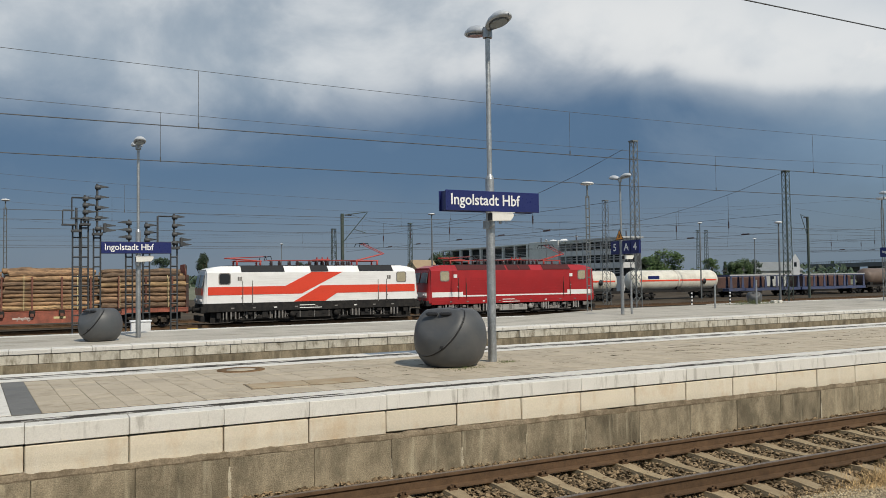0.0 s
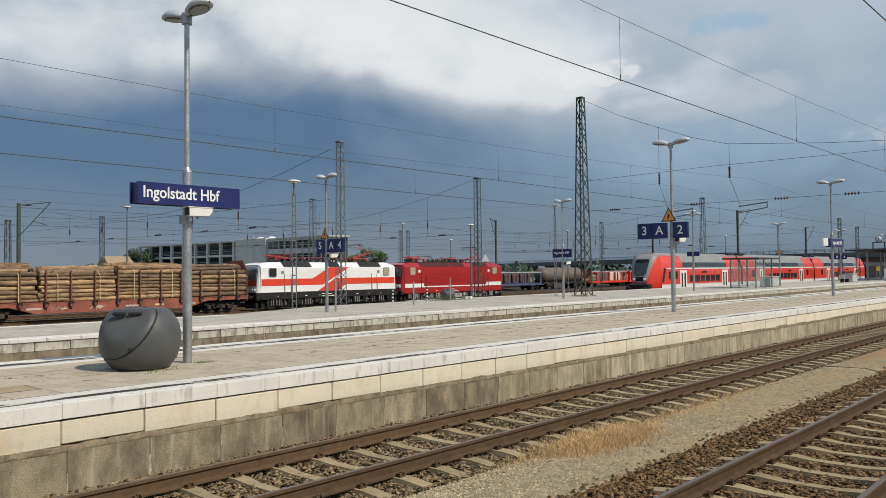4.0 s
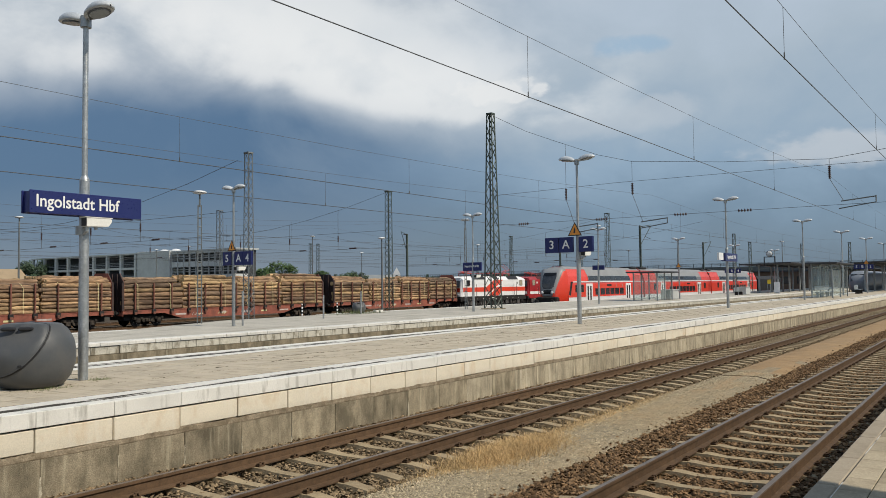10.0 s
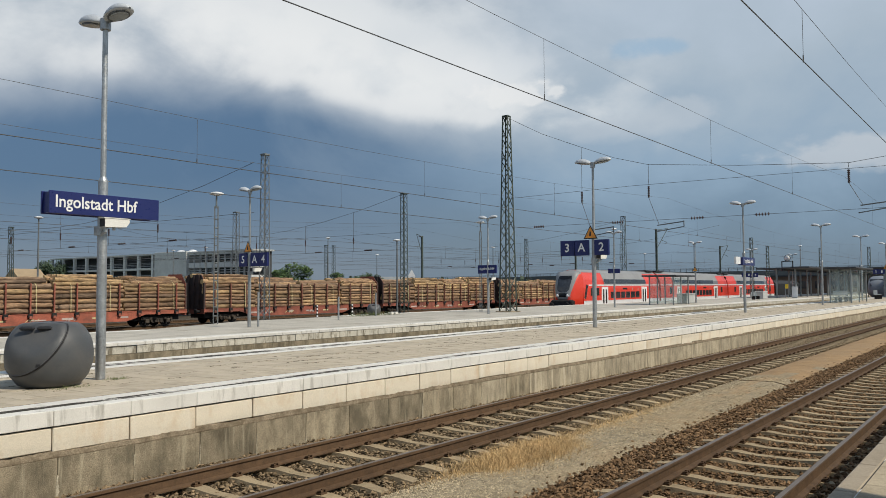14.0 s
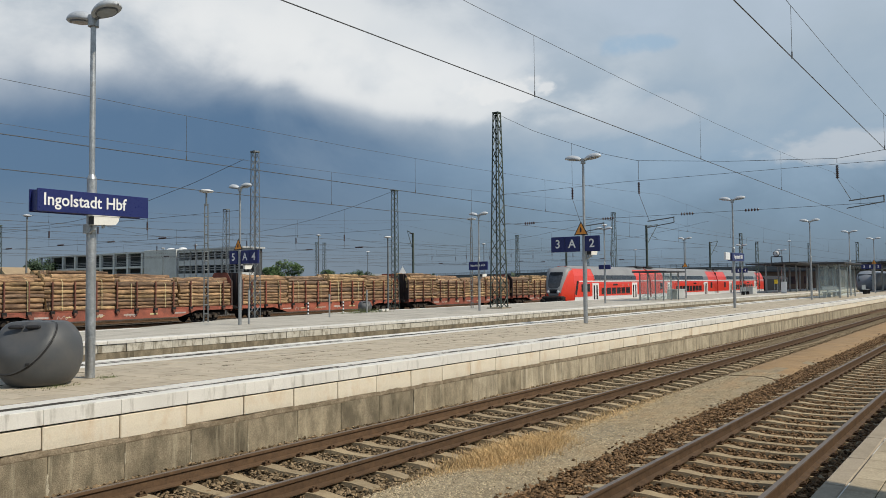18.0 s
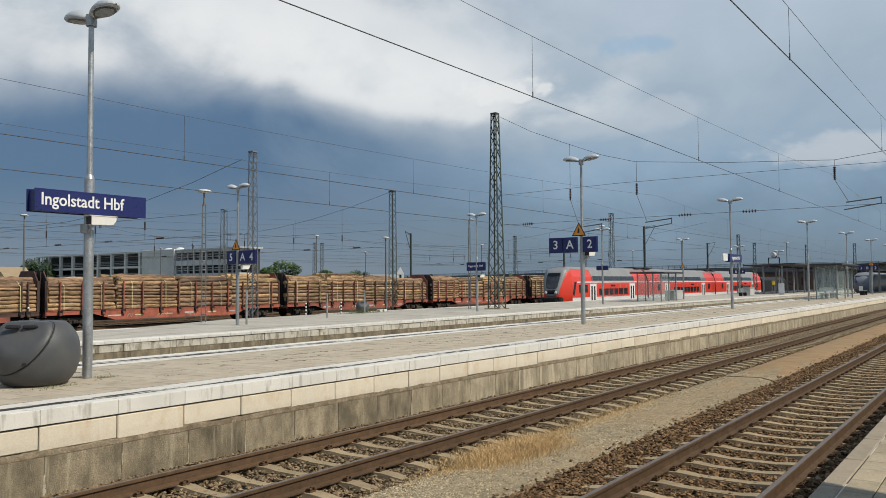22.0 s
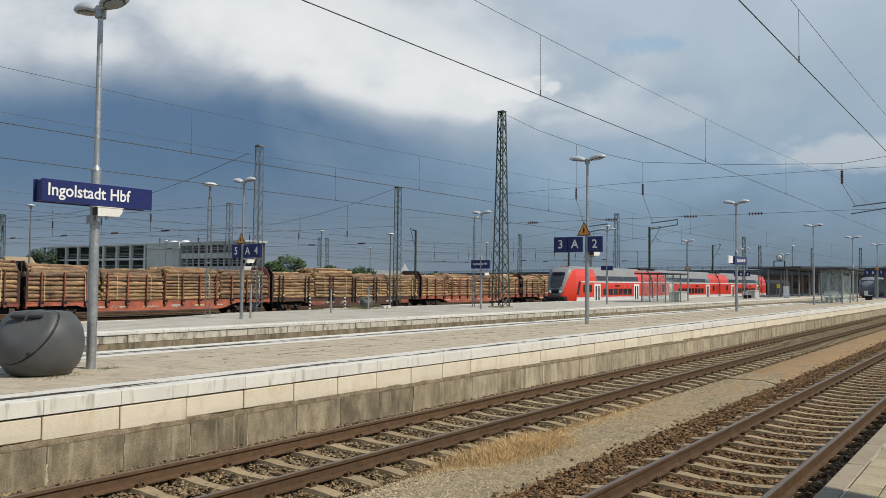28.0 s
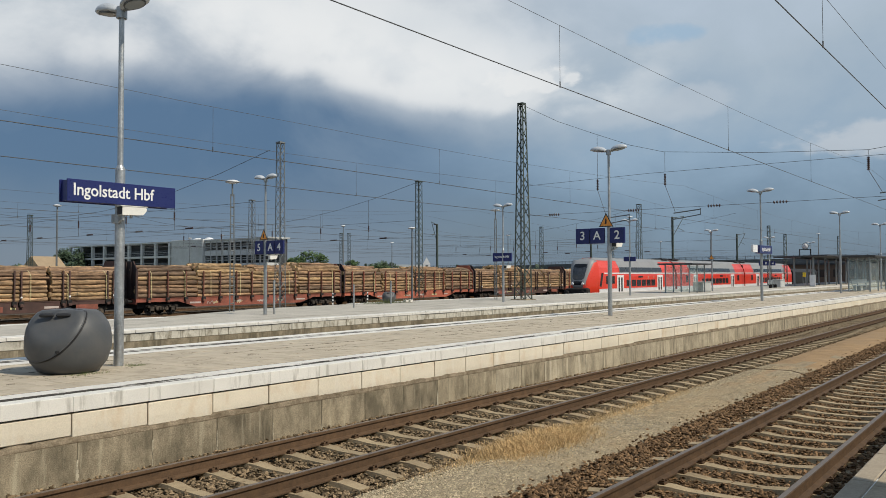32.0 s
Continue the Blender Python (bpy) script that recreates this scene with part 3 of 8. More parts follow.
for k in range(440):
    a, b = X0 + k * 0.75, X0 + (k + 1) * 0.75
    for y0, y1, z0, z1 in ((-3.6, -3.25, BED, BED + 0.045), (-3.25, -2.9, BED + 0.045, BED + 0.05), (-2.9, -2.6, BED + 0.05, BED + 0.045), (-2.6, -2.25, BED + 0.045, BED)):
        sandy = rb_.random() < (a - 11.0 + 4.0 * (y1 + 3.2)) / 9.0
        bank.add([(a, y0, z0), (b, y0, z0), (b, y1, z1), (a, y1, z1)], [(0, 1, 2, 3)], "sand" if sandy else "gravel")
solid("gravel_path", bank, "pale gravel service path between the tracks, sandy further along", "path", kind="structure")

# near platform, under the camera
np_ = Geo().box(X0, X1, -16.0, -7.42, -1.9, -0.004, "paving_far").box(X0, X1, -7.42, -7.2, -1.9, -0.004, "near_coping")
near_platform = solid("platform_near", np_, "paved island platform with a pale concrete edge", "platform", kind="structure")

# platform with tracks 2 and 3: core, then pieces on it
core = Geo()
core.box(X0, X1, 1.06, 6.2, -1.9, -0.06, "old_wall")
# joint below the coping, its shadow line put in as near-black colour
core.box(X0, X1, 1.02, 6.2, -0.205, -0.185, "joint")
platform_23 = solid("platform_middle", core, "island platform with a cream and grey concrete edge wall", "platform", kind="structure")
core = Geo().box(X0, X1, 14.63, 20.9, -1.9, P45 - 0.56, "old_wall").box(X0, X1, 14.68, 20.9, P45 - 0.56, P45 - 0.06, "far_wall")
# it widens beyond the end of the siding
core.prism([(13.0, 20.9), (240.0, 20.9), (240.0, 25.1), (28.0, 24.9), (20.5, 24.0)], "z", -1.9, P45 - 0.06, "far_wall")
platform_45 = solid("platform_far", core, "far island platform with a low stained concrete wall", "platform", kind="structure")

# ---- tracks ----
RAIL_PROFILE = [(-0.075, -0.172), (0.075, -0.172), (0.075, -0.155), (0.012, -0.135), (0.012, -0.045), (0.036, -0.032), (0.036, -0.004), (0.026, 0.0),
                (-0.026, 0.0), (-0.036, -0.004), (-0.036, -0.032), (-0.012, -0.045), (-0.012, -0.135), (-0.075, -0.155)]


def rail(name, y, z, x0, x1, parent):
    g = Geo()
    g.prism([(a, b) for a, b in RAIL_PROFILE], "x", x0, x1, "rail_side")
    g.add([(x0, -0.027, 0.0015), (x1, -0.027, 0.0015), (x1, 0.027, 0.0015), (x0, 0.027, 0.0015)], [(0, 1, 2, 3)], "rail_top")
    return part(name, g, parent, at=pose(0, y, z))


def sleeper_geo():
    g = Geo()
    # concrete sleeper: thick under the rails, lower in the middle
    xs = [-1.3, -1.0, -0.52, -0.3, 0.3, 0.52, 1.0, 1.3]
    hs = [-0.03, 0.0, 0.0, -0.022, -0.022, 0.0, 0.0, -0.03]
    ws = [0.135, 0.14, 0.14, 0.11, 0.11, 0.14, 0.14, 0.135]
    v, f = [], []
    for y, h, w in zip(xs, hs, ws):
        v += [(-w, y, -0.2), (w, y, -0.2), (w * 0.64, y, h), (-w * 0.64, y, h)]
    for k in range(len(xs) - 1):
        for i in range(4):
            j = (i + 1) % 4
            f.append((k * 4 + j, k * 4 + i, k * 4 + 4 + i, k * 4 + 4 + j))
    f += [(0, 1, 2, 3), (31, 30, 29, 28)]
    g.add(v, f, "sleeper")
    return g


def clip_geo(g, x, y):
    for s in (-1, 1):
        g.box(x - 0.05, x + 0.05, y + s * 0.11 - 0.04, y + s * 0.11 + 0.04, 0.0, 0.022, "rail_side")
        for q in (-0.035, 0.035):
            g.tube((x + q, y + s * 0.085, 0.03), (x + q, y + s * 0.15, 0.045), 0.014, "rail_side", seg=5)
        g.tube((x, y + s * 0.12, 0.02), (x, y + s * 0.12, 0.062), 0.016, "rail_side", seg=6)


SLEEPER = sleeper_geo().mesh("sleeper")


def near_track(name, yc, label, phase):
    tr = thing(name, label, "track", kind="structure")
    for s in (-1, 1):
        rail("rail", yc + s * 0.7525, RAIL, X0, X1, tr)
    clips = Geo()
    rest = Geo()
    base = sleeper_geo()
    for k in range(-45, 220):
        x = phase + k * 0.62
        if -10 <= k < 130:
            part("sleeper", SLEEPER, tr, at=pose(x, yc + 0.01 * math.sin(k * 2.1), RAIL - 0.172, 0, 0, 0.6 * math.sin(k * 1.7)))
        else:
            rest.add([(a + x, b + yc, c + RAIL - 0.172) for a, b, c in base.v], base.f, "sleeper")
        if -14 <= k < 90:
            for s in (-1, 1):
                clip_geo(clips, x, s * 0.7525)
    o = part("rail_clips", clips, tr, "rusty rail fastenings", at=pose(0, yc, RAIL - 0.172))
    o["kind"] = "stuff"
    o = part("far_sleepers", rest, tr)
    o["kind"] = "stuff"
    return tr


near_track("track_2", -0.787, "running track beside the platform wall, brown rails on concrete sleepers", 0.2)
near_track("track_1", -5.39, "running track beside the paved platform, brown rails on concrete sleepers", 0.45)


def yard_track(yc, z, x0=X0, x1=X1):
    tr = thing("yard_track", "rusty yard track on brown ballast", "track", group="yard tracks", kind="structure")
    for s in (-1, 1):
        rail("rail", yc + s * 0.7525, z, x0, x1, tr)
    rest, base = Geo(), sleeper_geo()
    for k in range(0, 170):
        x = -25 + k * 0.65
        rest.box(x - 0.12, x + 0.12, yc - 1.3, yc + 1.3, z - 0.3, z - 0.172, "old_sleeper")
    o = part("sleepers", rest, tr)
    o["kind"] = "stuff"


for yc_, z_ in ((8.6, -1.05), (12.95, -1.05), (24.0, YRAIL), (29.6, YRAIL), (35.0, YRAIL), (40.5, YRAIL), (46.7, YRAIL), (54.0, YRAIL)):
    yard_track(yc_, z_, X0, 18.0 if yc_ == 24.0 else X1)


# ---- moving train: two locomotives and log wagons ----
TRAIN_Y = 46.7
SPEED, START = 6.94, 3.4           # metres a second, and the place of the rear buffer of the white locomotive
MOVING = []


def moving(ob, offset):
    MOVING.append((ob, offset))
    return ob


def wheel_mesh(r):
    """A wheelset: two flanged wheels with a row of holes' worth of spokes, and the axle."""
    g = Geo()
    for sy in (-1, 1):
        g.lathe([(0.10, -0.09), (r - 0.09, -0.03), (r - 0.07, -0.065), (r, -0.065), (r, 0.065), (r - 0.07, 0.065), (r - 0.09, 0.03), (0.10, 0.09)], "underframe", 18, (0, sy * 0.76, 0), "y")
        for k in range(5):
            a = k * 1.2566
            g.tube((0.5 * r * math.cos(a), sy * 0.80, 0.5 * r * math.sin(a)), (0.5 * r * math.cos(a), sy * 0.85, 0.5 * r * math.sin(a)), 0.05, "underframe_grey", seg=6)
    g.tube((0, -0.95, 0), (0, 0.95, 0), 0.08, "underframe", seg=8)
    return g.mesh("wheelset")


WHEELS = {r: wheel_mesh(r) for r in (0.40, 0.46, 0.62)}


def add_bogie(t, x, mat="underframe", wb=2.0, r=0.46, loco=False):
    """A two-axle bogie under a vehicle: side frames with springs and axle boxes, wheelsets as sub-parts."""
    g = Geo()
    for sy in (-1, 1):
        y0, y1 = sy * 1.02 - 0.06, sy * 1.02 + 0.06
        g.prism([(-wb / 2 - 0.5, r + 0.12), (-wb / 2 + 0.25, r + 0.1), (-0.45, r - 0.14), (0.45, r - 0.14), (wb / 2 - 0.25, r + 0.1), (wb / 2 + 0.5, r + 0.12), (wb / 2 + 0.42, r + 0.3), (-wb / 2 - 0.42, r + 0.3)], "y", y0, y1, mat)
        for sx in (-wb / 2, wb / 2):
            g.box(sx - 0.17, sx + 0.17, sy * 1.08 - 0.1, sy * 1.08 + 0.1, r - 0.16, r + 0.16, mat, 0.03)
            g.lathe([(0.1, 0), (0.13, 0.03), (0.1, 0.06), (0.13, 0.09), (0.1, 0.12), (0.13, 0.15), (0.1, 0.18)], mat, 8, (sx + 0.27, sy * 1.1, r + 0.08))
            g.lathe([(0.1, 0), (0.13, 0.03), (0.1, 0.06), (0.13, 0.09), (0.1, 0.12), (0.13, 0.15), (0.1, 0.18)], mat, 8, (sx - 0.27, sy * 1.1, r + 0.08))
            g.box(sx + 0.45 * r, sx + 0.45 * r + 0.1, sy * 0.78 - 0.06, sy * 0.78 + 0.06, 0.25, r + 0.3, mat)
        for k in (-0.2, 0.0, 0.2):
            g.lathe([(0.09, 0), (0.12, 0.04), (0.09, 0.08), (0.12, 0.12), (0.09, 0.16), (0.12, 0.2), (0.09, 0.24)], mat, 8, (k, sy * 1.14, r - 0.1))
        if loco:
            for k in (-1.15, 1.15, -0.55, 0.55):
                g.tube((k, sy * 1.2, r - 0.25), (k, sy * 1.2, r + 0.42), 0.07, "underframe_grey", seg=8)
            g.box(-0.5, 0.5, sy * 1.25 - 0.12, sy * 1.25 + 0.12, r - 0.3, r - 0.05, mat, 0.03)
            g.tube((-wb / 2 - 0.3, sy * 1.22, 0.3), (wb / 2 + 0.3, sy * 1.22, 0.3), 0.03, mat, seg=6)
    g.box(-0.25, 0.25, -1.0, 1.0, r, r + 0.28, mat)
    b = part("bogie", g, t, at=pose(x, 0, 0))
    if loco:
        # sand pipes, brake hoses and hangers hung on the side frames
        g, r_ = Geo(), random.Random(int(x * 10) + len(t.name))
        for sy in (-1, 1):
            for k in range(15):
                px, pz = -wb / 2 - 0.55 + (wb + 1.1) * (k + r_.random()) / 15, r_.uniform(0.28, 0.62)
                a = (px, sy * r_.uniform(1.22, 1.32), pz)
                c = (px + r_.uniform(-0.14, 0.14), a[1], pz + r_.uniform(0.08, 0.3))
                e = (c[0] + r_.uniform(-0.22, 0.22), a[1], c[2] + r_.uniform(-0.03, 0.06))
                g.tube(a, c, r_.uniform(0.012, 0.026), "underframe_grey", seg=5)
                g.tube(c, e, 0.016, "underframe_grey", seg=5)
        part("brake_pipes", g, b, "grey brake pipes and hangers")["kind"] = "stuff"
    for sx in (-wb / 2, wb / 2):
        part("wheelset", WHEELS[r], b, at=pose(sx, 0, r))
    return b


def buffers(g, x, s, z=1.05):
    for y in (-0.875, 0.875):
        g.tube((x, y, z), (x + s * 0.4, y, z), 0.11, "underframe")
        g.lathe([(0.2, 0.0), (0.23, 0.02), (0.23, 0.05), (0.1, 0.07)] if s > 0 else [(0.1, -0.07), (0.23, -0.05), (0.23, -0.02), (0.2, 0.0)], "underframe", 14, (x + s * 0.4, y, z), "x")


def pantograph(g, x, s, up, z0):
    """A red half pantograph: base frame, lower arm, upper arm and bow."""
    for y in (-0.55, 0.55):
        g.tube((x - 0.9, y, z0 + 0.3), (x + 0.9, y, z0 + 0.3), 0.05, "panto_red", seg=6)
        for k in (-0.8, 0.8):
            g.lathe([(0.05, 0), (0.09, 0.05), (0.05, 0.1), (0.09, 0.15), (0.05, 0.2), (0.06, 0.3)], "panto_red", 8, (x + k, y, z0))
    for k in (-0.8, 0.0, 0.8):
        g.tube((x + k, -0.55, z0 + 0.32), (x + k, 0.55, z0 + 0.32), 0.045, "panto_red", seg=6)
    if up:
        knee = (x + s * 1.5, z0 + 0.85)
        top = (x - s * 0.2, z0 + 1.6)
        for y in (-0.3, 0.3):
            g.tube((x - s * 0.6, y, z0 + 0.35), (knee[0], y * 0.7, knee[1]), 0.04, "panto_red", seg=6)
            g.tube((knee[0], y * 0.7, knee[1]), (top[0], y, top[1]), 0.028, "panto_red", seg=6)
    else:
        top = (x - s * 1.3, z0 + 0.62)
        for y in (-0.3, 0.3):
            g.tube((x - s * 0.6, y, z0 + 0.35), (x + s * 1.5, y * 0.7, z0 + 0.52), 0.04, "panto_red", seg=6)
            g.tube((x + s * 1.5, y * 0.7, z0 + 0.52), (top[0], y, top[1]), 0.03, "panto_red", seg=6)
    for dx in (-0.18, 0.18):
        g.tube((top[0] + dx, -0.75, top[1]), (top[0] + dx, 0.75, top[1]), 0.03, "underframe", seg=6)
        for sy in (-1, 1):
            g.tube((top[0] + dx, sy * 0.75, top[1]), (top[0] + dx, sy * 0.97, top[1] - 0.22), 0.025, "underframe", seg=6)


def locomotive(name, livery, label):
    """A four-axle electric locomotive, 16.6 m over buffers, its middle at the origin, the rail at zero."""
    white = livery == "white"
    body_m = "loco_white" if white else "loco_red"
    t = thing(name, label, "locomotive")
    L, W = 7.85, 1.49
    floor, eave, roof = 1.42 if white else 1.02, 3.6, 3.9
    g = Geo()
    # body shell: section along x with the cab fronts leaning back
    def ring(x, top, w, z_lo):
        return [(x, -w, z_lo), (x, w, z_lo), (x, w, eave - 0.15), (x, w - 0.14, eave), (x, w - 0.42, top), (x, -w + 0.42, top), (x, -w + 0.14, eave), (x, -w, eave - 0.15)]
    half = [(L, 3.56, W - 0.26, floor), (L - 0.08, 3.6, W - 0.12, floor), (L - 0.28, 3.68, W - 0.01, floor), (L - 0.75, 3.82, W, floor), (L - 1.3, roof, W, floor)]
    stations = [(-a, b, c, d) for a, b, c, d in half] + half[::-1]
    v, f = [], []
    for k, (x, top, w, z) in enumerate(stations):
        r = ring(x, top, w, z)
        if k in (0, 1, 8, 9):
            # the windscreen leans: upper points further in
            sgn = 1 if k < 2 else -1
            r = [(a + (sgn * 0.24 * max(0.0, (c - 2.3) / 1.2)), b, min(c, top)) for a, b, c in r]
        elif top < roof:
            r = [(a, b, min(c, top - 0.02 * (abs(b) > W - 0.2))) for a, b, c in r]
        v += r
    for k in range(len(stations) - 1):
        for i in range(8):
            j = (i + 1) % 8
            f.append((k * 8 + i, k * 8 + 8 + i, k * 8 + 8 + j, k * 8 + j))
    f += [tuple(range(8)), tuple(range(79, 71, -1))]
    g.add(v, f, body_m)
    body = part("body", g, t, "white shell with orange bands" if white else "dark red shell")
    if white:
        v, f = [], []
        for x, top, w, z in stations:
            v += [(x, -w, 0.92), (x, w, 0.92), (x, w, floor - 0.002), (x, -w, floor - 0.002)]
        for k in range(len(stations) - 1):
            for i in range(4):
                j = (i + 1) % 4
                f.append((k * 4 + i, k * 4 + 4 + i, k * 4 + 4 + j, k * 4 + j))
        f += [(0, 1, 2, 3), (39, 38, 37, 36)]
        part("skirt", Geo().add(v, f, "underframe"), t, "black lower skirt round the body")
    # pressed ribs along the machine room sides
    g = Geo()
    for sy in (-1, 1):
        for k in range(11):
            z = 1.55 + k * (0.165 if white else 0.125)
            g.box(-4.2, 4.5, sy * W - 0.012, sy * W + (0.012 if white else 0.03), z, z + 0.05, body_m)
    part("side_ribs", g, t)
    def band(g):
        part("livery_band", g, t, "orange band" if white else "white waist stripe")
    for sy in (-1, 1):
        y0, y1 = sorted((sy * (W + 0.004), sy * (W + 0.016)))
        if white:
            for pts in ([(-7.5, 1.98), (-1.16, 1.98), (1.85, 3.47), (-0.43, 3.47), (-2.31, 2.52), (-7.5, 2.52)], [(-1.72, 1.44), (0.55, 1.44), (1.43, 1.98), (7.5, 1.98), (7.5, 2.52), (0.21, 2.52)]):
                band(Geo().prism(pts if sy < 0 else pts[::-1], "y", y0 + 0.006 * sy, y1 + 0.006 * sy, "loco_orange"))
        else:
            band(Geo().box(-7.5, -4.85, y0, y1, 1.46, 1.84, "white_paint"))
            band(Geo().box(4.95, 7.5, y0, y1, 1.46, 1.84, "white_paint"))
            band(Geo().box(-4.85, 4.95, y0 + 0.004 * sy, y1 + 0.004 * sy, 1.46, 1.57, "white_paint"))
    for s in (-1, 1):
        x = s * (L + 0.004)
        band(Geo().box(min(x, x - s * 0.02), max(x, x - s * 0.02), -1.22, 1.22, 1.98 if white else 1.46, 2.45 if white else 1.84, "loco_orange" if white else "white_paint"))
    # windows
    for s in (-1, 1):
        for sy in (-1, 1):
            g = Geo()
            y0, y1 = sorted((sy * (W + 0.002), sy * (W + 0.02)))
            def pane(x0, x1, z0, z1, c):
                p = [(x0 + c, z0), (x1 - c, z0), (x1 - 0.3 * c, z0 + 0.3 * c), (x1, z0 + c), (x1, z1 - c), (x1 - 0.3 * c, z1 - 0.3 * c), (x1 - c, z1), (x0 + c, z1), (x0 + 0.3 * c, z1 - 0.3 * c), (x0, z1 - c), (x0, z0 + c), (x0 + 0.3 * c, z0 + 0.3 * c)]
                return p if sy < 0 else p[::-1]
            xc = s * 6.42
            g.prism(pane(xc - 0.40, xc + 0.40, 2.66, 3.44, 0.14), "y", y0, y1, "underframe_grey")
            g.prism(pane(xc - 0.34, xc + 0.34, 2.72, 3.38, 0.12), "y", min(y0, y0 + 0.008 * sy), max(y1, y1 + 0.008 * sy), "window_dark" if white and s < 0 else "window_tan")
            part("side_window", g, t)
            g = Geo()
            for dx in (-0.33, 0.33):
                g.box(s * 4.9 + dx - 0.014, s * 4.9 + dx + 0.014, min(y0, sy * (W + 0.03)), max(y1, sy * (W + 0.03)), 1.42, 2.92, "underframe" if white else "wagon_brown")
                g.tube((s * 4.9 + dx, sy * (W + 0.07), 1.3), (s * 4.9 + dx, sy * (W + 0.07), 2.5), 0.02, "underframe_grey" if white else "wagon_brown", seg=6)
            for z in (1.75, 2.2):
                g.box(s * 5.3 - 0.03, s * 5.3 + 0.03, min(y0, sy * (W + 0.034)), max(y1, sy * (W + 0.034)), z, z + 0.05, "white_paint" if not white else "underframe_grey")
            part("cab_door", g, t, "cab door with two hand rails")
            x = s * 5.42
            for q in ((0, 1) if white else (0,)):
                w = 0.06 if white else 0.15
                part("operator_mark", Geo().box(x + q * 0.16 - 0.08 - w, x + q * 0.16 - 0.08 + w, min(y0, y0 + sy * 0.006), max(y1, y1 + sy * 0.006), 2.92, 3.18, "underframe_grey" if white else "white_paint"), t)
        g = Geo()
        for y in (-0.66, 0.66):
            xa, xb = s * (L - 0.09), s * (L - 0.25)
            pts = [(xa + s * 0.10, y - 0.55, 2.55), (xa + s * 0.10, y + 0.55, 2.55), (xb + s * 0.10, y + 0.5, 3.34), (xb + s * 0.10, y - 0.5, 3.34)]
            back = [(a - s * 0.05, b, c) for a, b, c in pts]
            g.add(pts + back, [(0, 1, 2, 3) if s > 0 else (3, 2, 1, 0), (0, 4, 5, 1), (1, 5, 6, 2), (2, 6, 7, 3), (3, 7, 4, 0)], "cab_glass")
        part("windscreen", g, t)
        for y in (-1.02, -0.72, 0.72, 1.02):
            g = Geo().lathe([(0.13, 0), (0.13, 0.07), (0.1, 0.08)] if s > 0 else [(0.1, -0.08), (0.13, -0.07), (0.13, 0)], "lamp_white", 12, (s * L, y, 1.62), "x")
            part("headlight", g, t)
        g = Geo().box(min(s * L, s * (L + 0.03)), max(s * L, s * (L + 0.03)), -1.28, 1.28, 1.06, 1.3, "underframe" if white else "loco_red", 0.01)
        part("front_step", g, t)
        g = Geo()
        g.box(min(s * 7.5, s * 7.95), max(s * 7.5, s * 7.95), -1.4, 1.4, 0.8, 1.2, "underframe", 0.02)
        buffers(g, s * 7.95, s)
        g.box(min(s * 7.7, s * 7.95), max(s * 7.7, s * 7.95), -1.3, 1.3, 0.25, 0.6, "underframe")
        part("buffer_beam", g, t)
        add_bogie(t, s * 3.75, "underframe" if white else "underframe_grey", 3.3, 0.62, True)
    # skirt and tanks
    g = Geo()
    if white:
        g.box(-7.55, 7.55, -W - 0.012, W + 0.012, 0.86, 1.43, "underframe", 0.01)
    else:
        g.box(-7.55, 7.55, -W - 0.008, W + 0.008, 0.9, 1.2, "loco_red", 0.01)
    for sy in (-1, 1):
        for k in range(14):
            x = -6.8 + k * 1.05
            g.box(x - 0.14 - 0.1 * (k % 2), x + 0.14, sy * 1.32 - 0.1, sy * 1.32 + 0.1, 0.42 + 0.1 * (k % 3), 0.82, "underframe" if white else "underframe_grey", 0.02)
            g.tube((x + 0.3, sy * 1.38, 0.35), (x + 0.3, sy * 1.38, 0.82), 0.035, "underframe_grey", seg=6)
    g.box(-7.3, 7.3, -1.12, 1.12, 0.14, 0.85, "underframe")
    g.box(-1.5, 1.1, -1.4, 1.4, 0.28, 0.78, "underframe" if white else "tank_grey", 0.06)
    for sy in (-1, 1):
        for x in (-1.75, 1.45):
            g.lathe([(0.04, -0.12), (0.22, -0.1), (0.22, 0.1), (0.04, 0.12)], "underframe" if white else "tank_grey", 14, (x, sy * 1.3, 0.6), "y")
        for x in (-6.3, -6.0, -5.7, -3.0, -2.75, -2.5, 2.6, 2.85, 3.1, 5.6, 5.85, 6.1):
            g.tube((x, sy * 1.42, 0.36), (x, sy * 1.42, 0.92), 0.06, "underframe_grey" if white else "tank_grey", seg=7)
        for k in range(9):
            g.box(-6 + k * 1.45, -5.8 + k * 1.45, sy * (W + 0.012) - 0.01, sy * (W + 0.012) + 0.01, 1.05, 1.13, "white_paint" if k in (2, 6) else "underframe_grey")
        g.box(-1.3, -0.2, sy * (W + 0.012) - 0.01, sy * (W + 0.012) + 0.01, 1.16, 1.22, "white_paint")
        g.box(-1.3, 0.3, sy * (W + 0.012) - 0.01, sy * (W + 0.012) + 0.01, 0.98, 1.03, "white_paint")
    part("underframe", g, t, "black underframe" if white else "red underframe with grey tanks")
    # roof gear
    g = Geo()
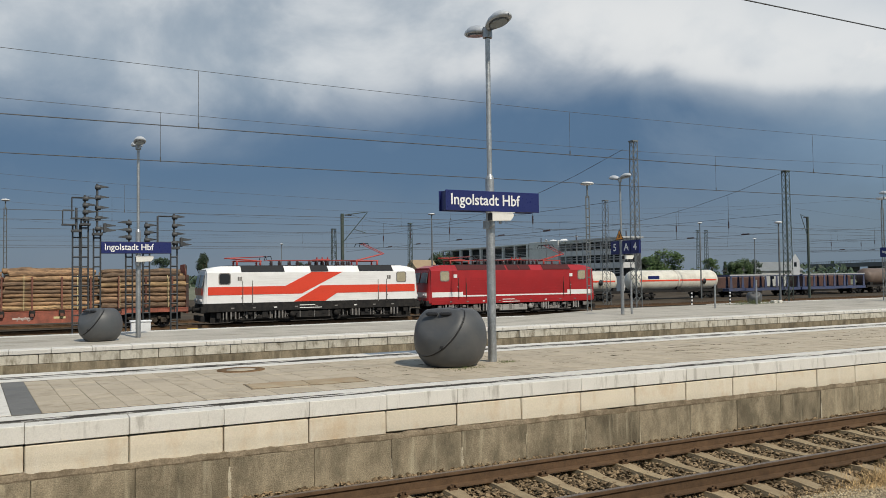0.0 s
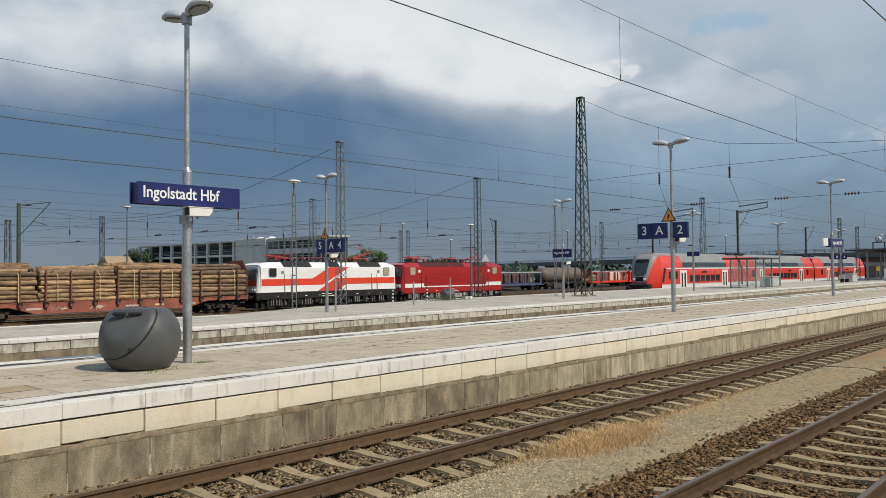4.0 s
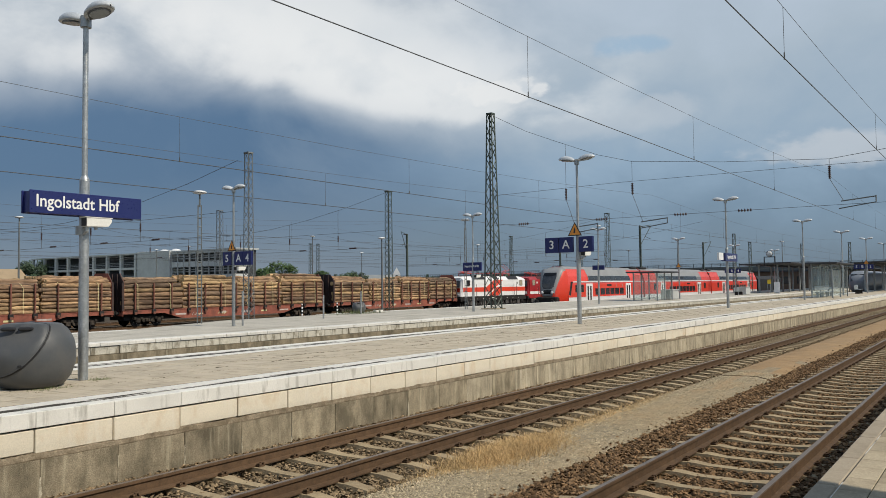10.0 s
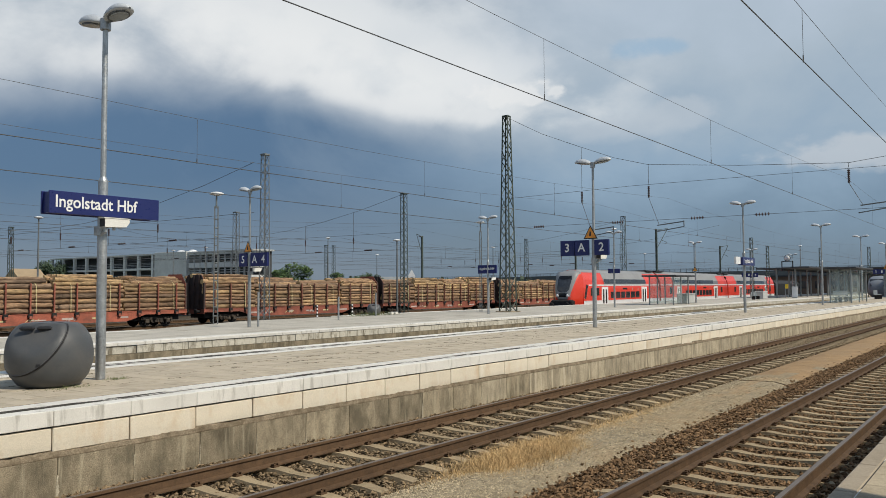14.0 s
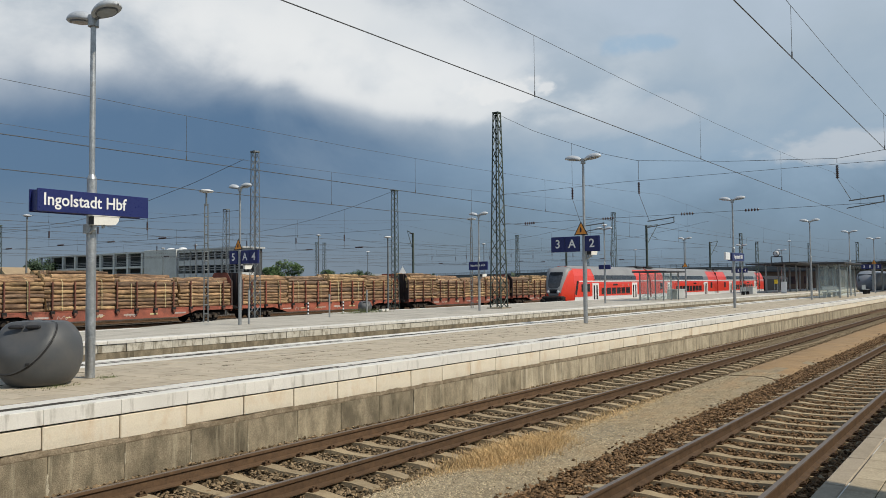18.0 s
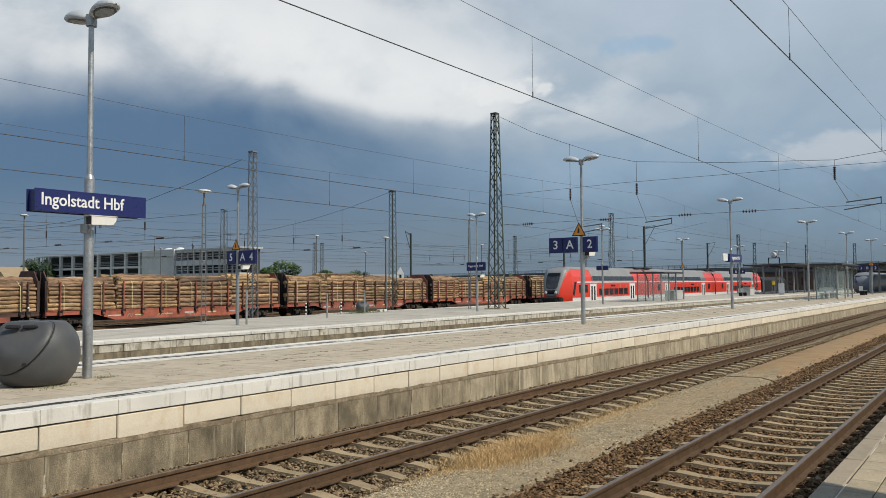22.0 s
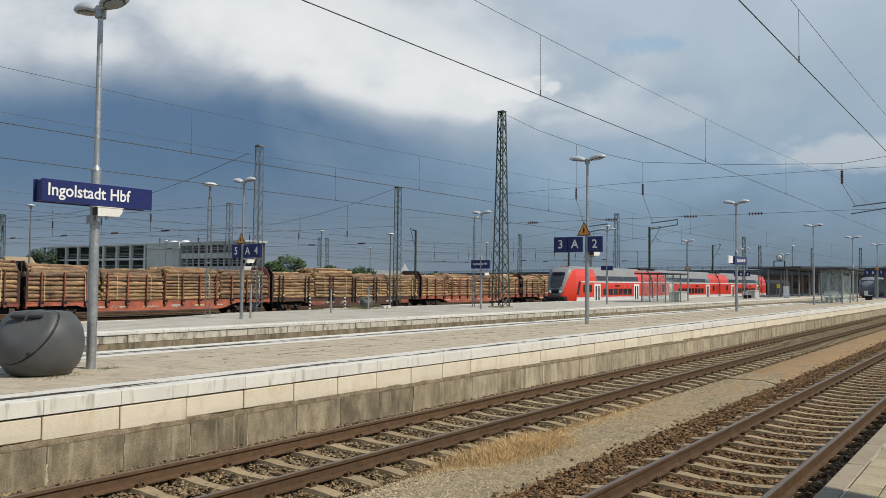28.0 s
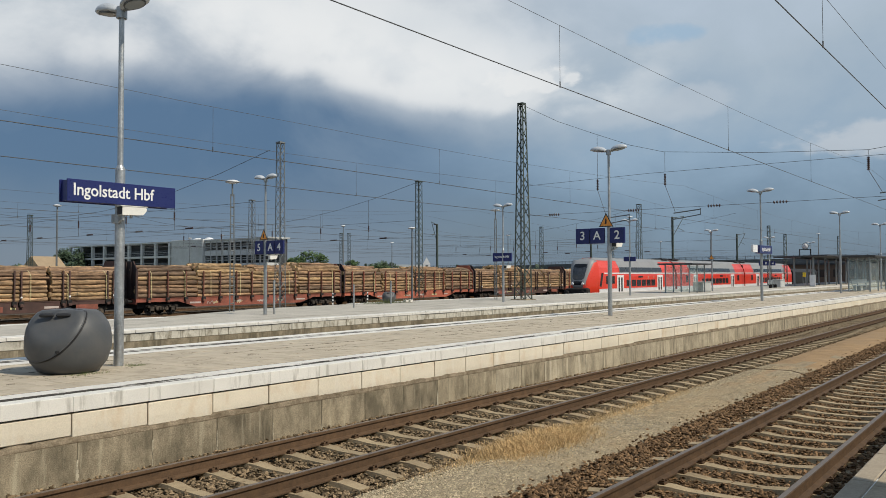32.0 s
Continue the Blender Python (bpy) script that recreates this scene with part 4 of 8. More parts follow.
    for x0, x1 in ((-5.3, -2.35), (-0.47, 0.81), (3.13, 5.79)) if white else ((-5.3, -0.9), (-0.75, 0.35), (0.4, 1.4), (2.6, 5.3)):
        for sy in (-1, 1):
            for ya, za, yb, zb in ((W - 0.008, eave - 0.10, W - 0.125, eave + 0.012), (W - 0.125, eave + 0.012, W - 0.405, roof + 0.012)):
                g.add([(x0, sy * ya, za), (x1, sy * ya, za), (x1, sy * yb, zb), (x0, sy * yb, zb)], [(0, 1, 2, 3) if sy < 0 else (3, 2, 1, 0)], "loco_roof" if white else "roof_maroon")
    g.box(-6.2, 6.2, -1.0, 1.0, roof - 0.005, roof + 0.05, "loco_roof", 0.02)
    for x in (-3.0, -2.4, -1.7, -1.1, -0.2, 0.3, 0.75, 1.1, 1.9, 2.3, 2.7):
        g.lathe([(0.06, 0), (0.1, 0.06), (0.06, 0.12), (0.1, 0.18), (0.06, 0.24), (0.08, 0.34)], "insulator", 8, (x, -0.5, roof + 0.04))
        g.lathe([(0.06, 0), (0.1, 0.06), (0.06, 0.12), (0.1, 0.18), (0.06, 0.24), (0.08, 0.34)], "insulator", 8, (x + 0.2, 0.5, roof + 0.04))
    for y in (-0.5, 0.5):
        g.tube((-3.3, y, roof + 0.40), (3.2, y, roof + 0.40), 0.025, "panto_red", seg=6)
    g.box(0.2, 1.3, -0.45, 0.45, roof + 0.32, roof + 0.48, "panto_red", 0.03)
    for x in (0.35, 0.75, 1.15):
        g.tube((x, -0.3, roof + 0.45), (x, -0.3, roof + 0.62), 0.05, "panto_red", seg=6)
    part("roof_equipment", g, t, "dark roof panels and insulators")
    g = Geo()
    pantograph(g, -4.6, -1, False, roof + 0.05)
    part("pantograph", g, t, "folded red pantograph")
    g = Geo()
    pantograph(g, 4.1, 1, True, roof + 0.05)
    part("pantograph", g, t, "raised red pantograph")
    return t


white_loco = locomotive("locomotive", "white", "white electric locomotive with orange diagonal bands, black frame")
red_loco = locomotive("locomotive", "red", "dark red electric locomotive with a white waist stripe")
moving(white_loco, 8.3)
moving(red_loco, 8.3 + 16.45)

WAGON_LEN = 22.35


def log_wagon(mat, posts, n_posts, label, double=False):
    """A long bogie flat wagon with stanchions and end walls, its middle at the origin."""
    t = thing("log_wagon", label, "freight wagon", group="log wagons of the moving train")
    h = WAGON_LEN / 2 - 0.54
    g = Geo()
    # fish-bellied side sills
    for sy in (-1, 1):
        y0, y1 = sorted((sy * 1.33, sy * 1.42))
        g.prism([(-h, 0.98), (-h + 3.6, 0.98), (-h + 5.2, 0.52), (h - 5.2, 0.52), (h - 3.6, 0.98), (h, 0.98), (h, 1.22), (-h, 1.22)], "y", y0, y1, mat)
        g.box(-h, h, y0 - 0.02, y1 + 0.02, 1.2, 1.26, mat)
    part("side_sill", g, t)
    g = Geo()
    g.box(-h, h, -1.33, 1.33, 1.12, 1.24, "underframe")
    g.box(-h + 4, h - 4, -0.25, 0.25, 0.6, 1.12, "underframe")
    for k in range(10):
        x = -h + 1 + k * (2 * h - 2) / 9
        g.box(x - 0.08, x + 0.08, -1.33, 1.33, 0.95, 1.15, "underframe")
    for k in (-1.5, 1.2):
        g.lathe([(0.25, -0.6), (0.25, 0.6)], "underframe", 12, (k, 0, 0.75), "x")
    g.box(-h + 0.4, h - 0.4, -0.9, 0.9, 0.5, 1.12, "underframe")
    part("deck", g, t)
    for s in (-1, 1):
        add_bogie(t, s * (h - 2.4), "bogie_dust", 1.8, 0.46)
        g = Geo()
        buffers(g, s * h, s)
        g.box(min(s * h, s * (h - 0.12)), max(s * h, s * (h - 0.12)), -1.33, 1.33, 0.85, 1.25, mat)
        part("buffer_beam", g, t)
        g = Geo()
        x = s * (h - 0.1)
        wall = [(-1.40, 1.24), (1.40, 1.24), (1.40, 3.35), (0.85, 4.05), (-0.85, 4.05), (-1.40, 3.35)]
        # outer plate and ribs coloured dark for the shaded recess between wagons
        g.prism(wall, "x", x - 0.03, x + 0.03, "end_plate")
        xi = x - s * 0.036
        g.prism(wall, "x", min(xi, xi - s * 0.012), max(xi, xi - s * 0.012), mat)
        for y in (-1.34, -0.65, 0.0, 0.65, 1.34):
            g.box(min(x, x + s * 0.13), max(x, x + s * 0.13), y - 0.06, y + 0.06, 1.24, 3.36 if abs(y) > 1 else 3.98, "end_plate")
        part("end_wall", g, t, "steel end wall, darkened outside for the shaded gap, rust-red inside")
    gp = Geo()
    gp.box(-0.05, 0.05, -0.06, 0.06, 1.0, 3.32, posts, 0.015)
    gp.box(-0.16, 0.16, -0.10, 0.06, 1.02, 1.3, "underframe", 0.02)
    gp.box(-0.1, 0.1, -0.14, -0.05, 0.92, 1.12, posts, 0.015)
    pm = gp.mesh("stanchion")
    for k in range(n_posts):
        x = -h + 1.0 + k * (2 * h - 2.0) / (n_posts - 1)
        for sy in (-1, 1):
            for dx in ((-0.22, 0.22) if double else (0.0,)):
                part("stanchion", pm, t, at=pose(x + dx, sy * 1.47, 0, 0, 0, 0 if sy < 0 else 180))
    if double:
        for k in range(n_posts):
            x = -h + 1.0 + k * (2 * h - 2.0) / (n_posts - 1)
            if k % 2:
                part("faded_panel", Geo().box(x + 0.7, x + 2.3, -1.432, -1.42, 0.62, 0.98, "wagon_red"), t, "faded red panel on the sill")
            part("reflector", Geo().lathe([(0.075, 0), (0.075, 0.02), (0.05, 0.03)], "white_paint", 10, (x + 0.22, -1.55, 1.55), "y"), t, "round white disc on the stanchion")
    rm = random.Random(n_posts + len(label))
    for k in range(6):
        x = -h + 4.6 + k * 2.2
        w = rm.uniform(0.3, 1.1)
        part("marking", Geo().box(x, x + w, -1.432, -1.422, 0.78, 0.78 + rm.uniform(0.06, 0.2), "strap" if k % 3 == 1 else "faded_white"), t, "faded painted marking")
    for k in range(4):
        x = -h + 6.2 + k * 2.6
        pts = [(x + rm.uniform(-0.1, 0.1) + q * 0.16, 0.68 + 0.24 * (q % 2) + rm.uniform(-0.04, 0.04)) for q in range(6)]
        g = Geo()
        for a, b in zip(pts, pts[1:]):
            g.bar((a[0], -1.428, a[1]), (b[0], -1.428, b[1]), 0.03, "strap" if k % 2 else "faded_white")
        if k < 3:
            part("scrawl", g, t, "faded sprayed scrawl")
    return t


LOGS = []
for k in range(10):
    rnd = random.Random(50 + k)
    g = Geo()
    ln, r = 1.0, 0.105 + 0.085 * rnd.random()
    seg, rings = 9, 12
    v, f = [], []
    for i in range(rings):
        x = -0.5 + i / (rings - 1)
        rr = r * (1.08 - 0.16 * i / (rings - 1)) * (1 + 0.09 * rnd.uniform(-1, 1))
        oy, oz = 0.026 * rnd.uniform(-1, 1), 0.026 * rnd.uniform(-1, 1)
        for j in range(seg):
            a = 2 * math.pi * j / seg
            v.append((x, oy + rr * math.cos(a) * (1 + 0.08 * rnd.uniform(-1, 1)), oz + rr * math.sin(a) * (1 + 0.08 * rnd.uniform(-1, 1))))
    for i in range(rings - 1):
        for j in range(seg):
            f.append((i * seg + j, i * seg + (j + 1) % seg, i * seg + seg + (j + 1) % seg, i * seg + seg + j))
    g.add(v, [tuple(reversed(q)) for q in f], "bark_%d" % (k % 5), True)
    g.add(v, [tuple(range(seg)), tuple(range(rings * seg - 1, (rings - 1) * seg - 1, -1))], "log_end")
    LOGS.append((g, r))
LOG_MESH = [(g.mesh("log"), r) for g, r in LOGS]


def log_stack(length, seed, top):
    """A stack of cut trunks lying along the wagon; the outer and top trunks are single pieces, the inside is one core."""
    rnd = random.Random(seed)
    t = thing("log_stack", "stack of cut pine logs lying lengthwise between the stanchions", "log stack", group="log stacks on the wagons")
    z = 1.27
    row = 0
    while z < top:
        m, r = LOG_MESH[rnd.randrange(10)]
        for sy in (-1, 1):
            m, r2 = (m, r) if sy < 0 else LOG_MESH[rnd.randrange(10)]
            ln = length * rnd.uniform(0.955, 1.015)
            part("log", m, t, at=pose(rnd.uniform(-0.1, 0.1), sy * (1.38 - r - 0.07 * rnd.random()), z + r, 0, rnd.uniform(-0.4, 0.4), rnd.uniform(-0.3, 0.3) + (180 if rnd.random() < 0.5 else 0)) @ Matrix.Diagonal((ln, 1.06, 1.06, 1)))
        z += 2 * r * 1.0
        row += 1
    # rounded heap on top
    g = Geo()
    g.box(-length * 0.48, length * 0.48, -1.15, 1.15, 1.26, z - 0.1, "bark_2")
    part("core", g, t)
    for lay, (half, n) in enumerate(((1.15, 8), (0.75, 5))):
        for k in range(n):
            m, r = LOG_MESH[rnd.randrange(10)]
            part("log", m, t, at=pose(rnd.uniform(-0.15, 0.15), -half + k * 2 * half / (n - 1), z + r * 0.5 + lay * 0.2 + rnd.uniform(-0.06, 0.1), 0, rnd.uniform(-1.3, 1.3), rnd.uniform(-1.2, 1.2)) @ Matrix.Diagonal((length * rnd.uniform(0.72, 1.0), 1, 1, 1)))
    # lashing straps
    for x in (-length * 0.28, length * 0.27):
        g = Geo()
        pts = [(-1.5, 1.3), (-1.47, top + 0.02), (-1.1, top + 0.34), (-0.5, top + 0.5), (0.5, top + 0.5), (1.1, top + 0.34), (1.47, top + 0.02), (1.5, 1.3)]
        for a, b in zip(pts, pts[1:]):
            g.add([(x - 0.02, a[0], a[1]), (x + 0.02, a[0], a[1]), (x + 0.02, b[0], b[1]), (x - 0.02, b[0], b[1]),
                   (x - 0.02, a[0] * 1.008, a[1] + 0.01), (x + 0.02, a[0] * 1.008, a[1] + 0.01), (x + 0.02, b[0] * 1.008, b[1] + 0.01), (x - 0.02, b[0] * 1.008, b[1] + 0.01)],
                  [(4, 5, 6, 7), (3, 2, 1, 0), (0, 4, 7, 3), (1, 2, 6, 5)], "strap")
        part("strap", g, t, "pale yellow lashing strap")
    return t


red_w = log_wagon("wagon_red", "wagon_post", 13, "rust-red bogie flat wagon with brown stanchions and end walls")
orange_w = log_wagon("wagon_orange", "wagon_red", 13, "orange-red bogie flat wagon with stanchions and end walls")
brown_w = log_wagon("wagon_brown", "wagon_brown", 7, "dark brown bogie flat wagon with heavy paired stanchions", True)
OFFS = [0.1, -22.6, -44.6, -67.5, -89.8, -112.0, -134.4, -155.3, -177.0, -199.3, -221.7]
KINDS = [red_w, red_w, red_w, orange_w, red_w, orange_w, brown_w, orange_w, red_w, brown_w, red_w]
used = set()
stack_src = [log_stack(5.3, 11, 3.05), log_stack(5.35, 12, 3.2), log_stack(5.25, 13, 3.1), log_stack(5.1, 14, 2.95), log_stack(5.35, 15, 3.3), log_stack(5.3, 16, 3.15), log_stack(5.3, 17, 3.2)]
used_s = set()
for k, (off, src) in enumerate(zip(OFFS, KINDS)):
    w = src if src not in used else copy_thing(src, Matrix())
    used.add(src)
    c = off - WAGON_LEN / 2 + (0.7 if k == 6 else 0)
    moving(w, c)
    for j in range(4):
        s_src = stack_src[(k * 2 + j * 3) % 7] if k not in (6, 9) else stack_src[3 if j % 3 != 1 else 4]
        st = s_src if s_src not in used_s else copy_thing(s_src, Matrix())
        used_s.add(s_src)
        moving(st, c + (j - 1.5) * 5.3)

# ---- the platform with tracks 2 and 3: poles, bins ----
def station_lamp(x, y, z, h, label, rz=0.0):
    t = thing("platform_lamp", label, "lamp post", pose(x, y, z, 0, 0, rz), group="platform lamp posts")
    g = Geo().tube((0, 0, 0), (0, 0, h * 0.55), 0.075, "galvanised", 0.075, 12)
    g.tube((0, 0, h * 0.55), (0, 0, h - 0.1), 0.045, "galvanised", 0.042, 12)
    g.tube((0, 0, h * 0.55 - 0.02), (0, 0, h * 0.55 + 0.06), 0.08, "galvanised", 0.045, 12)
    part("pole", g, t)
    g = Geo()
    g.tube((0, 0, h - 0.14), (0, 0, h + 0.04), 0.085, "galvanised", 0.085, 10)
    g.tube((-0.16, 0, h), (0.16, 0, h), 0.04, "galvanised", seg=8)
    part("bracket", g, t)
    for s in (-1, 1):
        g = Geo()
        # scoop-shaped head: arched cover over a flat underside, tipped up towards its end
        prof = [(0.0, 0.05, 0.03), (0.05, 0.10, 0.07), (0.13, 0.145, 0.115), (0.24, 0.172, 0.145), (0.36, 0.178, 0.15), (0.47, 0.162, 0.13), (0.56, 0.125, 0.095), (0.62, 0.07, 0.05), (0.64, 0.012, 0.012)]
        v, f, seg = [], [], 18
        for d, w, up in prof:
            for i in range(seg):
                a = 2 * math.pi * i / seg
                zz = math.sin(a)
                v.append((s * (0.05 + d), w * math.cos(a), h + 0.0 + d * 0.13 + (up if zz > 0 else 0.025) * zz))
        for k in range(len(prof) - 1):
            for i in range(seg):
                j = (i + 1) % seg
                q = (k * seg + i, k * seg + j, k * seg + seg + j, k * seg + seg + i)
                f.append(q if s < 0 else q[::-1])
        g.add(v, f, "lamp_cover", True)
        part("lamp_head", g, t)
        g = Geo()
        for rad, dz, mat in ((1.0, 0.0, "lamp_rim"), (0.86, -0.008, "lamp_glass")):
            ov = [(s * (0.38 + 0.225 * rad * math.cos(2 * math.pi * i / 20)), 0.145 * rad * math.sin(2 * math.pi * i / 20)) for i in range(20)]
            lo = [(x, y, h - 0.034 + dz + (abs(x) - 0.05) * 0.13) for x, y in ov]
            hi = [(x, y, z + 0.03) for x, y, z in lo]
            g.add(lo + hi, [tuple(range(19, -1, -1))[::s], tuple(range(20, 40))[::s]] + [(i, (i + 1) % 20, 20 + (i + 1) % 20, 20 + i)[::s] for i in range(20)], mat)
        part("lens", g, t, "oval glass lens in a dark rim")
    return t


LAMPS23 = [(1.09, 3.55), (19.6, 3.9), (37.4, 3.8), (57.0, 3.8), (74.0, 3.8), (89.4, 3.8), (104.4, 3.8), (120.0, 3.8), (136.0, 3.8)]
for x_, y_ in LAMPS23:
    station_lamp(x_, y_, 0.0, 5.75, "tall galvanised platform lamp post with two white heads", 90)
LAMPS45 = [(-3.1, 17.6), (16.7, 18.75), (35.1, 18.5), (52.9, 18.2), (72, 18.2), (92, 18.2), (112, 18.2)]
for x_, y_ in LAMPS45:
    station_lamp(x_, y_, P45, 5.9, "galvanised lamp post on the far platform, two white heads", 90)


def grit_bin(x, y, z, rz):
    t = thing("grit_bin", "dark grey plastic ball-shaped grit bin standing on the paving", "grit bin", pose(x, y, z, 0, 0, rz), group="grit bins")
    pts = [(0.36, 0.0), (0.43, 0.03), (0.53, 0.16), (0.59, 0.36), (0.592, 0.52), (0.565, 0.68), (0.505, 0.80), (0.44, 0.88), (0.39, 0.915), (0.34, 0.93), (0.18, 0.937), (0.02, 0.94)]
    prof = [pts[0]]
    for a, b in zip(pts, pts[1:]):
        prof += [((a[0] + b[0]) / 2 + 0.004, (a[1] + b[1]) / 2 + 0.003), b]
    # the filling flap: a flat face pressed into the slope of the ball
    face = Vector((0.80 * math.cos(radians(26)), 0.80 * math.sin(radians(26)), 0.60)).normalized()
    mid = Vector((0, 0, 0.45))
    def pressed(me, depth):
        for v in me.vertices:
            over = (v.co - mid).dot(face) - depth
            if over > 0:
                v.co = v.co - face * over
        return me
    part("body", pressed(Geo().lathe(prof, "bin_plastic", 56).mesh("body"), 0.50), t)
    # the lid: a slightly larger shell cut by a slanting plane
    tmp = pressed(Geo().lathe([(r + 0.014, z) for r, z in prof[1:-1]] + [(0.02, 0.953)], "bin_plastic", 64).mesh("lid"), 0.515)
    bm = bmesh.new()
    bm.from_mesh(tmp)
    bmesh.ops.bisect_plane(bm, geom=bm.verts[:] + bm.edges[:] + bm.faces[:], plane_co=(0.353, 0, 0.48), plane_no=(0.813, 0, 0.582), clear_inner=True)
    rim = [(Vector(e.verts[0].co), Vector(e.verts[1].co)) for e in bm.edges if len(e.link_faces) == 1]
    bm.to_mesh(tmp)
    bm.free()
    lid = part("lid", tmp, t, "slanted lid with a rounded rim")
    g, d = Geo(), Geo()
    for a, b in rim:
        if (a - b).length > 1e-4:
            g.tube(a, b, 0.008, "bin_plastic", seg=6, caps=False)
            off = Vector((-0.02, 0, -0.012))
            # black tube drawn as the shade in the gap under the lid
            d.tube(a + off, b + off, 0.013, "black", seg=5, caps=False)
    part("rim", g, lid)
    part("seam", d, t, "black line standing in for the shaded gap below the lid")
    g = Geo()
    for dy in (-0.22, 0.01):
        g.box(0.335, 0.41, dy - 0.1, dy + 0.1, 0.835, 0.895, "black", 0.02)
    part("hinge", g, t, "black hinge bars on top", at=pose(0, 0, 0, 0, 0, 40))
    g = Geo().box(0.575, 0.618, -0.035, 0.035, -0.03, 0.02, "black", 0.012)
    part("handle", g, t, "black grip", at=pose(-0.01, 0, 0.355, 0, 0, 39))
    return t


grit_bin(0.22, 3.42, 0.0, 188.6)
grit_bin(-4.2, 16.9, P45, 192)


def cctv(parent, x, y, z, s=1.0, rz=0.0):
    g = Geo()
    g.prism([(-0.07, -0.07), (0.36, -0.055), (0.42, 0.02), (0.43, 0.07), (0.40, 0.095), (-0.07, 0.10)], "y", -0.24, -0.06, "camera_white")
    g.box(-0.105, 0.44, -0.25, -0.05, 0.095, 0.108, "camera_white")
    g.prism([(-0.078, -0.06), (-0.07, -0.06), (-0.07, 0.09), (-0.078, 0.09)], "y", -0.23, -0.07, "black")
    g.tube((-0.01, -0.15, -0.06), (-0.01, -0.15, -0.16), 0.035, "galvanised", seg=8)
    g.tube((-0.01, -0.15, -0.14), (-0.01, 0.0, -0.2), 0.03, "galvanised", seg=8)
    g.tube((0.16, -0.15, -0.06), (0.16, -0.15, -0.12), 0.03, "galvanised", seg=8)
    part("surveillance_camera", g, parent, "white box-shaped surveillance camera", at=pose(x, y, z, 0, 0, rz) @ Matrix.Scale(s, 4))


def name_sign(x, y, z, w, h, text, label, size):
    """A double station name sign hung on its lamp pole."""
    t = thing("station_sign", label, "sign", pose(x, y, z), group="station name signs")
    g = Geo().box(0, w, -0.13, -0.10, 0, h, "sign_blue", 0.006)
    part("front_panel", g, t)
    g = Geo().box(0, w, 0.10, 0.13, 0.0, h, "sign_blue", 0.006)
    part("rear_panel", g, t)
    g = Geo().box(0.03, w - 0.03, -0.10, 0.10, 0.015, h - 0.015, "sign_edge")
    part("box", g, t)
    lettering(text, size, "white_paint", t, pose(0.085, -0.132, h * 0.53, 90, 0, 0) @ Matrix.Diagonal((0.955, 1.05, 1, 1)), "LEFT")
    return t


name_sign(0.16, 3.55, 2.57, 1.86, 0.345, "Ingolstadt Hbf", "blue station name sign with white letters on a lamp pole", 0.25)
name_sign(-4.15, 17.6, 2.31, 2.0, 0.345, "Ingolstadt Hbf", "blue station name sign with white letters on the far platform", 0.255)
mount = thing("camera_mount", "white surveillance camera clamped to the lamp pole", "surveillance camera", pose(1.06, 3.55, 0))
cctv(mount, -0.02, -0.06, 2.46, 0.85)
part("clamp", Geo().tube((0, 0, 2.28), (0, 0, 2.42), 0.1, "galvanised", seg=12), mount)
mount = thing("camera_mount", "white surveillance camera clamped to the far lamp pole", "surveillance camera", pose(-3.1, 17.6, 0))
cctv(mount, -0.02, -0.06, 2.12)
part("clamp", Geo().tube((0, 0, 1.95), (0, 0, 2.1), 0.1, "galvanised", seg=12), mount)


def track_sign(x, y, z, w, h, texts, label, tri=True, split=2):
    """A sign square to the tracks: number, letter, number, and an orange warning triangle."""
    t = thing("track_sign", label, "sign", pose(x, y, z), group="track number signs")
    pw = w / len(texts)
    # seen along the tracks: the first number lies on the far side
    yy = w * split / len(texts) + 0.1
    for k, s in enumerate(texts):
        gap = 0.0 if k < split else 0.2
        g = Geo().box(-0.05, -0.025, yy - (k + 1) * pw - gap + 0.012, yy - k * pw - gap - 0.012, 0, h, "sign_blue", 0.006)
        g.box(0.025, 0.05, yy - (k + 1) * pw - gap + 0.012, yy - k * pw - gap - 0.012, 0, h, "sign_blue", 0.006)
        g.box(-0.025, 0.025, yy - (k + 1) * pw - gap + 0.03, yy - k * pw - gap - 0.03, 0.02, h - 0.02, "sign_edge")
        p = part("panel", g, t)
        word("number", s, h * 0.78, "white_paint", p, pose(-0.052, yy - (k + 0.5) * pw - gap, h * 0.5, 90, 0, -90), "white figure")
    if tri:
        b = h + 0.03
        g = Geo().prism([(-0.27, b), (0.27, b), (0.0, b + 0.48)], "x", -0.10, -0.085, "black")
        g.prism([(-0.215, b + 0.035), (0.215, b + 0.035), (0.0, b + 0.42)], "x", -0.104, -0.10, "warn_orange")
        g.prism([(-0.02, b + 0.1), (0.05, b + 0.1), (0.02, b + 0.3), (-0.03, b + 0.22)], "x", -0.107, -0.104, "black")
        part("warning_triangle", g, t, "orange high-voltage warning triangle")
    return t


track_sign(19.5, 3.93, 2.51, 1.68, 0.54, "3A2", "blue sign reading 3 A 2 with an orange warning triangle")
track_sign(16.7, 18.75, 2.36, 1.66, 0.58, "5A4", "blue sign reading 5 A 4 with an orange warning triangle", True, 1)
track_sign(89.2, 3.8, 2.55, 1.7, 0.5, "3B2", "blue sign square to the tracks reading 3 B 2")
track_sign(92.0, 18.2, 2.4, 1.7, 0.5, "5B4", "blue sign square to the tracks reading 5 B 4", False)
t_ = thing("warning_sign", "orange high-voltage warning triangle on a far lamp pole", "sign", pose(71.9, 18.2, 2.85))
part("plate", Geo().prism([(-0.27, 0), (0.27, 0), (0.0, 0.48)], "x", -0.03, 0.0, "black"), t_)
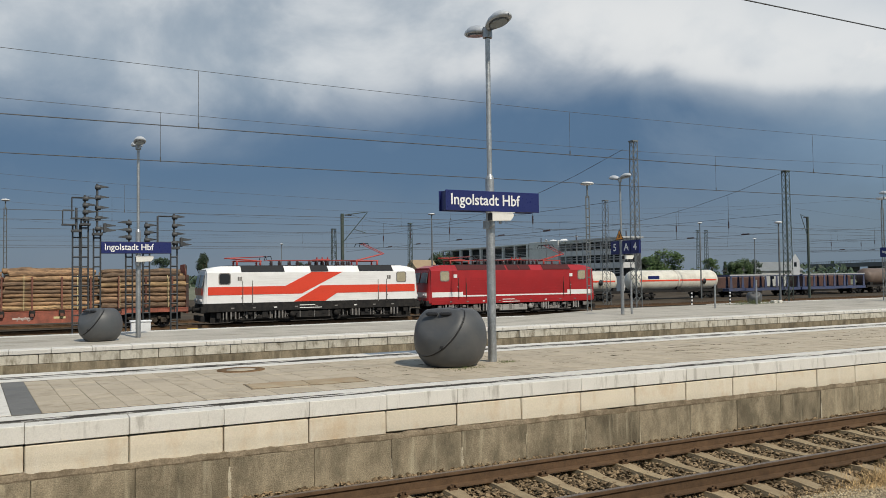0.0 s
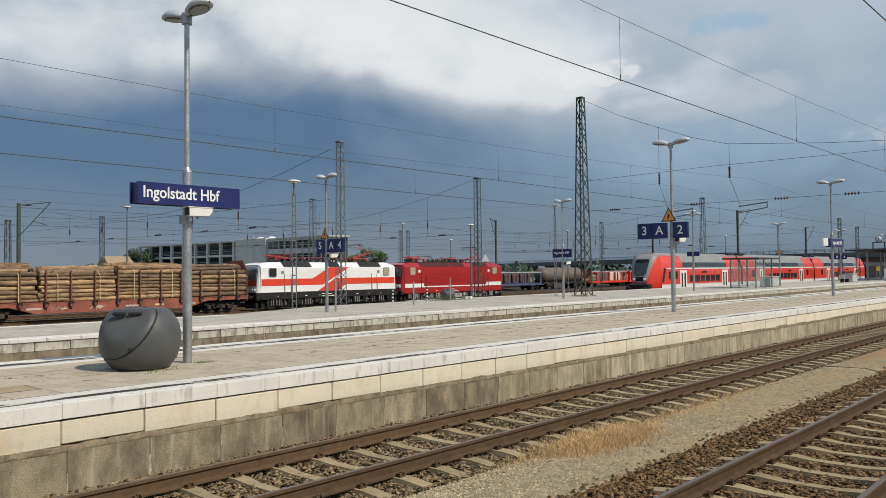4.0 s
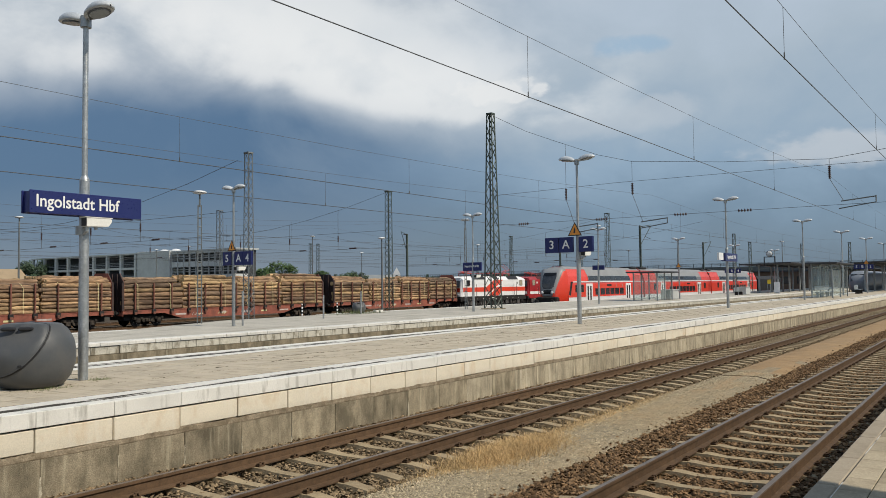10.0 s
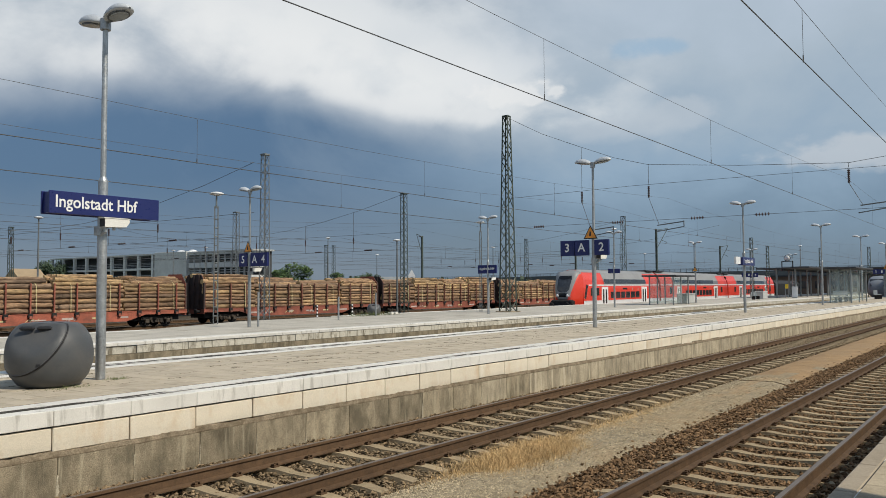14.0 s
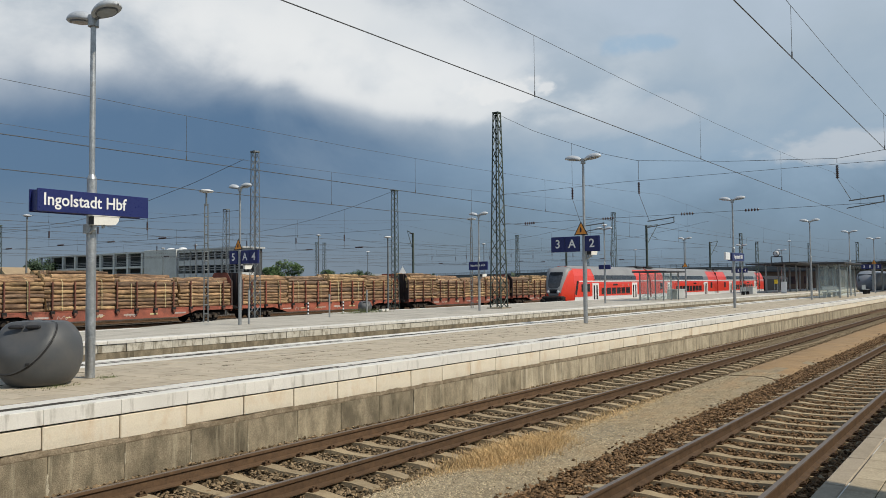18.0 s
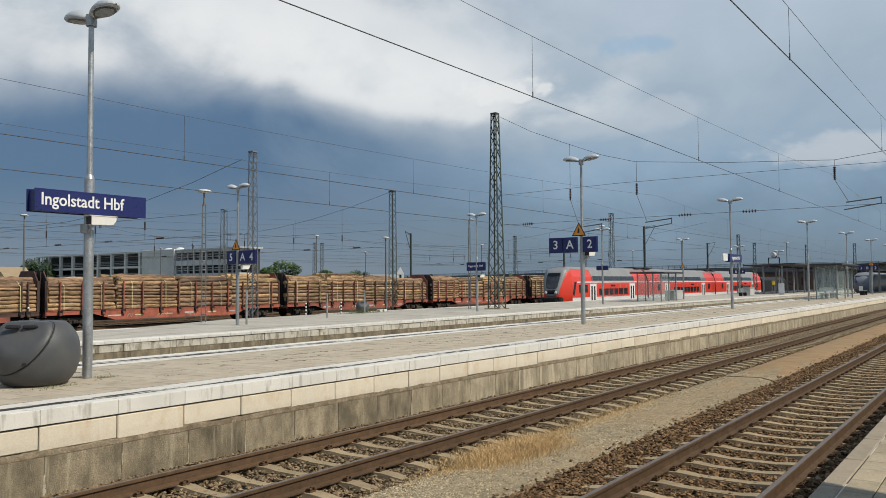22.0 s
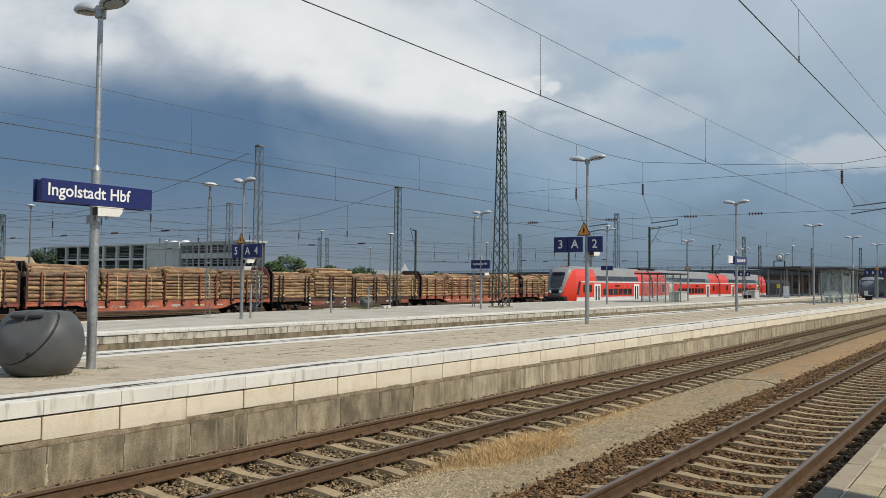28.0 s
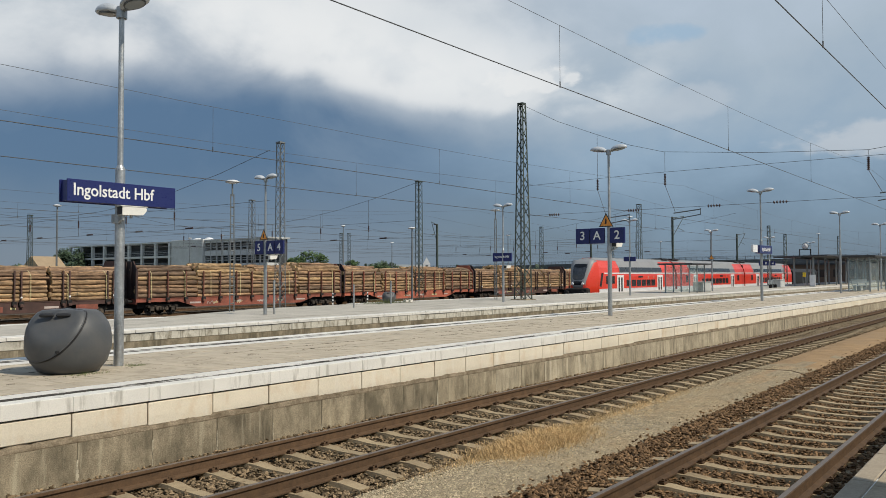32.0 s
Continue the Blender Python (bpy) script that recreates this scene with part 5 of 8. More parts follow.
part("face", Geo().prism([(-0.21, 0.035), (0.21, 0.035), (0.0, 0.42)], "x", -0.035, -0.03, "warn_orange"), t_)
for x_, y_, z_ in ((19.6, 3.9, 2.45), (16.7, 18.75, 2.2), (35.1, 18.5, 1.9)):
    mount = thing("camera_mount", "white surveillance camera below the sign on a lamp pole", "surveillance camera", pose(x_, y_, 0))
    cctv(mount, 0.0, -0.05, z_)
    part("clamp", Geo().tube((0, 0, z_ - 0.2), (0, 0, z_ - 0.04), 0.1, "galvanised", seg=12), mount)


def small_sign(x, y, z, w, h, text, label):
    t = thing("station_sign", label, "sign", pose(x, y, z), group="station name signs")
    part("panel", Geo().box(-0.06, 0.06, -w / 2, w / 2, 0, h, "sign_blue", 0.006), t)
    if text:
        lettering(text, h * 0.36, "white_paint", t, pose(-0.063, 0, h * 0.55, 90, 0, -90))
    return t


small_sign(35.1, 18.55, 2.25, 1.35, 0.52, "Ingolstadt Hbf", "small blue station name sign on a far lamp pole")
small_sign(52.9, 18.2, 2.45, 1.0, 0.36, "", "small dark blue sign on a far lamp pole")
t_ = thing("station_sign", "blue station name sign with a white board beside it", "sign", pose(35.25, 3.6, 2.47), group="station name signs")
part("panel", Geo().box(0.8, 3.0, -0.12, 0.12, 0, 0.42, "sign_blue", 0.006), t_)
part("board", Geo().box(-0.1, 0.65, -0.05, 0.05, 0.05, 0.42, "lamp_white", 0.006), t_, "white display board")
lettering("Ingolstadt Hbf", 0.27, "white_paint", t_, pose(1.9, -0.123, 0.22, 90, 0, 0))

# lamp on the platform turned across the tracks is set in the lamp function


def shelter(x0, x1, y0, y1, z, roof, label, seats=True):
    t = thing("platform_shelter", label, "shelter", pose(0, 0, z), group="platform shelters")
    for x in (x0, (x0 + x1) / 2, x1):
        for y in (y0, y1):
            part("post", Geo().box(x - 0.05, x + 0.05, y - 0.05, y + 0.05, 0, roof, "shelter_frame", 0.01), t)
    part("roof", Geo().box(x0 - 0.6, x1 + 0.6, y0 - 0.5, y1 + 0.5, roof, roof + 0.14, "canopy", 0.03), t, "flat dark roof")
    for y in (y0, y1):
        for k, (a, b) in enumerate(((x0, (x0 + x1) / 2), ((x0 + x1) / 2, x1))):
            if y == y0 and k == 1:
                continue
            part("glass_pane", Geo().box(a + 0.06, b - 0.06, y - 0.01, y + 0.01, 0.12, roof - 0.12, "shelter_glass"), t)
    for x in (x0, x1):
        part("glass_pane", Geo().box(x - 0.01, x + 0.01, y0 + 0.06, y1 - 0.06, 0.12, roof - 0.12, "shelter_glass"), t)
    if not seats:
        return t
    g = Geo().box(x0 + 0.4, x1 - 0.4, y1 - 0.5, y1 - 0.12, 0.42, 0.47, "galvanised", 0.01)
    g.box(x0 + 0.4, x1 - 0.4, y1 - 0.14, y1 - 0.1, 0.6, 0.95, "galvanised", 0.01)
    for k in range(4):
        x = x0 + 0.6 + k * (x1 - x0 - 1.2) / 3
        g.box(x - 0.03, x + 0.03, y1 - 0.4, y1 - 0.2, 0, 0.42, "galvanised")
    part("bench", g, t, "grey wire bench")
    return t


shelter(62.6, 66.4, 17.0, 19.2, P45, 2.5, "glass waiting shelter with dark posts on the far platform", False)
shelter(63.0, 70.2, 2.9, 4.4, 0.0, 2.7, "long glass waiting shelter with a flat roof")


def grit_box(x, y, z, w):
    g = Geo()
    t = thing("planter_box", "grey concrete box standing on the platform", "planter", pose(x, y, z))
    part("body", g.box(-w / 2, w / 2, -0.5, 0.5, 0, 0.85, "concrete_building", 0.04), t)
    part("rim", Geo().box(-w / 2 - 0.04, w / 2 + 0.04, -0.54, 0.54, 0.85, 0.95, "concrete_building", 0.03), t)


grit_box(68.6, 18.0, P45, 2.2)
grit_box(96.5, 18.4, P45, 2.0)


def bench(x, y, z):
    t = thing("platform_bench", "dark metal bench on the platform", "bench", pose(x, y, z))
    for k in range(4):
        part("seat", Geo().box(k * 0.6 - 1.2, k * 0.6 - 0.7, -0.2, 0.25, 0.42, 0.46, "shelter_frame", 0.01).box(k * 0.6 - 1.2, k * 0.6 - 0.7, 0.22, 0.27, 0.46, 0.9, "shelter_frame", 0.01), t)
    part("frame", Geo().box(-1.3, 1.3, -0.03, 0.03, 0.36, 0.42, "underframe").box(-1.0, -0.9, -0.2, 0.2, 0, 0.38, "underframe").box(0.9, 1.0, -0.2, 0.2, 0, 0.38, "underframe"), t)


bench(92.5, 18.0, P45)
bench(84.0, 3.9, 0.0)

# little things at the ramp of the far platform
small_bin = grit_bin(30.6, 23.9, P45, 203)
small_bin.matrix_basis = small_bin.matrix_basis @ Matrix.Scale(0.7, 4)
for x_ in (31.5, 31.9):
    t_ = thing("concrete_block", "small pale concrete block beside the grit bin", "block", pose(x_, 23.3, P45), group="blocks by the ramp")
    part("body", Geo().box(-0.14, 0.14, -0.14, 0.14, 0, 0.16, "tactile", 0.02), t_)


def marker_post(x, y, z, h, banded):
    t = thing("marker_post", "short white post with black bands" if banded else "thin grey metal post standing free", "post", pose(x, y, z), group="posts by the ramp")
    part("shaft", Geo().tube((0, 0, 0), (0, 0, h), 0.045, "white_paint" if banded else "galvanised", seg=8), t)
    if banded:
        for k in range(3):
            part("band", Geo().tube((0, 0, 0.1 + k * 0.2), (0, 0, 0.2 + k * 0.2), 0.049, "black", seg=8), t)


marker_post(26.5, 24.6, P45, 0.68, True)
marker_post(29.0, 24.2, P45, 0.68, True)
marker_post(24.0, 20.5, P45, 1.2, False)
marker_post(29.3, 22.6, P45, 1.35, False)
marker_post(17.2, 18.75, P45, 1.5, False)
t_ = thing("cable_cabinet", "small white cable cabinet behind the far platform", "cabinet", pose(-2.59, 21.6, YARD))
part("body", Geo().box(-0.33, 0.33, -0.15, 0.15, 0, 1.74, "lamp_white", 0.02), t_)
part("lid", Geo().box(-0.36, 0.36, -0.18, 0.18, 1.74, 1.81, "lamp_white", 0.02), t_)

t_ = thing("rail_marker", "small yellow marker beside the yard track", "marker", pose(-0.75, 22.0, YARD))
part("body", Geo().box(-0.2, 0.2, -0.1, 0.1, 0, 1.42, "yellow", 0.02), t_)

# yellow notice board and white sign at the far end of the platform
t_ = thing("notice_board", "yellow timetable board on two legs", "notice board", pose(104.0, 17.2, P45))
part("panel", Geo().box(-0.05, 0.05, -0.22, 0.16, 1.25, 1.8, "yellow", 0.01), t_)
part("leg", Geo().box(-0.04, 0.04, -0.22, -0.17, 0, 1.3, "shelter_frame"), t_)
part("leg", Geo().box(-0.04, 0.04, 0.11, 0.16, 0, 1.3, "shelter_frame"), t_)
t_ = thing("white_board", "plain white upright board on the platform", "board", pose(104.5, 16.3, P45))
part("panel", Geo().box(-0.05, 0.05, -0.35, 0.35, 0.1, 1.5, "lamp_white", 0.01), t_)
part("foot", Geo().box(-0.2, 0.2, -0.33, 0.33, 0, 0.1, "shelter_frame"), t_)


# ---- canopies, bridge, buildings ----
def canopy(x0, x1, y0, y1, z, h, step, label):
    t = thing("platform_canopy", label, "canopy", pose(0, 0, z), kind="structure")
    part("roof", Geo().prism([(y0, h + 0.12), (y1, h - 0.02), (y1, h + 0.12), (y0, h + 0.28)], "x", x0, x1, "canopy"), t, "flat dark roof slab")
    yc = (y0 + y1) / 2
    part("beam", Geo().box(x0 + 0.3, x1 - 0.3, yc - 0.1, yc + 0.1, h - 0.22, h, "canopy"), t)
    n = int((x1 - x0) / step)
    for k in range(n):
        for y in (yc - 1.2, yc + 1.2):
            part("post", Geo().box(x0 + 2 + k * step - 0.13, x0 + 2 + k * step + 0.13, y - 0.1, y + 0.1, 0, h, "shelter_frame", 0.02), t)
    return t


canopy(106.0, 235.0, 14.8, 21.5, P45, 3.85, 7.0, "dark station canopy over the far platform")
canopy(96.0, 235.0, 1.2, 6.6, 0.0, 3.3, 8.0, "dark station canopy over the middle platform")
# unseen roof added over the camera's own platform, shaped to cast its corner shadow
t_ = thing("canopy_near", "unseen roof added to shade the near platform's corner", "canopy", kind="structure")
part("roof", Geo().prism([(-60, -20), (-1.2, -20.0), (1.0, -11.2), (-60, -11.2)], "z", 4.2, 4.5, "canopy"), t_)
for k_ in range(-4, 1):
    part("post", Geo().box(k_ * 12 - 0.15, k_ * 12 + 0.15, -14.2, -13.9, 0, 4.2, "shelter_frame", 0.02), t_)

# clock on a frame above the canopy
t_ = thing("station_clock", "round station clock on a dark steel frame", "clock", pose(108.3, 18.0, P45 + 3.95) @ Matrix.Scale(0.68, 4))
part("frame", Geo().box(-0.1, 0.1, -1.1, -0.95, 0, 1.5, "underframe").box(-0.1, 0.1, 0.95, 1.1, 0, 1.5, "underframe").box(-0.1, 0.1, -1.1, 1.1, 1.35, 1.5, "underframe"), t_)
part("face", Geo().lathe([(0.55, -0.1), (0.55, 0.1)], "lamp_white", 24, (0, 0, 2.05), "x"), t_, "pale clock face")
part("rim", Geo().lathe([(0.62, -0.09), (0.62, 0.09)], "underframe", 24, (0, 0, 2.05), "x"), t_)
part("stem", Geo().tube((0, 0, 1.5), (0, 0, 1.7), 0.08, "underframe"), t_)
part("pointer", Geo().box(-0.13, -0.11, -0.03, 0.03, 2.05, 2.5, "black").box(-0.13, -0.11, -0.3, 0.0, 2.02, 2.08, "black"), t_)

# brown station building beyond the platforms
t_ = thing("station_building", "low brown brick station building behind the canopy", "building", pose(205.0, 0, 0))
part("wall", Geo().box(0, 10, 11.0, 48.0, -2.0, 3.6, "brick_building"), t_)
part("roof", Geo().box(-0.5, 10.5, 10.6, 48.4, 3.6, 3.9, "canopy"), t_)
for k_ in range(9):
    part("window", Geo().box(-0.06, 0.1, 13.0 + k_ * 3.8, 15.0 + k_ * 3.8, 0.6, 2.4, "window_dark"), t_)

# road bridge across the whole station
t_ = thing("road_bridge", "dark road bridge with railings across the station throat", "bridge", kind="structure")
for p_, q_ in (((266.0, -150.0), (262.0, 82.0)), ((262.0, 82.0), (316.0, 176.0)), ((316.0, 176.0), (392.0, 312.0))):
    d_ = Vector((q_[0] - p_[0], q_[1] - p_[1], 0))
    n_, at_ = d_.length, pose(p_[0], p_[1], 0, 0, 0, math.degrees(math.atan2(d_.y, d_.x)) - 90)
    part("deck", Geo().box(0.4, 14, 0, n_, 4.4, 6.0, "bridge_dark"), t_, at=at_)
    part("girder", Geo().box(0, 0.4, 0, n_, 4.1, 6.15, "bridge_dark"), t_, at=at_)
    g_ = Geo()
    for k_ in range(int(n_ / 3.0)):
        g_.box(0.1, 0.2, k_ * 3.0, k_ * 3.0 + 0.15, 6.15, 7.3, "bridge_dark")
    for z_ in (6.6, 7.0, 7.3):
        g_.box(0.1, 0.18, 0, n_, z_ - 0.05, z_ + 0.04, "bridge_dark")
    part("railing", g_, t_, at=at_)
    for k_ in range(int(n_ / 30)):
        part("pier", Geo().box(2, 12, 12 + k_ * 30, 13.6 + k_ * 30, -2.0, 4.4, "bridge_dark", 0.05), t_, at=at_)

# parking garage
t_ = thing("parking_garage", "long concrete parking garage with open slatted decks", "building", pose(95.0, 0, 0))
ROOF = 9.0
part("roof_slab", Geo().box(-0.15, 5.5, 112.0, 188.9, ROOF - 0.3, ROOF, "concrete_light"), t_)
# near-black slab added to stand for the shaded depth of the decks
part("core_wall", Geo().box(3.5, 5.2, 112.5, 188.6, -2, ROOF - 0.3, "dark_interior"), t_)
for z_ in (0.6, 3.2, 5.9):
    part("floor_slab", Geo().box(-0.1, 3.5, 143.5, 188.6, z_ - 0.45, z_, "concrete_light"), t_)
for k_ in range(9):
    y_ = 145.0 + k_ * 5.4
    part("column", Geo().box(-0.2, 0.4, y_ - 0.32, y_ + 0.32, -2, ROOF - 0.3, "concrete_light"), t_)
for z_ in (0.6, 3.2, 5.9):
    for q_ in (0.35, 0.7, 1.05):
        part("barrier_rail", Geo().box(0.05, 0.12, 143.8, 188.4, z_ + q_, z_ + q_ + 0.07, "grey_paint"), t_)
part("stair_tower", Geo().box(-0.4, 5.4, 132.5, 143.8, -2, ROOF + 0.15, "concrete_light", 0.05), t_, "plain pale concrete stair tower")
for z0_, z1_ in ((-2.0, 1.3), (2.9, 4.0), (5.6, 6.7), (8.3, ROOF - 0.3)):
    part("parapet", Geo().box(0.0, 3.5, 112.5, 132.5, z0_, z1_, "concrete_light"), t_)
for j_ in range(11):
    y_ = 112.6 + j_ * 1.97
    part("mullion", Geo().box(-0.06, 0.25, y_ - 0.11, y_ + 0.11, -2, ROOF - 0.3, "concrete_building"), t_)
for z_ in (1.3, 4.0, 6.7):
    part("louvre", Geo().box(0.3, 0.4, 112.6, 132.4, z_ + 0.55, z_ + 0.75, "concrete_building").box(0.3, 0.4, 112.6, 132.4, z_ + 1.05, z_ + 1.2, "concrete_building"), t_)
for y_ in (135, 139):
    part("roof_dome", Geo().lathe([(1.0, 0), (0.95, 0.2), (0.6, 0.45), (0.05, 0.55)], "lamp_white", 14, (3, y_, ROOF + 0.15)), t_)


def gabled(x, y, w, d, h, rise, roof_mat, label, rz=0, wall="house_wall"):
    t = thing("house", label, "house", pose(x, y, -2, 0, 0, rz))
    part("wall", Geo().box(-w / 2, w / 2, -d / 2, d / 2, 0, h, wall), t)
    part("roof", Geo().prism([(-d / 2 - 0.5, h - 0.2), (d / 2 + 0.5, h - 0.2), (0, h + rise)], "x", -w / 2 - 0.4, w / 2 + 0.4, roof_mat), t)
    for k in range(3):
        part("window", Geo().box(-w / 2 + 1 + k * (w - 3) / 2, -w / 2 + 2 + k * (w - 3) / 2, -d / 2 - 0.05, -d / 2 + 0.1, h * 0.45, h * 0.75, "window_dark"), t)
    return t


gabled(83, 176.4, 6.5, 6.5, 4.9, 3.2, "roof_tile", "low house with a tan tiled roof behind the yard", 12)
gabled(168, 142, 17, 10, 4.3, 2.2, "shed_roof", "long grey-roofed shed behind the yard", -20, "concrete_building")
gabled(172, 206, 24, 14, 4.6, 3.2, "roof_tile", "distant shed with a brownish roof", -15)
t_ = thing("church_tower", "small white gabled tower in the distance", "tower", pose(150.1, 117.0, -2, 0, 0, 38.8))
part("wall", Geo().box(-0.9, 0.9, -0.9, 0.9, 0, 6.1, "lamp_white"), t_)
part("roof", Geo().prism([(-1.0, 6.05), (1.0, 6.05), (0, 7.9)], "x", -0.95, 0.95, "lamp_white"), t_)
part("window", Geo().box(-0.93, -0.85, -0.28, 0.28, 4.9, 5.9, "window_dark"), t_)


# ---- red double-deck train standing at the far platform ----
def dosto_car(name, label, cab):
    """A double-deck coach, 27 m long, from x = 0 (its front or left end) to the right; the rail at zero."""
    t = thing(name, label, "railway coach", group="coaches of the red double-deck train")
    W = 1.4
    sec = [(-W + 0.12, 0.32), (W - 0.12, 0.32), (W, 0.75), (W, 2.75), (W - 0.16, 3.6), (W - 0.55, 4.35), (W - 0.95, 4.62), (-W + 0.95, 4.62), (-W + 0.55, 4.35), (-W + 0.16, 3.6), (-W, 2.75), (-W, 0.75)]
    x0 = 6.4 if cab else 0.15
    g = Geo()
    g.prism(sec, "x", x0, 26.85, "dosto_red")
    part("body", g, t, "bright red double-deck body")
    # grey upper deck skin between the red ends
    g = Geo()
    for sy in (-1, 1):
        pts = [(W + 0.006, 3.05), (W - 0.15, 3.61), (W - 0.54, 4.365), (W - 0.94, 4.635)]
        a, b = (11.3 if cab else 4.5), 22.6
        for q, ((ya, za), (yb, zb)) in enumerate(zip(pts, pts[1:])):
            a1, b1 = (x0 + 0.02, 26.83) if q == 2 else (a, b)
            k = [(a1, sy * ya, za), (b1, sy * ya, za), (b1, sy * yb, zb), (a1, sy * yb, zb)]
            g.add(k, [(0, 1, 2, 3) if sy < 0 else (3, 2, 1, 0)], "dosto_grey" if q else "dosto_dark")
    g.box(x0 + 0.5, 26.4, -0.46, 0.46, 4.615, 4.66, "dosto_grey")
    part("roof_skin", g, t, "grey upper deck skin")
    g = Geo()
    for sy in (-1, 1):
        y0, y1 = sorted((sy * (W + 0.003), sy * (W + 0.012)))
        g.box(x0 + (1.1 if cab else 0.1), 26.8, y0, y1, 2.98, 3.1, "dosto_white")
        g.box(x0 + 0.05, 26.8, y0, y1, 1.0, 1.44, "dosto_white")
    part("stripes", g, t, "white stripes")
    for sy in (-1, 1):
        for k in range(11):
            x = (11.5 if cab else 4.9) + k * 1.42
            if x > 21.8:
                break
            y = W - 0.09
            g = Geo().add([(x, sy * (y + 0.072), 3.22), (x + 1.3, sy * (y + 0.072), 3.22), (x + 1.3, sy * (y - 0.045), 3.68), (x, sy * (y - 0.045), 3.68),
                           (x, sy * (y + 0.0), 3.22), (x + 1.3, sy * (y + 0.0), 3.22), (x + 1.3, sy * (y - 0.1), 3.68), (x, sy * (y - 0.1), 3.68)],
                          [(0, 1, 2, 3), (7, 6, 5, 4), (0, 4, 5, 1), (3, 2, 6, 7), (0, 3, 7, 4), (1, 5, 6, 2)], "window_dark")
            part("upper_window", g, t)
        y0, y1 = sorted((sy * (W + 0.002), sy * (W + 0.014)))
        ws = [12.9 + k * 1.33 for k in range(6)] if cab else [9.0 + k * 1.33 for k in range(8)]
        for x in ws:
            part("lower_window", Geo().box(x, x + 1.12, y0, y1, 1.62, 2.32, "window_dark", 0.004), t)
        for x in ((8.0, 9.2) if cab else (3.2, 23.6)):
            part("end_window", Geo().box(x, x + 0.8, y0, y1, 1.95, 2.75, "window_dark", 0.004), t)
        for x in ((10.6, 21.3) if cab else (5.8, 20.6)):
            d = part("door", Geo().box(x, x + 1.6, y0, y1 + 0.004, 0.62, 2.85, "dosto_white", 0.005), t, "white double door")
            for dx in (0.28, 0.95):
                part("door_window", Geo().box(x + dx, x + dx + 0.34, min(y0, y0 + sy * 0.008), max(y1, y1 + sy * 0.014), 1.1, 2.6, "window_dark"), d)
        part("display", Geo().box(16.0, 17.2, y0, y1, 2.55, 2.75, "window_dark"), t)
        for x in (18.6, 20.2):
            part("class_mark", Geo().box(x, x + 0.16, y0, y1, 2.45, 2.72, "faded_white"), t, "small pale class mark")
    for x in (7.4 if cab else 4.6, 23.4):
        add_bogie(t, x, "underframe", 2.5, 0.46)
    g = Geo().box(10, 21, -1.2, 1.2, 0.18, 0.34, "underframe", 0.03)
    part("underframe", g, t)
    for xa, xb, xc, xd in ((26.8, 27.0, 24.6, 26.5),) if cab else ((26.8, 27.0, 24.6, 26.5), (0.0, 0.2, 0.4, 2.6)):
        part("gangway", Geo().box(xa, xb, -1.1, 1.1, 0.6, 4.2, "underframe"), t, "black rubber gangway")
        part("roof_unit", Geo().box(xc, xd, -0.75, 0.75, 4.6, 4.81, "loco_roof", 0.05), t, "dark roof unit")
    if cab:
        # rounded sloping nose
        g = Geo()
        st = [(4.5, 0.80, 0.75, 2.0), (4.66, 0.93, 0.6, 2.75), (4.93, 1.02, 0.5, 3.4), (5.27, 1.13, 0.42, 3.97), (5.72, 1.27, 0.36, 4.4), (6.42, 1.4, 0.32, 4.62)]
        v, f, n = [], [], 16
        for x, w, lo, hi in st:
            mid = (lo + hi) / 2
            for i in range(n):
                a = 2 * math.pi * i / n
                c, s = math.cos(a), math.sin(a)
                e = 0.55
                v.append((x, w * math.copysign(abs(c) ** e, c), mid + (hi - lo) / 2 * math.copysign(abs(s) ** e, s)))
        for k in range(len(st) - 1):
            for i in range(n):
                j = (i + 1) % n
                f.append((k * n + j, k * n + i, k * n + n + i, k * n + n + j))
        f.append(tuple(range(n)))
        top = [q for q in f if sum(v[i][2] for i in q) / len(q) > 4.0]
        g.add(v, [q for q in f if q not in top], "dosto_red", True)
        g.add(v, top, "dosto_grey", True)
        part("nose", g, t, "rounded red nose")
        # grey surround and dark windscreen follow the slope of the nose
        def on_nose(z, frac, out):
            xs = [(s[3], s[0], s[1]) for s in st]
            x, w = st[0][0], st[0][1]
            for (za, xa, wa), (zb, xb, wb) in zip(xs, xs[1:]):
                if za <= z <= zb:
                    q = (z - za) / (zb - za)
                    x, w = xa + q * (xb - xa), wa + q * (wb - wa)
            return (x - out, w * frac, z + out * 0.5)
        for nm, zs, fr, o, mt in (("surround", (1.55, 1.75, 2.0, 2.5, 3.0, 3.5, 4.0, 4.4), 1.02, 0.06, "cab_grey"), ("windscreen", (2.32, 2.5, 2.8, 3.2, 3.6, 3.95), 0.74, 0.10, "cab_screen"), ("front_display", (3.58, 3.68, 3.82, 3.9), 0.62, 0.125, "screen_black"), ("light_panel", (1.8, 1.9, 2.05, 2.2), 0.8, 0.085, "screen_black")):
            g = Geo()
            v, f = [], []
            for z in zs:
                for q in (-1, -0.6, 0, 0.6, 1):
                    p = on_nose(z, q * fr * (0.85 if z in (zs[0], zs[-1]) else 1), o)
                    v.append((p[0] + 0.10 * q * q, p[1], p[2]))
            m = len(v)
            v += [(a + 0.3, b, c) for a, b, c in v]
            for r in range(len(zs) - 1):
                for c in range(4):
                    f.append((r * 5 + c, r * 5 + 5 + c, r * 5 + 6 + c, r * 5 + 1 + c))
            rim = [i for i in range(5)] + [r * 5 + 4 for r in range(1, len(zs))] + [(len(zs) - 1) * 5 + c for c in (3, 2, 1, 0)] + [r * 5 for r in range(len(zs) - 2, 0, -1)]
            for a, b in zip(rim, rim[1:] + rim[:1]):
                f.append((a, b, b + m, a + m))
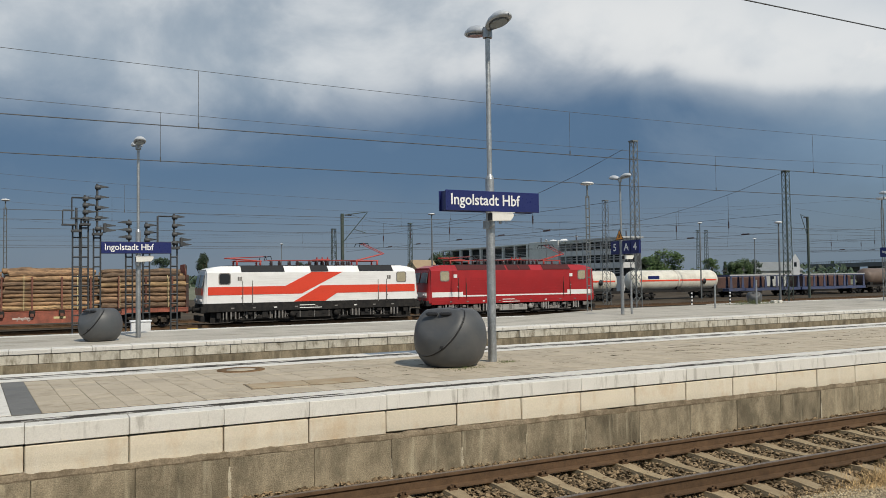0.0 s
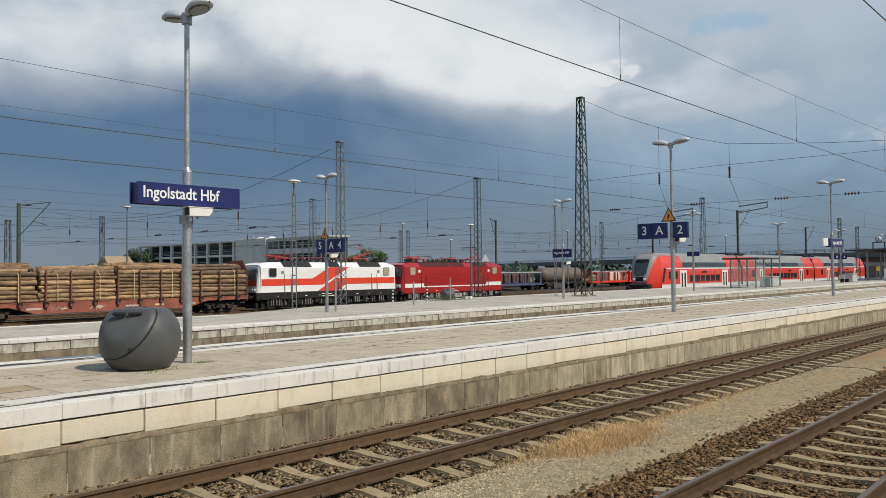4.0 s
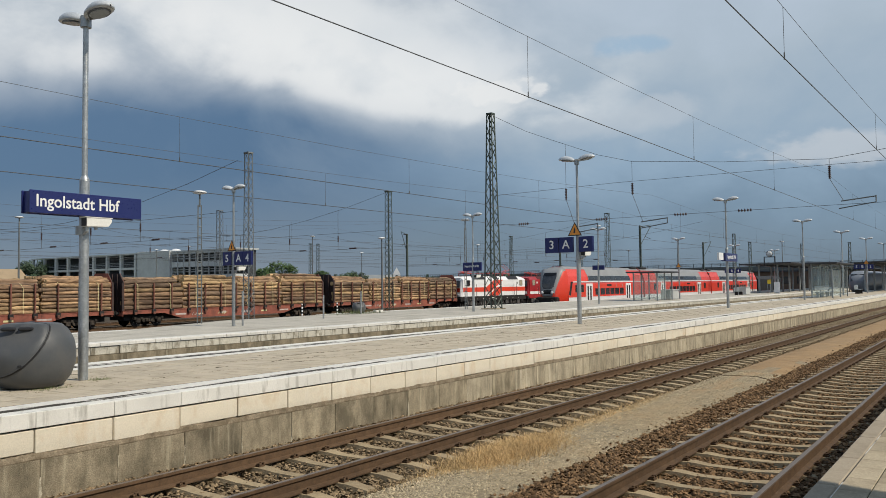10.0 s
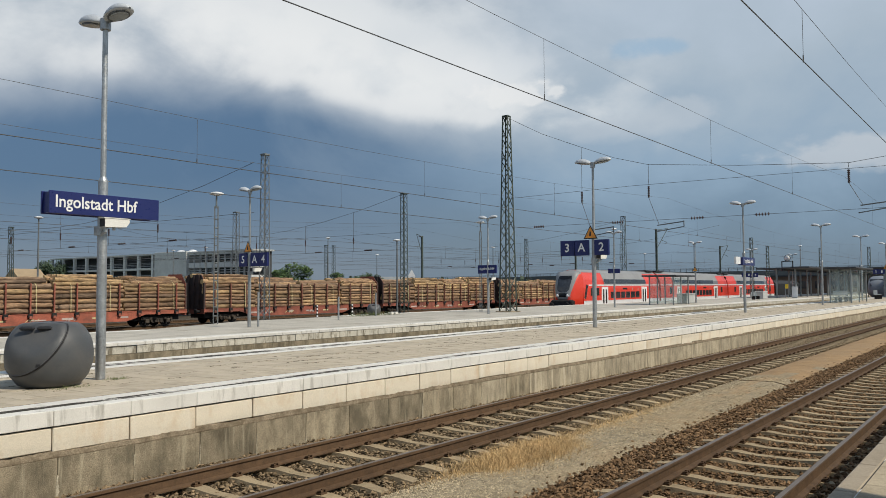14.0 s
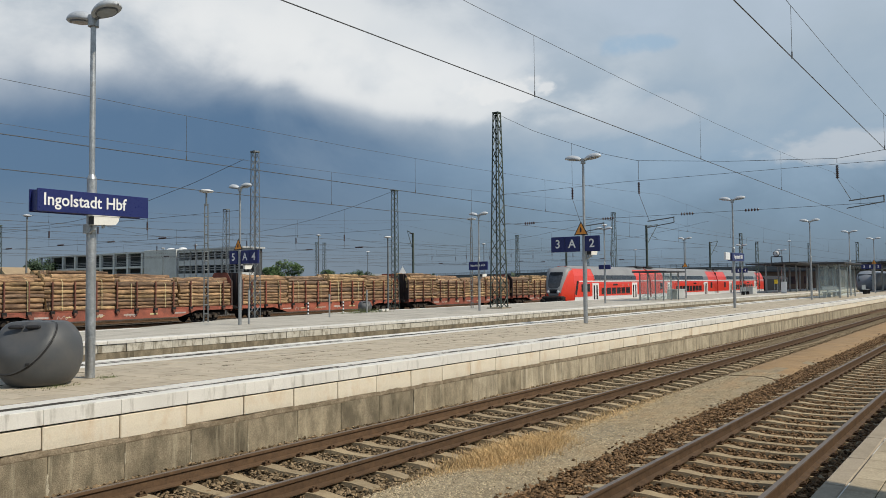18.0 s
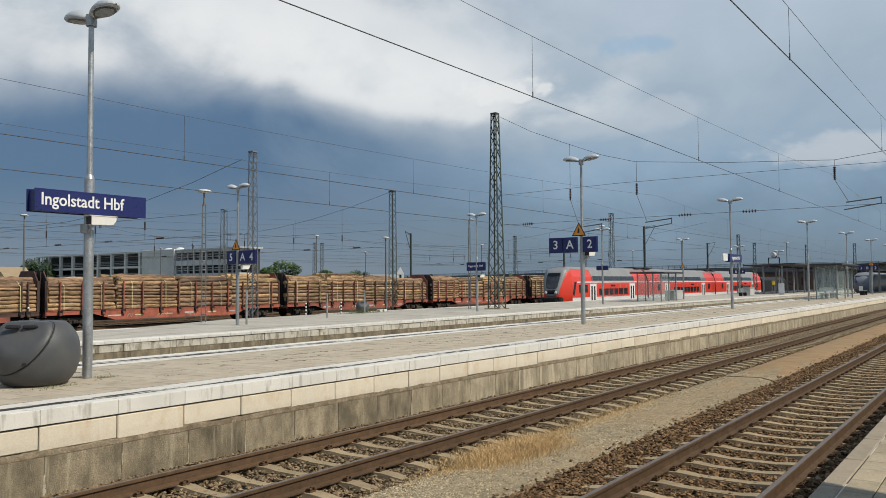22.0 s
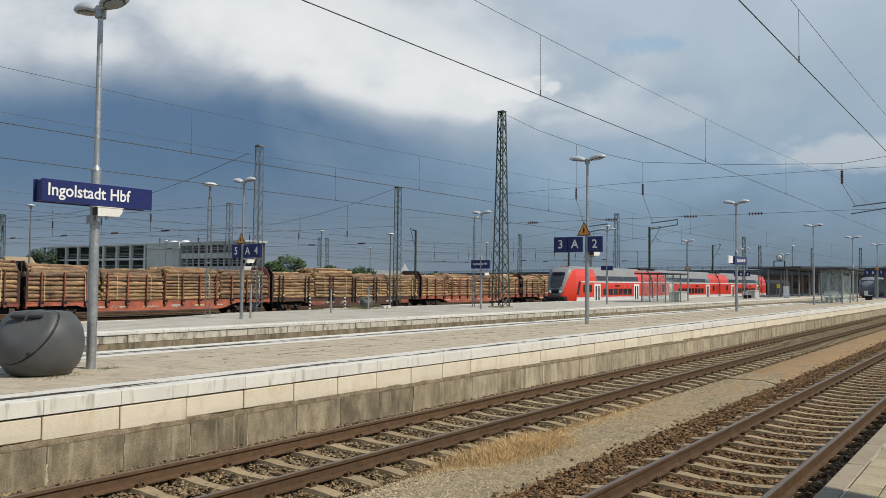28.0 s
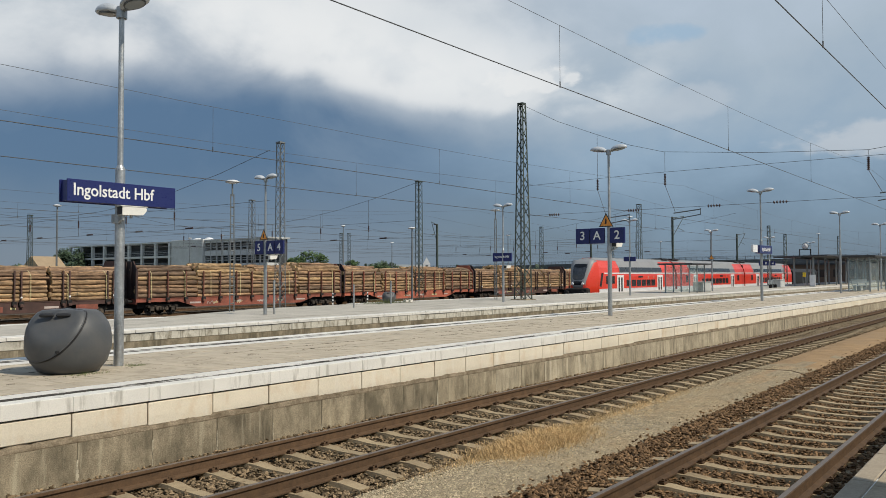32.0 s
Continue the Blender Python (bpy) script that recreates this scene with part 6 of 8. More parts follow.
            g.add(v, f, mt, nm == "surround")
            part(nm, g, t)
        for y in (-0.56, 0.56):
            part("headlight", Geo().lathe([(0.13, -0.06), (0.16, 0.0), (0.14, 0.05)], "lamp_white", 10, (4.4, y, 1.98), "x"), t)
        g = Geo().box(4.12, 4.9, -1.2, 1.2, 0.55, 1.56, "underframe", 0.12).box(4.4, 5.6, -1.3, 1.3, 0.15, 0.9, "underframe", 0.1)
        buffers(g, 4.15, -1, 1.12)
        part("snowplough", g, t, "black front apron")
        g = Geo()
        for sy in (-1, 1):
            y0, y1 = sorted((sy * (W + 0.002), sy * (W + 0.012)))
            g.prism([(6.5, 1.75), (6.9, 1.6), (7.4, 3.0), (7.0, 3.1)][:: -sy], "y", y0, y1, "window_dark")
        part("cab_window", g, t)
    return t


c1 = dosto_car("control_coach", "red double-deck control coach with a sloping grey-rimmed cab", True)
c1.matrix_basis = pose(61.0, 29.5, YRAIL)
c2 = dosto_car("double_deck_coach", "red double-deck coach with a grey upper deck and white doors", False)
c2.matrix_basis = pose(88.2, 29.5, YRAIL)
copy_thing(c2, pose(115.3, 29.5, YRAIL))
# locomotive behind the coaches, canopy shade put into its near-black body colour
t_ = thing("locomotive", "locomotive coupled behind the coaches, coloured near black for canopy shade", "locomotive", pose(142.8, 29.5, YRAIL))
part("body", Geo().prism([(-1.45, 1.0), (1.45, 1.0), (1.45, 3.2), (1.0, 3.8), (-1.0, 3.8), (-1.45, 3.2)], "x", 0, 18, "loco_roof"), t_)
part("underframe", Geo().box(0.2, 17.8, -1.3, 1.3, 0.3, 1.0, "underframe", 0.05), t_)

# slate-coloured unit on the track beyond the middle platform
t_ = thing("railcar", "slate grey train with a dark windscreen at the next track", "railcar", pose(118.0, 8.6, -1.05))
g_ = Geo()
stt = [(0.0, 0.9, 1.0, 2.3), (0.5, 1.25, 0.8, 2.95), (1.3, 1.38, 0.7, 3.45), (2.4, 1.42, 0.7, 3.75), (60.0, 1.42, 0.7, 3.75)]
v_, f_, n_ = [], [], 12
for x_, w_, lo_, hi_ in stt:
    for i_ in range(n_):
        a_ = 2 * math.pi * i_ / n_
        c_, s_ = math.cos(a_), math.sin(a_)
        v_.append((x_, w_ * math.copysign(abs(c_) ** 0.55, c_), (lo_ + hi_) / 2 + (hi_ - lo_) / 2 * math.copysign(abs(s_) ** 0.55, s_)))
for k_ in range(len(stt) - 1):
    for i_ in range(n_):
        j_ = (i_ + 1) % n_
        f_.append((k_ * n_ + j_, k_ * n_ + i_, k_ * n_ + n_ + i_, k_ * n_ + n_ + j_))
f_.append(tuple(range(n_)))
part("body", g_.add(v_, f_, "train_slate", True), t_)
part("windscreen", Geo().add([(0.05, -0.95, 2.3), (0.05, 0.95, 2.3), (0.95, 1.05, 3.25), (0.95, -1.05, 3.25), (0.3, -0.95, 2.2), (0.3, 0.95, 2.2), (1.2, 1.05, 3.15), (1.2, -1.05, 3.15)],
                             [(3, 2, 1, 0), (0, 1, 5, 4), (1, 2, 6, 5), (2, 3, 7, 6), (3, 0, 4, 7)], "window_dark"), t_)
part("underframe", Geo().box(0.8, 58, -1.2, 1.2, 0.1, 0.75, "underframe", 0.05), t_)


# ---- standing freight train behind ----
BACK_Y, BACK_Z = 69.8, -1.7


def tank_wagon(x, ln, mat, label, band):
    t = thing("tank_wagon", label, "tank wagon", pose(x, BACK_Y, BACK_Z), group="standing tank wagons")
    r = 1.32
    prof = [(0.05, 0.0), (0.7, 0.12), (1.15, 0.38), (r, 0.8), (r, 1.1), (r, ln / 2 - 0.3), (r, ln / 2 - 0.06), (r + 0.05, ln / 2 - 0.05), (r + 0.05, ln / 2 + 0.05), (r, ln / 2 + 0.06), (r, ln / 2 + 0.3), (r, ln - 1.1), (r, ln - 0.8), (1.15, ln - 0.38), (0.7, ln - 0.12), (0.05, ln)]
    part("tank", Geo().lathe(prof, mat, 24, (0, 0, 2.4), "x"), t)
    if band:
        g = Geo()
        g.box(0.8, ln - 0.8, -r - 0.012, -r + 0.1, 2.32, 2.5, "loco_orange")
        part("band", g, t, "orange stripe along the tank")
        part("mark", Geo().box(2.2, 4.0, -r - 0.02, -r + 0.05, 2.62, 3.0, "sign_blue"), t, "dark lettering block")
        part("round_mark", Geo().lathe([(0.35, -0.02), (0.35, 0.02)], "black", 14, (ln - 3.0, -r - 0.01, 2.25), "y"), t)
    g = Geo().box(-0.4, ln + 0.4, -1.25, 1.25, 0.9, 1.2, "underframe", 0.02)
    part("frame", g, t)
    for x_ in (2.2, ln - 2.2):
        add_bogie(t, x_, "underframe", 1.8, 0.46)
    g = Geo()
    for k in (0.8, ln - 0.8, ln / 2):
        g.box(k - 0.3, k + 0.3, -1.2, 1.2, 1.2, 1.6, "underframe")
    part("saddle", g, t)


tank_wagon(43.9, 14.2, "tank_white", "off-white gas tank wagon with an orange stripe", True)
tank_wagon(60.4, 14.7, "tank_white", "off-white gas tank wagon with an orange stripe", True)
tank_wagon(105.7, 12.8, "tank_brown", "dark brown tank wagon", False)


def carrier(x, ln, mat="carrier_blue", colour="blue"):
    t = thing("car_carrier_wagon", "empty " + colour + " two-deck car carrier wagon", "freight wagon", pose(x, BACK_Y, BACK_Z), group="standing car carrier wagons")
    part("lower_deck", Geo().box(0, ln, -1.4, 1.4, 0.8, 1.15, mat), t)
    part("upper_deck", Geo().box(0.2, ln - 0.2, -1.4, 1.4, 2.75, 3.0, mat), t)
    for k in range(7):
        xx = 0.4 + k * (ln - 0.8) / 6
        for y in (-1.38, 1.38):
            part("post", Geo().prism([(xx - 0.25, 1.15), (xx + 0.25, 1.15), (xx + 0.12, 2.75), (xx - 0.12, 2.75)], "y", y - 0.04, y + 0.04, mat), t)
    part("deck_edge", Geo().box(0.15, ln - 0.15, -1.43, -1.4, 2.86, 3.03, "grey_paint"), t, "pale grey deck edge")
    for x_ in (1.8, ln - 1.8):
        add_bogie(t, x_, "underframe", 1.6, 0.40)


carrier(76.5, 14.0)
carrier(90.8, 14.0)
carrier(120.1, 14.0, "dosto_red", "bright red")
carrier(134.7, 14.0, "dosto_red", "bright red")
for k_, (x_, m_, l_) in enumerate(((79.0, "wagon_brown", "dark brown"), (98.5, "wagon_brown", "dark brown"), (137.4, "tank_white", "pale"), (149.8, "dosto_red", "bright red"))):
    t_ = thing("box_wagon", l_ + " goods wagon on a track behind", "freight wagon", pose(x_, 75.6, -1.7), group="far goods wagons")
    part("body", Geo().prism([(-1.4, 1.1), (1.4, 1.1), (1.4, 2.55), (0.9, 2.8), (-0.9, 2.8), (-1.4, 2.55)], "x", 0, 4.2 if m_ == "tank_white" else 11, m_), t_)
    part("underframe", Geo().box(0.3, 4.0 if m_ == "tank_white" else 10.7, -1.2, 1.2, 0.3, 1.1, "underframe"), t_)


# ---- lattice masts, lamps, wires ----
def lattice(name, x, y, z0, h, w0, w1, mat, label, group="lattice masts", step=None):
    """A four-legged riveted lattice mast: legs, diagonals, foot and cap."""
    t = thing(name, label, "mast", pose(x, y, z0), group=group)
    leg_w = 0.045 if w0 < 0.8 else 0.075
    for sx in (-1, 1):
        for sy in (-1, 1):
            part("leg", Geo().bar((sx * w0 / 2, sy * w0 / 2, 0), (sx * w1 / 2, sy * w1 / 2, h), leg_w, mat), t)
    g = Geo()
    n = max(6, int(h / (step or (w0 * 1.15))))
    for k in range(n):
        a, b = k / n, (k + 1) / n
        wa, wb = (w0 + (w1 - w0) * a) / 2, (w0 + (w1 - w0) * b) / 2
        for s in (-1, 1):
            if k % 2 == 0:
                g.bar((-wa, s * wa, a * h), (wb, s * wb, b * h), leg_w * 0.62, mat)
                g.bar((s * wa, -wa, a * h), (s * wb, wb, b * h), leg_w * 0.62, mat)
            else:
                g.bar((wa, s * wa, a * h), (-wb, s * wb, b * h), leg_w * 0.62, mat)
                g.bar((s * wa, wa, a * h), (s * wb, -wb, b * h), leg_w * 0.62, mat)
    part("bracing", g, t, "zigzag bracing")
    part("cap", Geo().box(-w1 / 2 - 0.04, w1 / 2 + 0.04, -w1 / 2 - 0.04, w1 / 2 + 0.04, h - 0.05, h + 0.03, mat), t)
    part("foot", Geo().box(-w0 / 2 - 0.2, w0 / 2 + 0.2, -w0 / 2 - 0.2, w0 / 2 + 0.2, -0.3, 0.06, "old_wall", 0.03), t)
    return t


def by_angle(az, r):
    return -5.8 + r * math.cos(radians(az)), -8.33 + r * math.sin(radians(az))


def mast_at(az, el, r, w0, w1, mat="mast_green", z0=YARD, label="dark lattice catenary mast in the yard", step=None):
    x, y = by_angle(az, r)
    return lattice("catenary_mast", x, y, z0, 1.43 + r * math.tan(radians(el)) - z0, w0, w1, mat, label, step=step), x, y


def pole_lamp(az, el, r, label="yard lamp with a flat white head on a tall grey pole", z0=YARD, lat=False):
    x, y = by_angle(az, r)
    h = 1.43 + r * math.tan(radians(el)) - z0
    t = thing("yard_lamp", label, "lamp post", pose(x, y, z0), group="yard lamps")
    if lat:
        g = Geo()
        for sx in (-1, 1):
            g.bar((sx * 0.13, 0, 0), (sx * 0.09, 0, h - 0.6), 0.05, "mast_grey")
        n = int(h / 0.45)
        for k in range(n):
            z = 0.2 + k * (h - 1.0) / n
            g.bar((-0.12, 0, z), (0.12, 0, z), 0.04, "mast_grey")
        part("pole", g, t, "ladder-like lattice pole")
        part("top_pole", Geo().tube((0, 0, h - 0.7), (0, 0, h - 0.1), 0.04, "mast_grey"), t)
    else:
        part("pole", Geo().tube((0, 0, 0), (0, 0, h - 0.1), 0.1, "mast_grey", 0.05, 8), t)
    part("lamp_head", Geo().lathe([(0.10, -0.10), (0.31, -0.05), (0.34, 0.0), (0.22, 0.06), (0.03, 0.09)], "lamp_white", 14, (0, 0, h)), t, "flat white lamp head")
    return t


lattice("catenary_mast", 39.4, 19.75, P45, 13.2, 0.84, 0.36, "mast_green", "tall dark green lattice mast on the far platform", step=0.75)
mast_at(49.25, 9.40, 45.0, 0.44, 0.3, "mast_grey", step=0.4, label="grey lattice mast behind the far platform")
mast_at(39.35, 6.76, 60.0, 0.46, 0.34, step=0.42)
for az_, el_, r_, w_, m_ in ((51.2, 5.32, 82, 0.6, "mast_grey"), (70.7, 3.6, 78, 0.5, "mast_green"), (65.2, 3.95, 92, 0.5, "mast_green"), (44.4, 3.0, 118, 0.45, "mast_green"), (44.95, 3.02, 118, 0.4, "mast_green"),
                             (30.5, 3.42, 112, 0.5, "mast_green"), (23.65, 4.9, 100, 0.6, "mast_green"), (25.5, 2.9, 130, 0.4, "mast_green"), (15.2, 3.2, 125, 0.5, "mast_green"), (14.2, 2.6, 140, 0.5, "mast_green"),
                             (11.0, 2.4, 150, 0.5, "mast_green"), (8.2, 2.4, 150, 0.5, "mast_green")):
    mast_at(az_, el_, r_, w_, w_ * 0.7, m_, step=w_ if r_ < 100 else None)
LATTICE_LAMP = "yard lamp with a flat white head on a ladder-like lattice pole"
for az_, el_, r_ in ((52.55, 6.58, 38.6), (33.8, 4.68, 54), (91.8, 5.3, 70)):
    pole_lamp(az_, el_, r_, lat=True, label=LATTICE_LAMP)
for az_, el_, r_ in ((63.65, 4.62, 70), (39.85, 3.4, 68), (44.8, 3.55, 105), (41.3, 2.35, 130), (53.24, 2.82, 120), (55.36, 2.6, 140), (74.33, 2.54, 140), (32.9, 2.84, 120), (24.3, 4.05, 90),
                     (18.9, 2.88, 130), (22.2, 2.26, 150), (12.2, 2.6, 140)):
    pole_lamp(az_, el_, r_)


def arm_mast(az, el, r, side, label="slim catenary mast with a cantilever arm"):
    x, y = by_angle(az, r)
    h = 1.43 + r * math.tan(radians(el)) - YARD
    t = thing("catenary_mast", label, "mast", pose(x, y, YARD), group="cantilever masts")
    part("pole", Geo().box(-0.12, 0.12, -0.12, 0.12, 0, h, "mast_green", 0.02), t)
    g = Geo().tube((0, 0, h - 0.15), (side * 2.1, -0.7, h + 0.15), 0.04, "mast_green", seg=6)
    g.tube((0, 0, h - 2.6), (side * 2.1, -0.7, h + 0.1), 0.04, "mast_green", seg=6)
    g.tube((side * 0.9, -0.3, h - 1.35), (side * 1.9, -0.7, h - 1.7), 0.03, "mast_green", seg=6)
    part("cantilever", g, t)
    g = Geo()
    for k in range(5):
        g.lathe([(0.03, 0), (0.1, 0.05), (0.03, 0.1)], "insulator", 8, (side * (0.3 + k * 0.12), -0.1, h - 0.18))
    part("insulator", g, t)
    return x, y, h


arm_mast(70.1, 4.7, 70.0, 1)
arm_mast(38.03, 3.7, 110.0, -1)
arm_mast(21.4, 3.98, 105.0, 1)
arm_mast(27.0, 3.0, 120.0, -1)
arm_mast(17.2, 2.7, 140.0, 1)

WIRE_R = 0.010


def wire(g, pts, r=WIRE_R):
    for a, b in zip(pts, pts[1:]):
        g.tube(a, b, r, "wire", seg=5, caps=False)


def catenary(y, zc, label, spans, dz_top=1.9, dz_mid=1.15, r=0.016, first=-2.9, drop=9.45, n=10):
    """Contact wire, sagging carrier and droppers over one track."""
    t = thing("overhead_line", label, "overhead line", kind="structure")
    g = Geo()
    for a, b in spans:
        wire(g, [(a, y, zc), (b, y, zc)], r)
    part("contact_wire", g, t)
    g = Geo()
    gd = Geo()
    for a, b in spans:
        pts = []
        for k in range(n + 1):
            q = k / n
            pts.append((a + (b - a) * q, y, zc + dz_mid + (dz_top - dz_mid) * (2 * q - 1) ** 2))
        wire(g, pts, r * 0.5)
        k0 = math.ceil((a + 2 - first) / drop)
        for k in range(k0, k0 + int((b - a - 3) / drop)):
            q = (first + k * drop - a) / (b - a)
            if not 0.02 < q < 0.98:
                continue
            z = zc + dz_mid + (dz_top - dz_mid) * (2 * q - 1) ** 2
            wire(gd, [(a + (b - a) * q, y, zc), (a + (b - a) * q, y, z)], r * 0.45)
            gd.tube((a + (b - a) * q, y, zc - 0.02), (a + (b - a) * q, y, zc + 0.10), r * 1.3, "wire", seg=5)
    part("carrier_wire", g, t)
    part("dropper", gd, t)["kind"] = "stuff"
    return t


HX = 39.4
catenary(-0.79, 5.1, "overhead line above the near track", [(-94, -27.4), (-27.4, HX), (HX, 106), (106, 172), (172, 230)], 1.95, 1.2, 0.0095, 7.75, 10.15)
catenary(-5.39, 5.2, "overhead line above the track by the near platform", [(-94, -27.4), (-27.4, HX), (HX, 106), (106, 172), (172, 230)], 1.75, 0.88, 0.0095, 8.4, 11.7)
catenary(8.6, 4.62, "overhead line above the track behind the middle platform", [(-94, -27.4), (-27.4, HX), (HX, 106), (106, 172), (172, 230)], 1.95, 1.13, 0.011, -2.9, 9.45)
catenary(12.95, 4.52, "overhead line above the track before the far platform", [(-94, -27.4), (-27.4, HX), (HX, 106), (106, 172), (172, 230)], 1.95, 1.18, 0.012, -3.07, 9.7)
for y_, z_ in ((24.0, 4.1), (29.5, 4.15), (35.0, 4.1), (46.7, 4.05)):
    catenary(y_, z_, "overhead line above a yard track", [(-75, -16), (-16, 40), (40, 98), (98, 160), (160, 230)], 1.9, 0.7, 0.010, drop=14)
for y_, z_ in ((54.0, 4.1), (60.0, 4.3), (66.0, 4.4)):
    catenary(y_, z_, "overhead line above a far yard track", [(-40, 25), (25, 90), (90, 160), (160, 230)], 1.8, 0.7, 0.010, drop=20)

# cross span from the tall mast over all the tracks
t_ = thing("cross_span", "cross-span wires with insulators hung between tall masts", "overhead line", kind="structure")
g_ = Geo()
span_ = [(19.7, 12.85), (17.0, 11.4), (14.6, 10.39), (12.0, 9.33), (9.86, 8.71), (4.5, 8.14), (-1.0, 7.75), (-5.4, 8.2), (-12.0, 9.8), (-18.0, 11.8)]
wire(g_, [(HX, y, z) for y, z in span_], 0.013)
part("upper_span", g_, t_)
g_ = Geo()
wire(g_, [(HX, 19.5, 7.35), (HX, 10.8, 7.5), (HX, -1.0, 7.45), (HX, -18.0, 7.3)], 0.011)
part("lower_span", g_, t_)
g_ = Geo()
wire(g_, [(HX, 19.5, 5.35), (HX, -18, 5.3)], 0.011)
part("steady_span", g_, t_)
for y_, z_, lo_ in ((9.8, 8.7, 4.62), (-1.0, 7.75, 5.1), (-5.6, 8.2, 5.2), (14.2, 10.2, 4.52)):
    g_ = Geo()
    wire(g_, [(HX, y_, z_), (HX, y_, 7.5)], 0.012)
    for k_ in range(7):
        g_.lathe([(0.03, 0), (0.085, 0.05), (0.03, 0.1)], "insulator", 8, (HX, y_, 6.7 + k_ * 0.1))
    wire(g_, [(HX, y_, 6.7), (HX, y_ - 0.6, lo_ + 0.45)], 0.014)
    g_.tube((HX, y_ - 0.5, lo_ + 0.4), (HX, y_ - 2.1, lo_ + 0.55), 0.035, "mast_grey", seg=6)
    g_.tube((HX, y_ - 2.1, lo_ + 0.6), (HX, y_ - 2.1, lo_ + 0.25), 0.03, "mast_grey", seg=6)
    g_.tube((HX, y_ - 2.1, lo_ + 0.25), (HX, y_ - 0.4, lo_ + 0.02), 0.03, "mast_grey", seg=6)
    part("registration_arm", g_, t_, "hanging insulator and steady arm")
g_ = Geo()
for y_ in (6.6, 11.5, 17.0, 3.0):
    for k_ in range(5):
        g_.lathe([(0.03, -0.05), (0.1, 0.0), (0.03, 0.05)], "insulator", 8, (HX, y_ + k_ * 0.16, 5.33), "y")
part("span_insulators", g_, t_)
lattice("catenary_mast", HX, -18.2, -1.0, 13.6, 0.95, 0.42, "mast_green", "tall lattice mast beyond the near platform", step=0.8)
# yard cross spans from mast to mast
for (x_, ya_, yb_, za_) in ((40.7, 30.0, 72.0, 8.5), (23.0, 26.0, 70.0, 8.4), (92.0, 22.0, 75.0, 8.8), (86.0, 33.0, 80.0, 9.4)):
    t_ = thing("cross_span", "cross-span wires between yard masts", "overhead line", kind="structure")
    g_ = Geo()
    pts_ = []
    for k_ in range(11):
        q_ = k_ / 10
        pts_.append((x_, ya_ + (yb_ - ya_) * q_, za_ - 2.6 * (1 - (2 * q_ - 1) ** 2)))
    wire(g_, pts_, 0.014)
    wire(g_, [(x_, ya_, 5.6), (x_, yb_, 5.6)], 0.012)
    wire(g_, [(x_, ya_, 4.3), (x_, yb_, 4.3)], 0.012)
    part("span_wires", g_, t_)
    g_ = Geo()
    for y_ in (35.0, 40.5, 46.7, 54.0, 60.0):
        if ya_ < y_ < yb_:
            q_ = (y_ - ya_) / (yb_ - ya_)
            wire(g_, [(x_, y_, za_ - 2.6 * (1 - (2 * q_ - 1) ** 2)), (x_, y_, 4.3)], 0.014)
            g_.tube((x_, y_, 4.9), (x_, y_, 5.4), 0.05, "insulator", seg=6)
            g_.tube((x_, y_ - 1.9, 4.35), (x_, y_ - 1.2, 4.35), 0.055, "insulator", seg=6)
    part("insulators", g_, t_)


# ---- signals left of the yard ----
def signal(x, y, h, n, label, cage=0.0, side=1, stack=1.6, repeater=False):
    """A lattice post with a slim lamp stack of hooded lamps; a guard frame of the given reach beside it."""
    t = thing("railway_signal", label, "signal", pose(x, y, YARD), group="colour light signals")
    low = h - stack
    g = Geo()
    for sx in (-0.15, 0.15):
        g.bar((sx, 0.1, 0), (sx, 0.1, low + 0.25), 0.055, "signal_dark")
    for k in range(int(low / 0.45)):
        g.bar((-0.15, 0.1, 0.3 + k * 0.45), (0.15, 0.1, 0.3 + k * 0.45), 0.05, "signal_dark")
    part("post", g, t, "ladder-like lattice post")
    g = Geo().tube((0, 0.05, low), (0, 0.05, h + 0.05), 0.055, "signal_dark", seg=8)
    for k in range(n):
        z = h - 0.12 - k * (stack - 0.35) / max(1, n - 1)
        g.lathe([(0.08, -0.12), (0.11, -0.09), (0.11, 0.10), (0.10, 0.12)], "signal_dark", 10, (0.02 * side, 0, z), "x")
    part("signal_head", g, t, "grey stack of round lamp housings")
    for k in range(n):
        z = h - 0.12 - k * (stack - 0.35) / max(1, n - 1)
        p = part("lamp_hood", Geo().prism([(0.11 * side, z - 0.03), (0.12 * side, z + 0.11), (0.52 * side, z + 0.03), (0.50 * side, z + 0.015)][::side], "y", -0.09, 0.09, "signal_dark"), t, "long pointed grey hood")
        part("lens", Geo().lathe([(0.09, 0), (0.09, 0.03)], "black", 10, (0.12 * side, 0, z), "x"), p)
    part("foot_plate", Geo().box(-0.22, 0.24, -0.2, 0.25, low - 0.08, low + 0.02, "signal_dark", 0.01), t)
    if cage:
        g = Geo()
        for y_ in (-0.12, 0.2):
            g.tube((-0.1, y_, h - 0.08), (-cage, y_, h - 0.08), 0.028, "signal_dark", seg=6)
            g.tube((-cage, y_, h - 0.08), (-cage, y_, low + 0.28), 0.028, "signal_dark", seg=6)
        g.box(-cage - 0.05, 0.0, -0.14, 0.24, low + 0.22, low + 0.28, "signal_dark")
        part("cage", g, t, "guard frame beside the signal")
    if repeater:
        g = Geo().tube((0.1, 0, low - 0.02), (0.32, 0, low + 0.1), 0.03, "signal_dark", seg=6)
        g.box(0.26, 0.40, -0.12, 0.12, low + 0.05, low + 0.5, "signal_dark", 0.03)
        for z in (low + 0.15, low + 0.38):
            g.prism([(0.38, z - 0.07), (0.40, z + 0.09), (0.82, z + 0.02), (0.8, z - 0.01)], "y", -0.08, 0.08, "signal_dark")
        part("repeater", g, t, "small hooded repeater lamp")
    return t


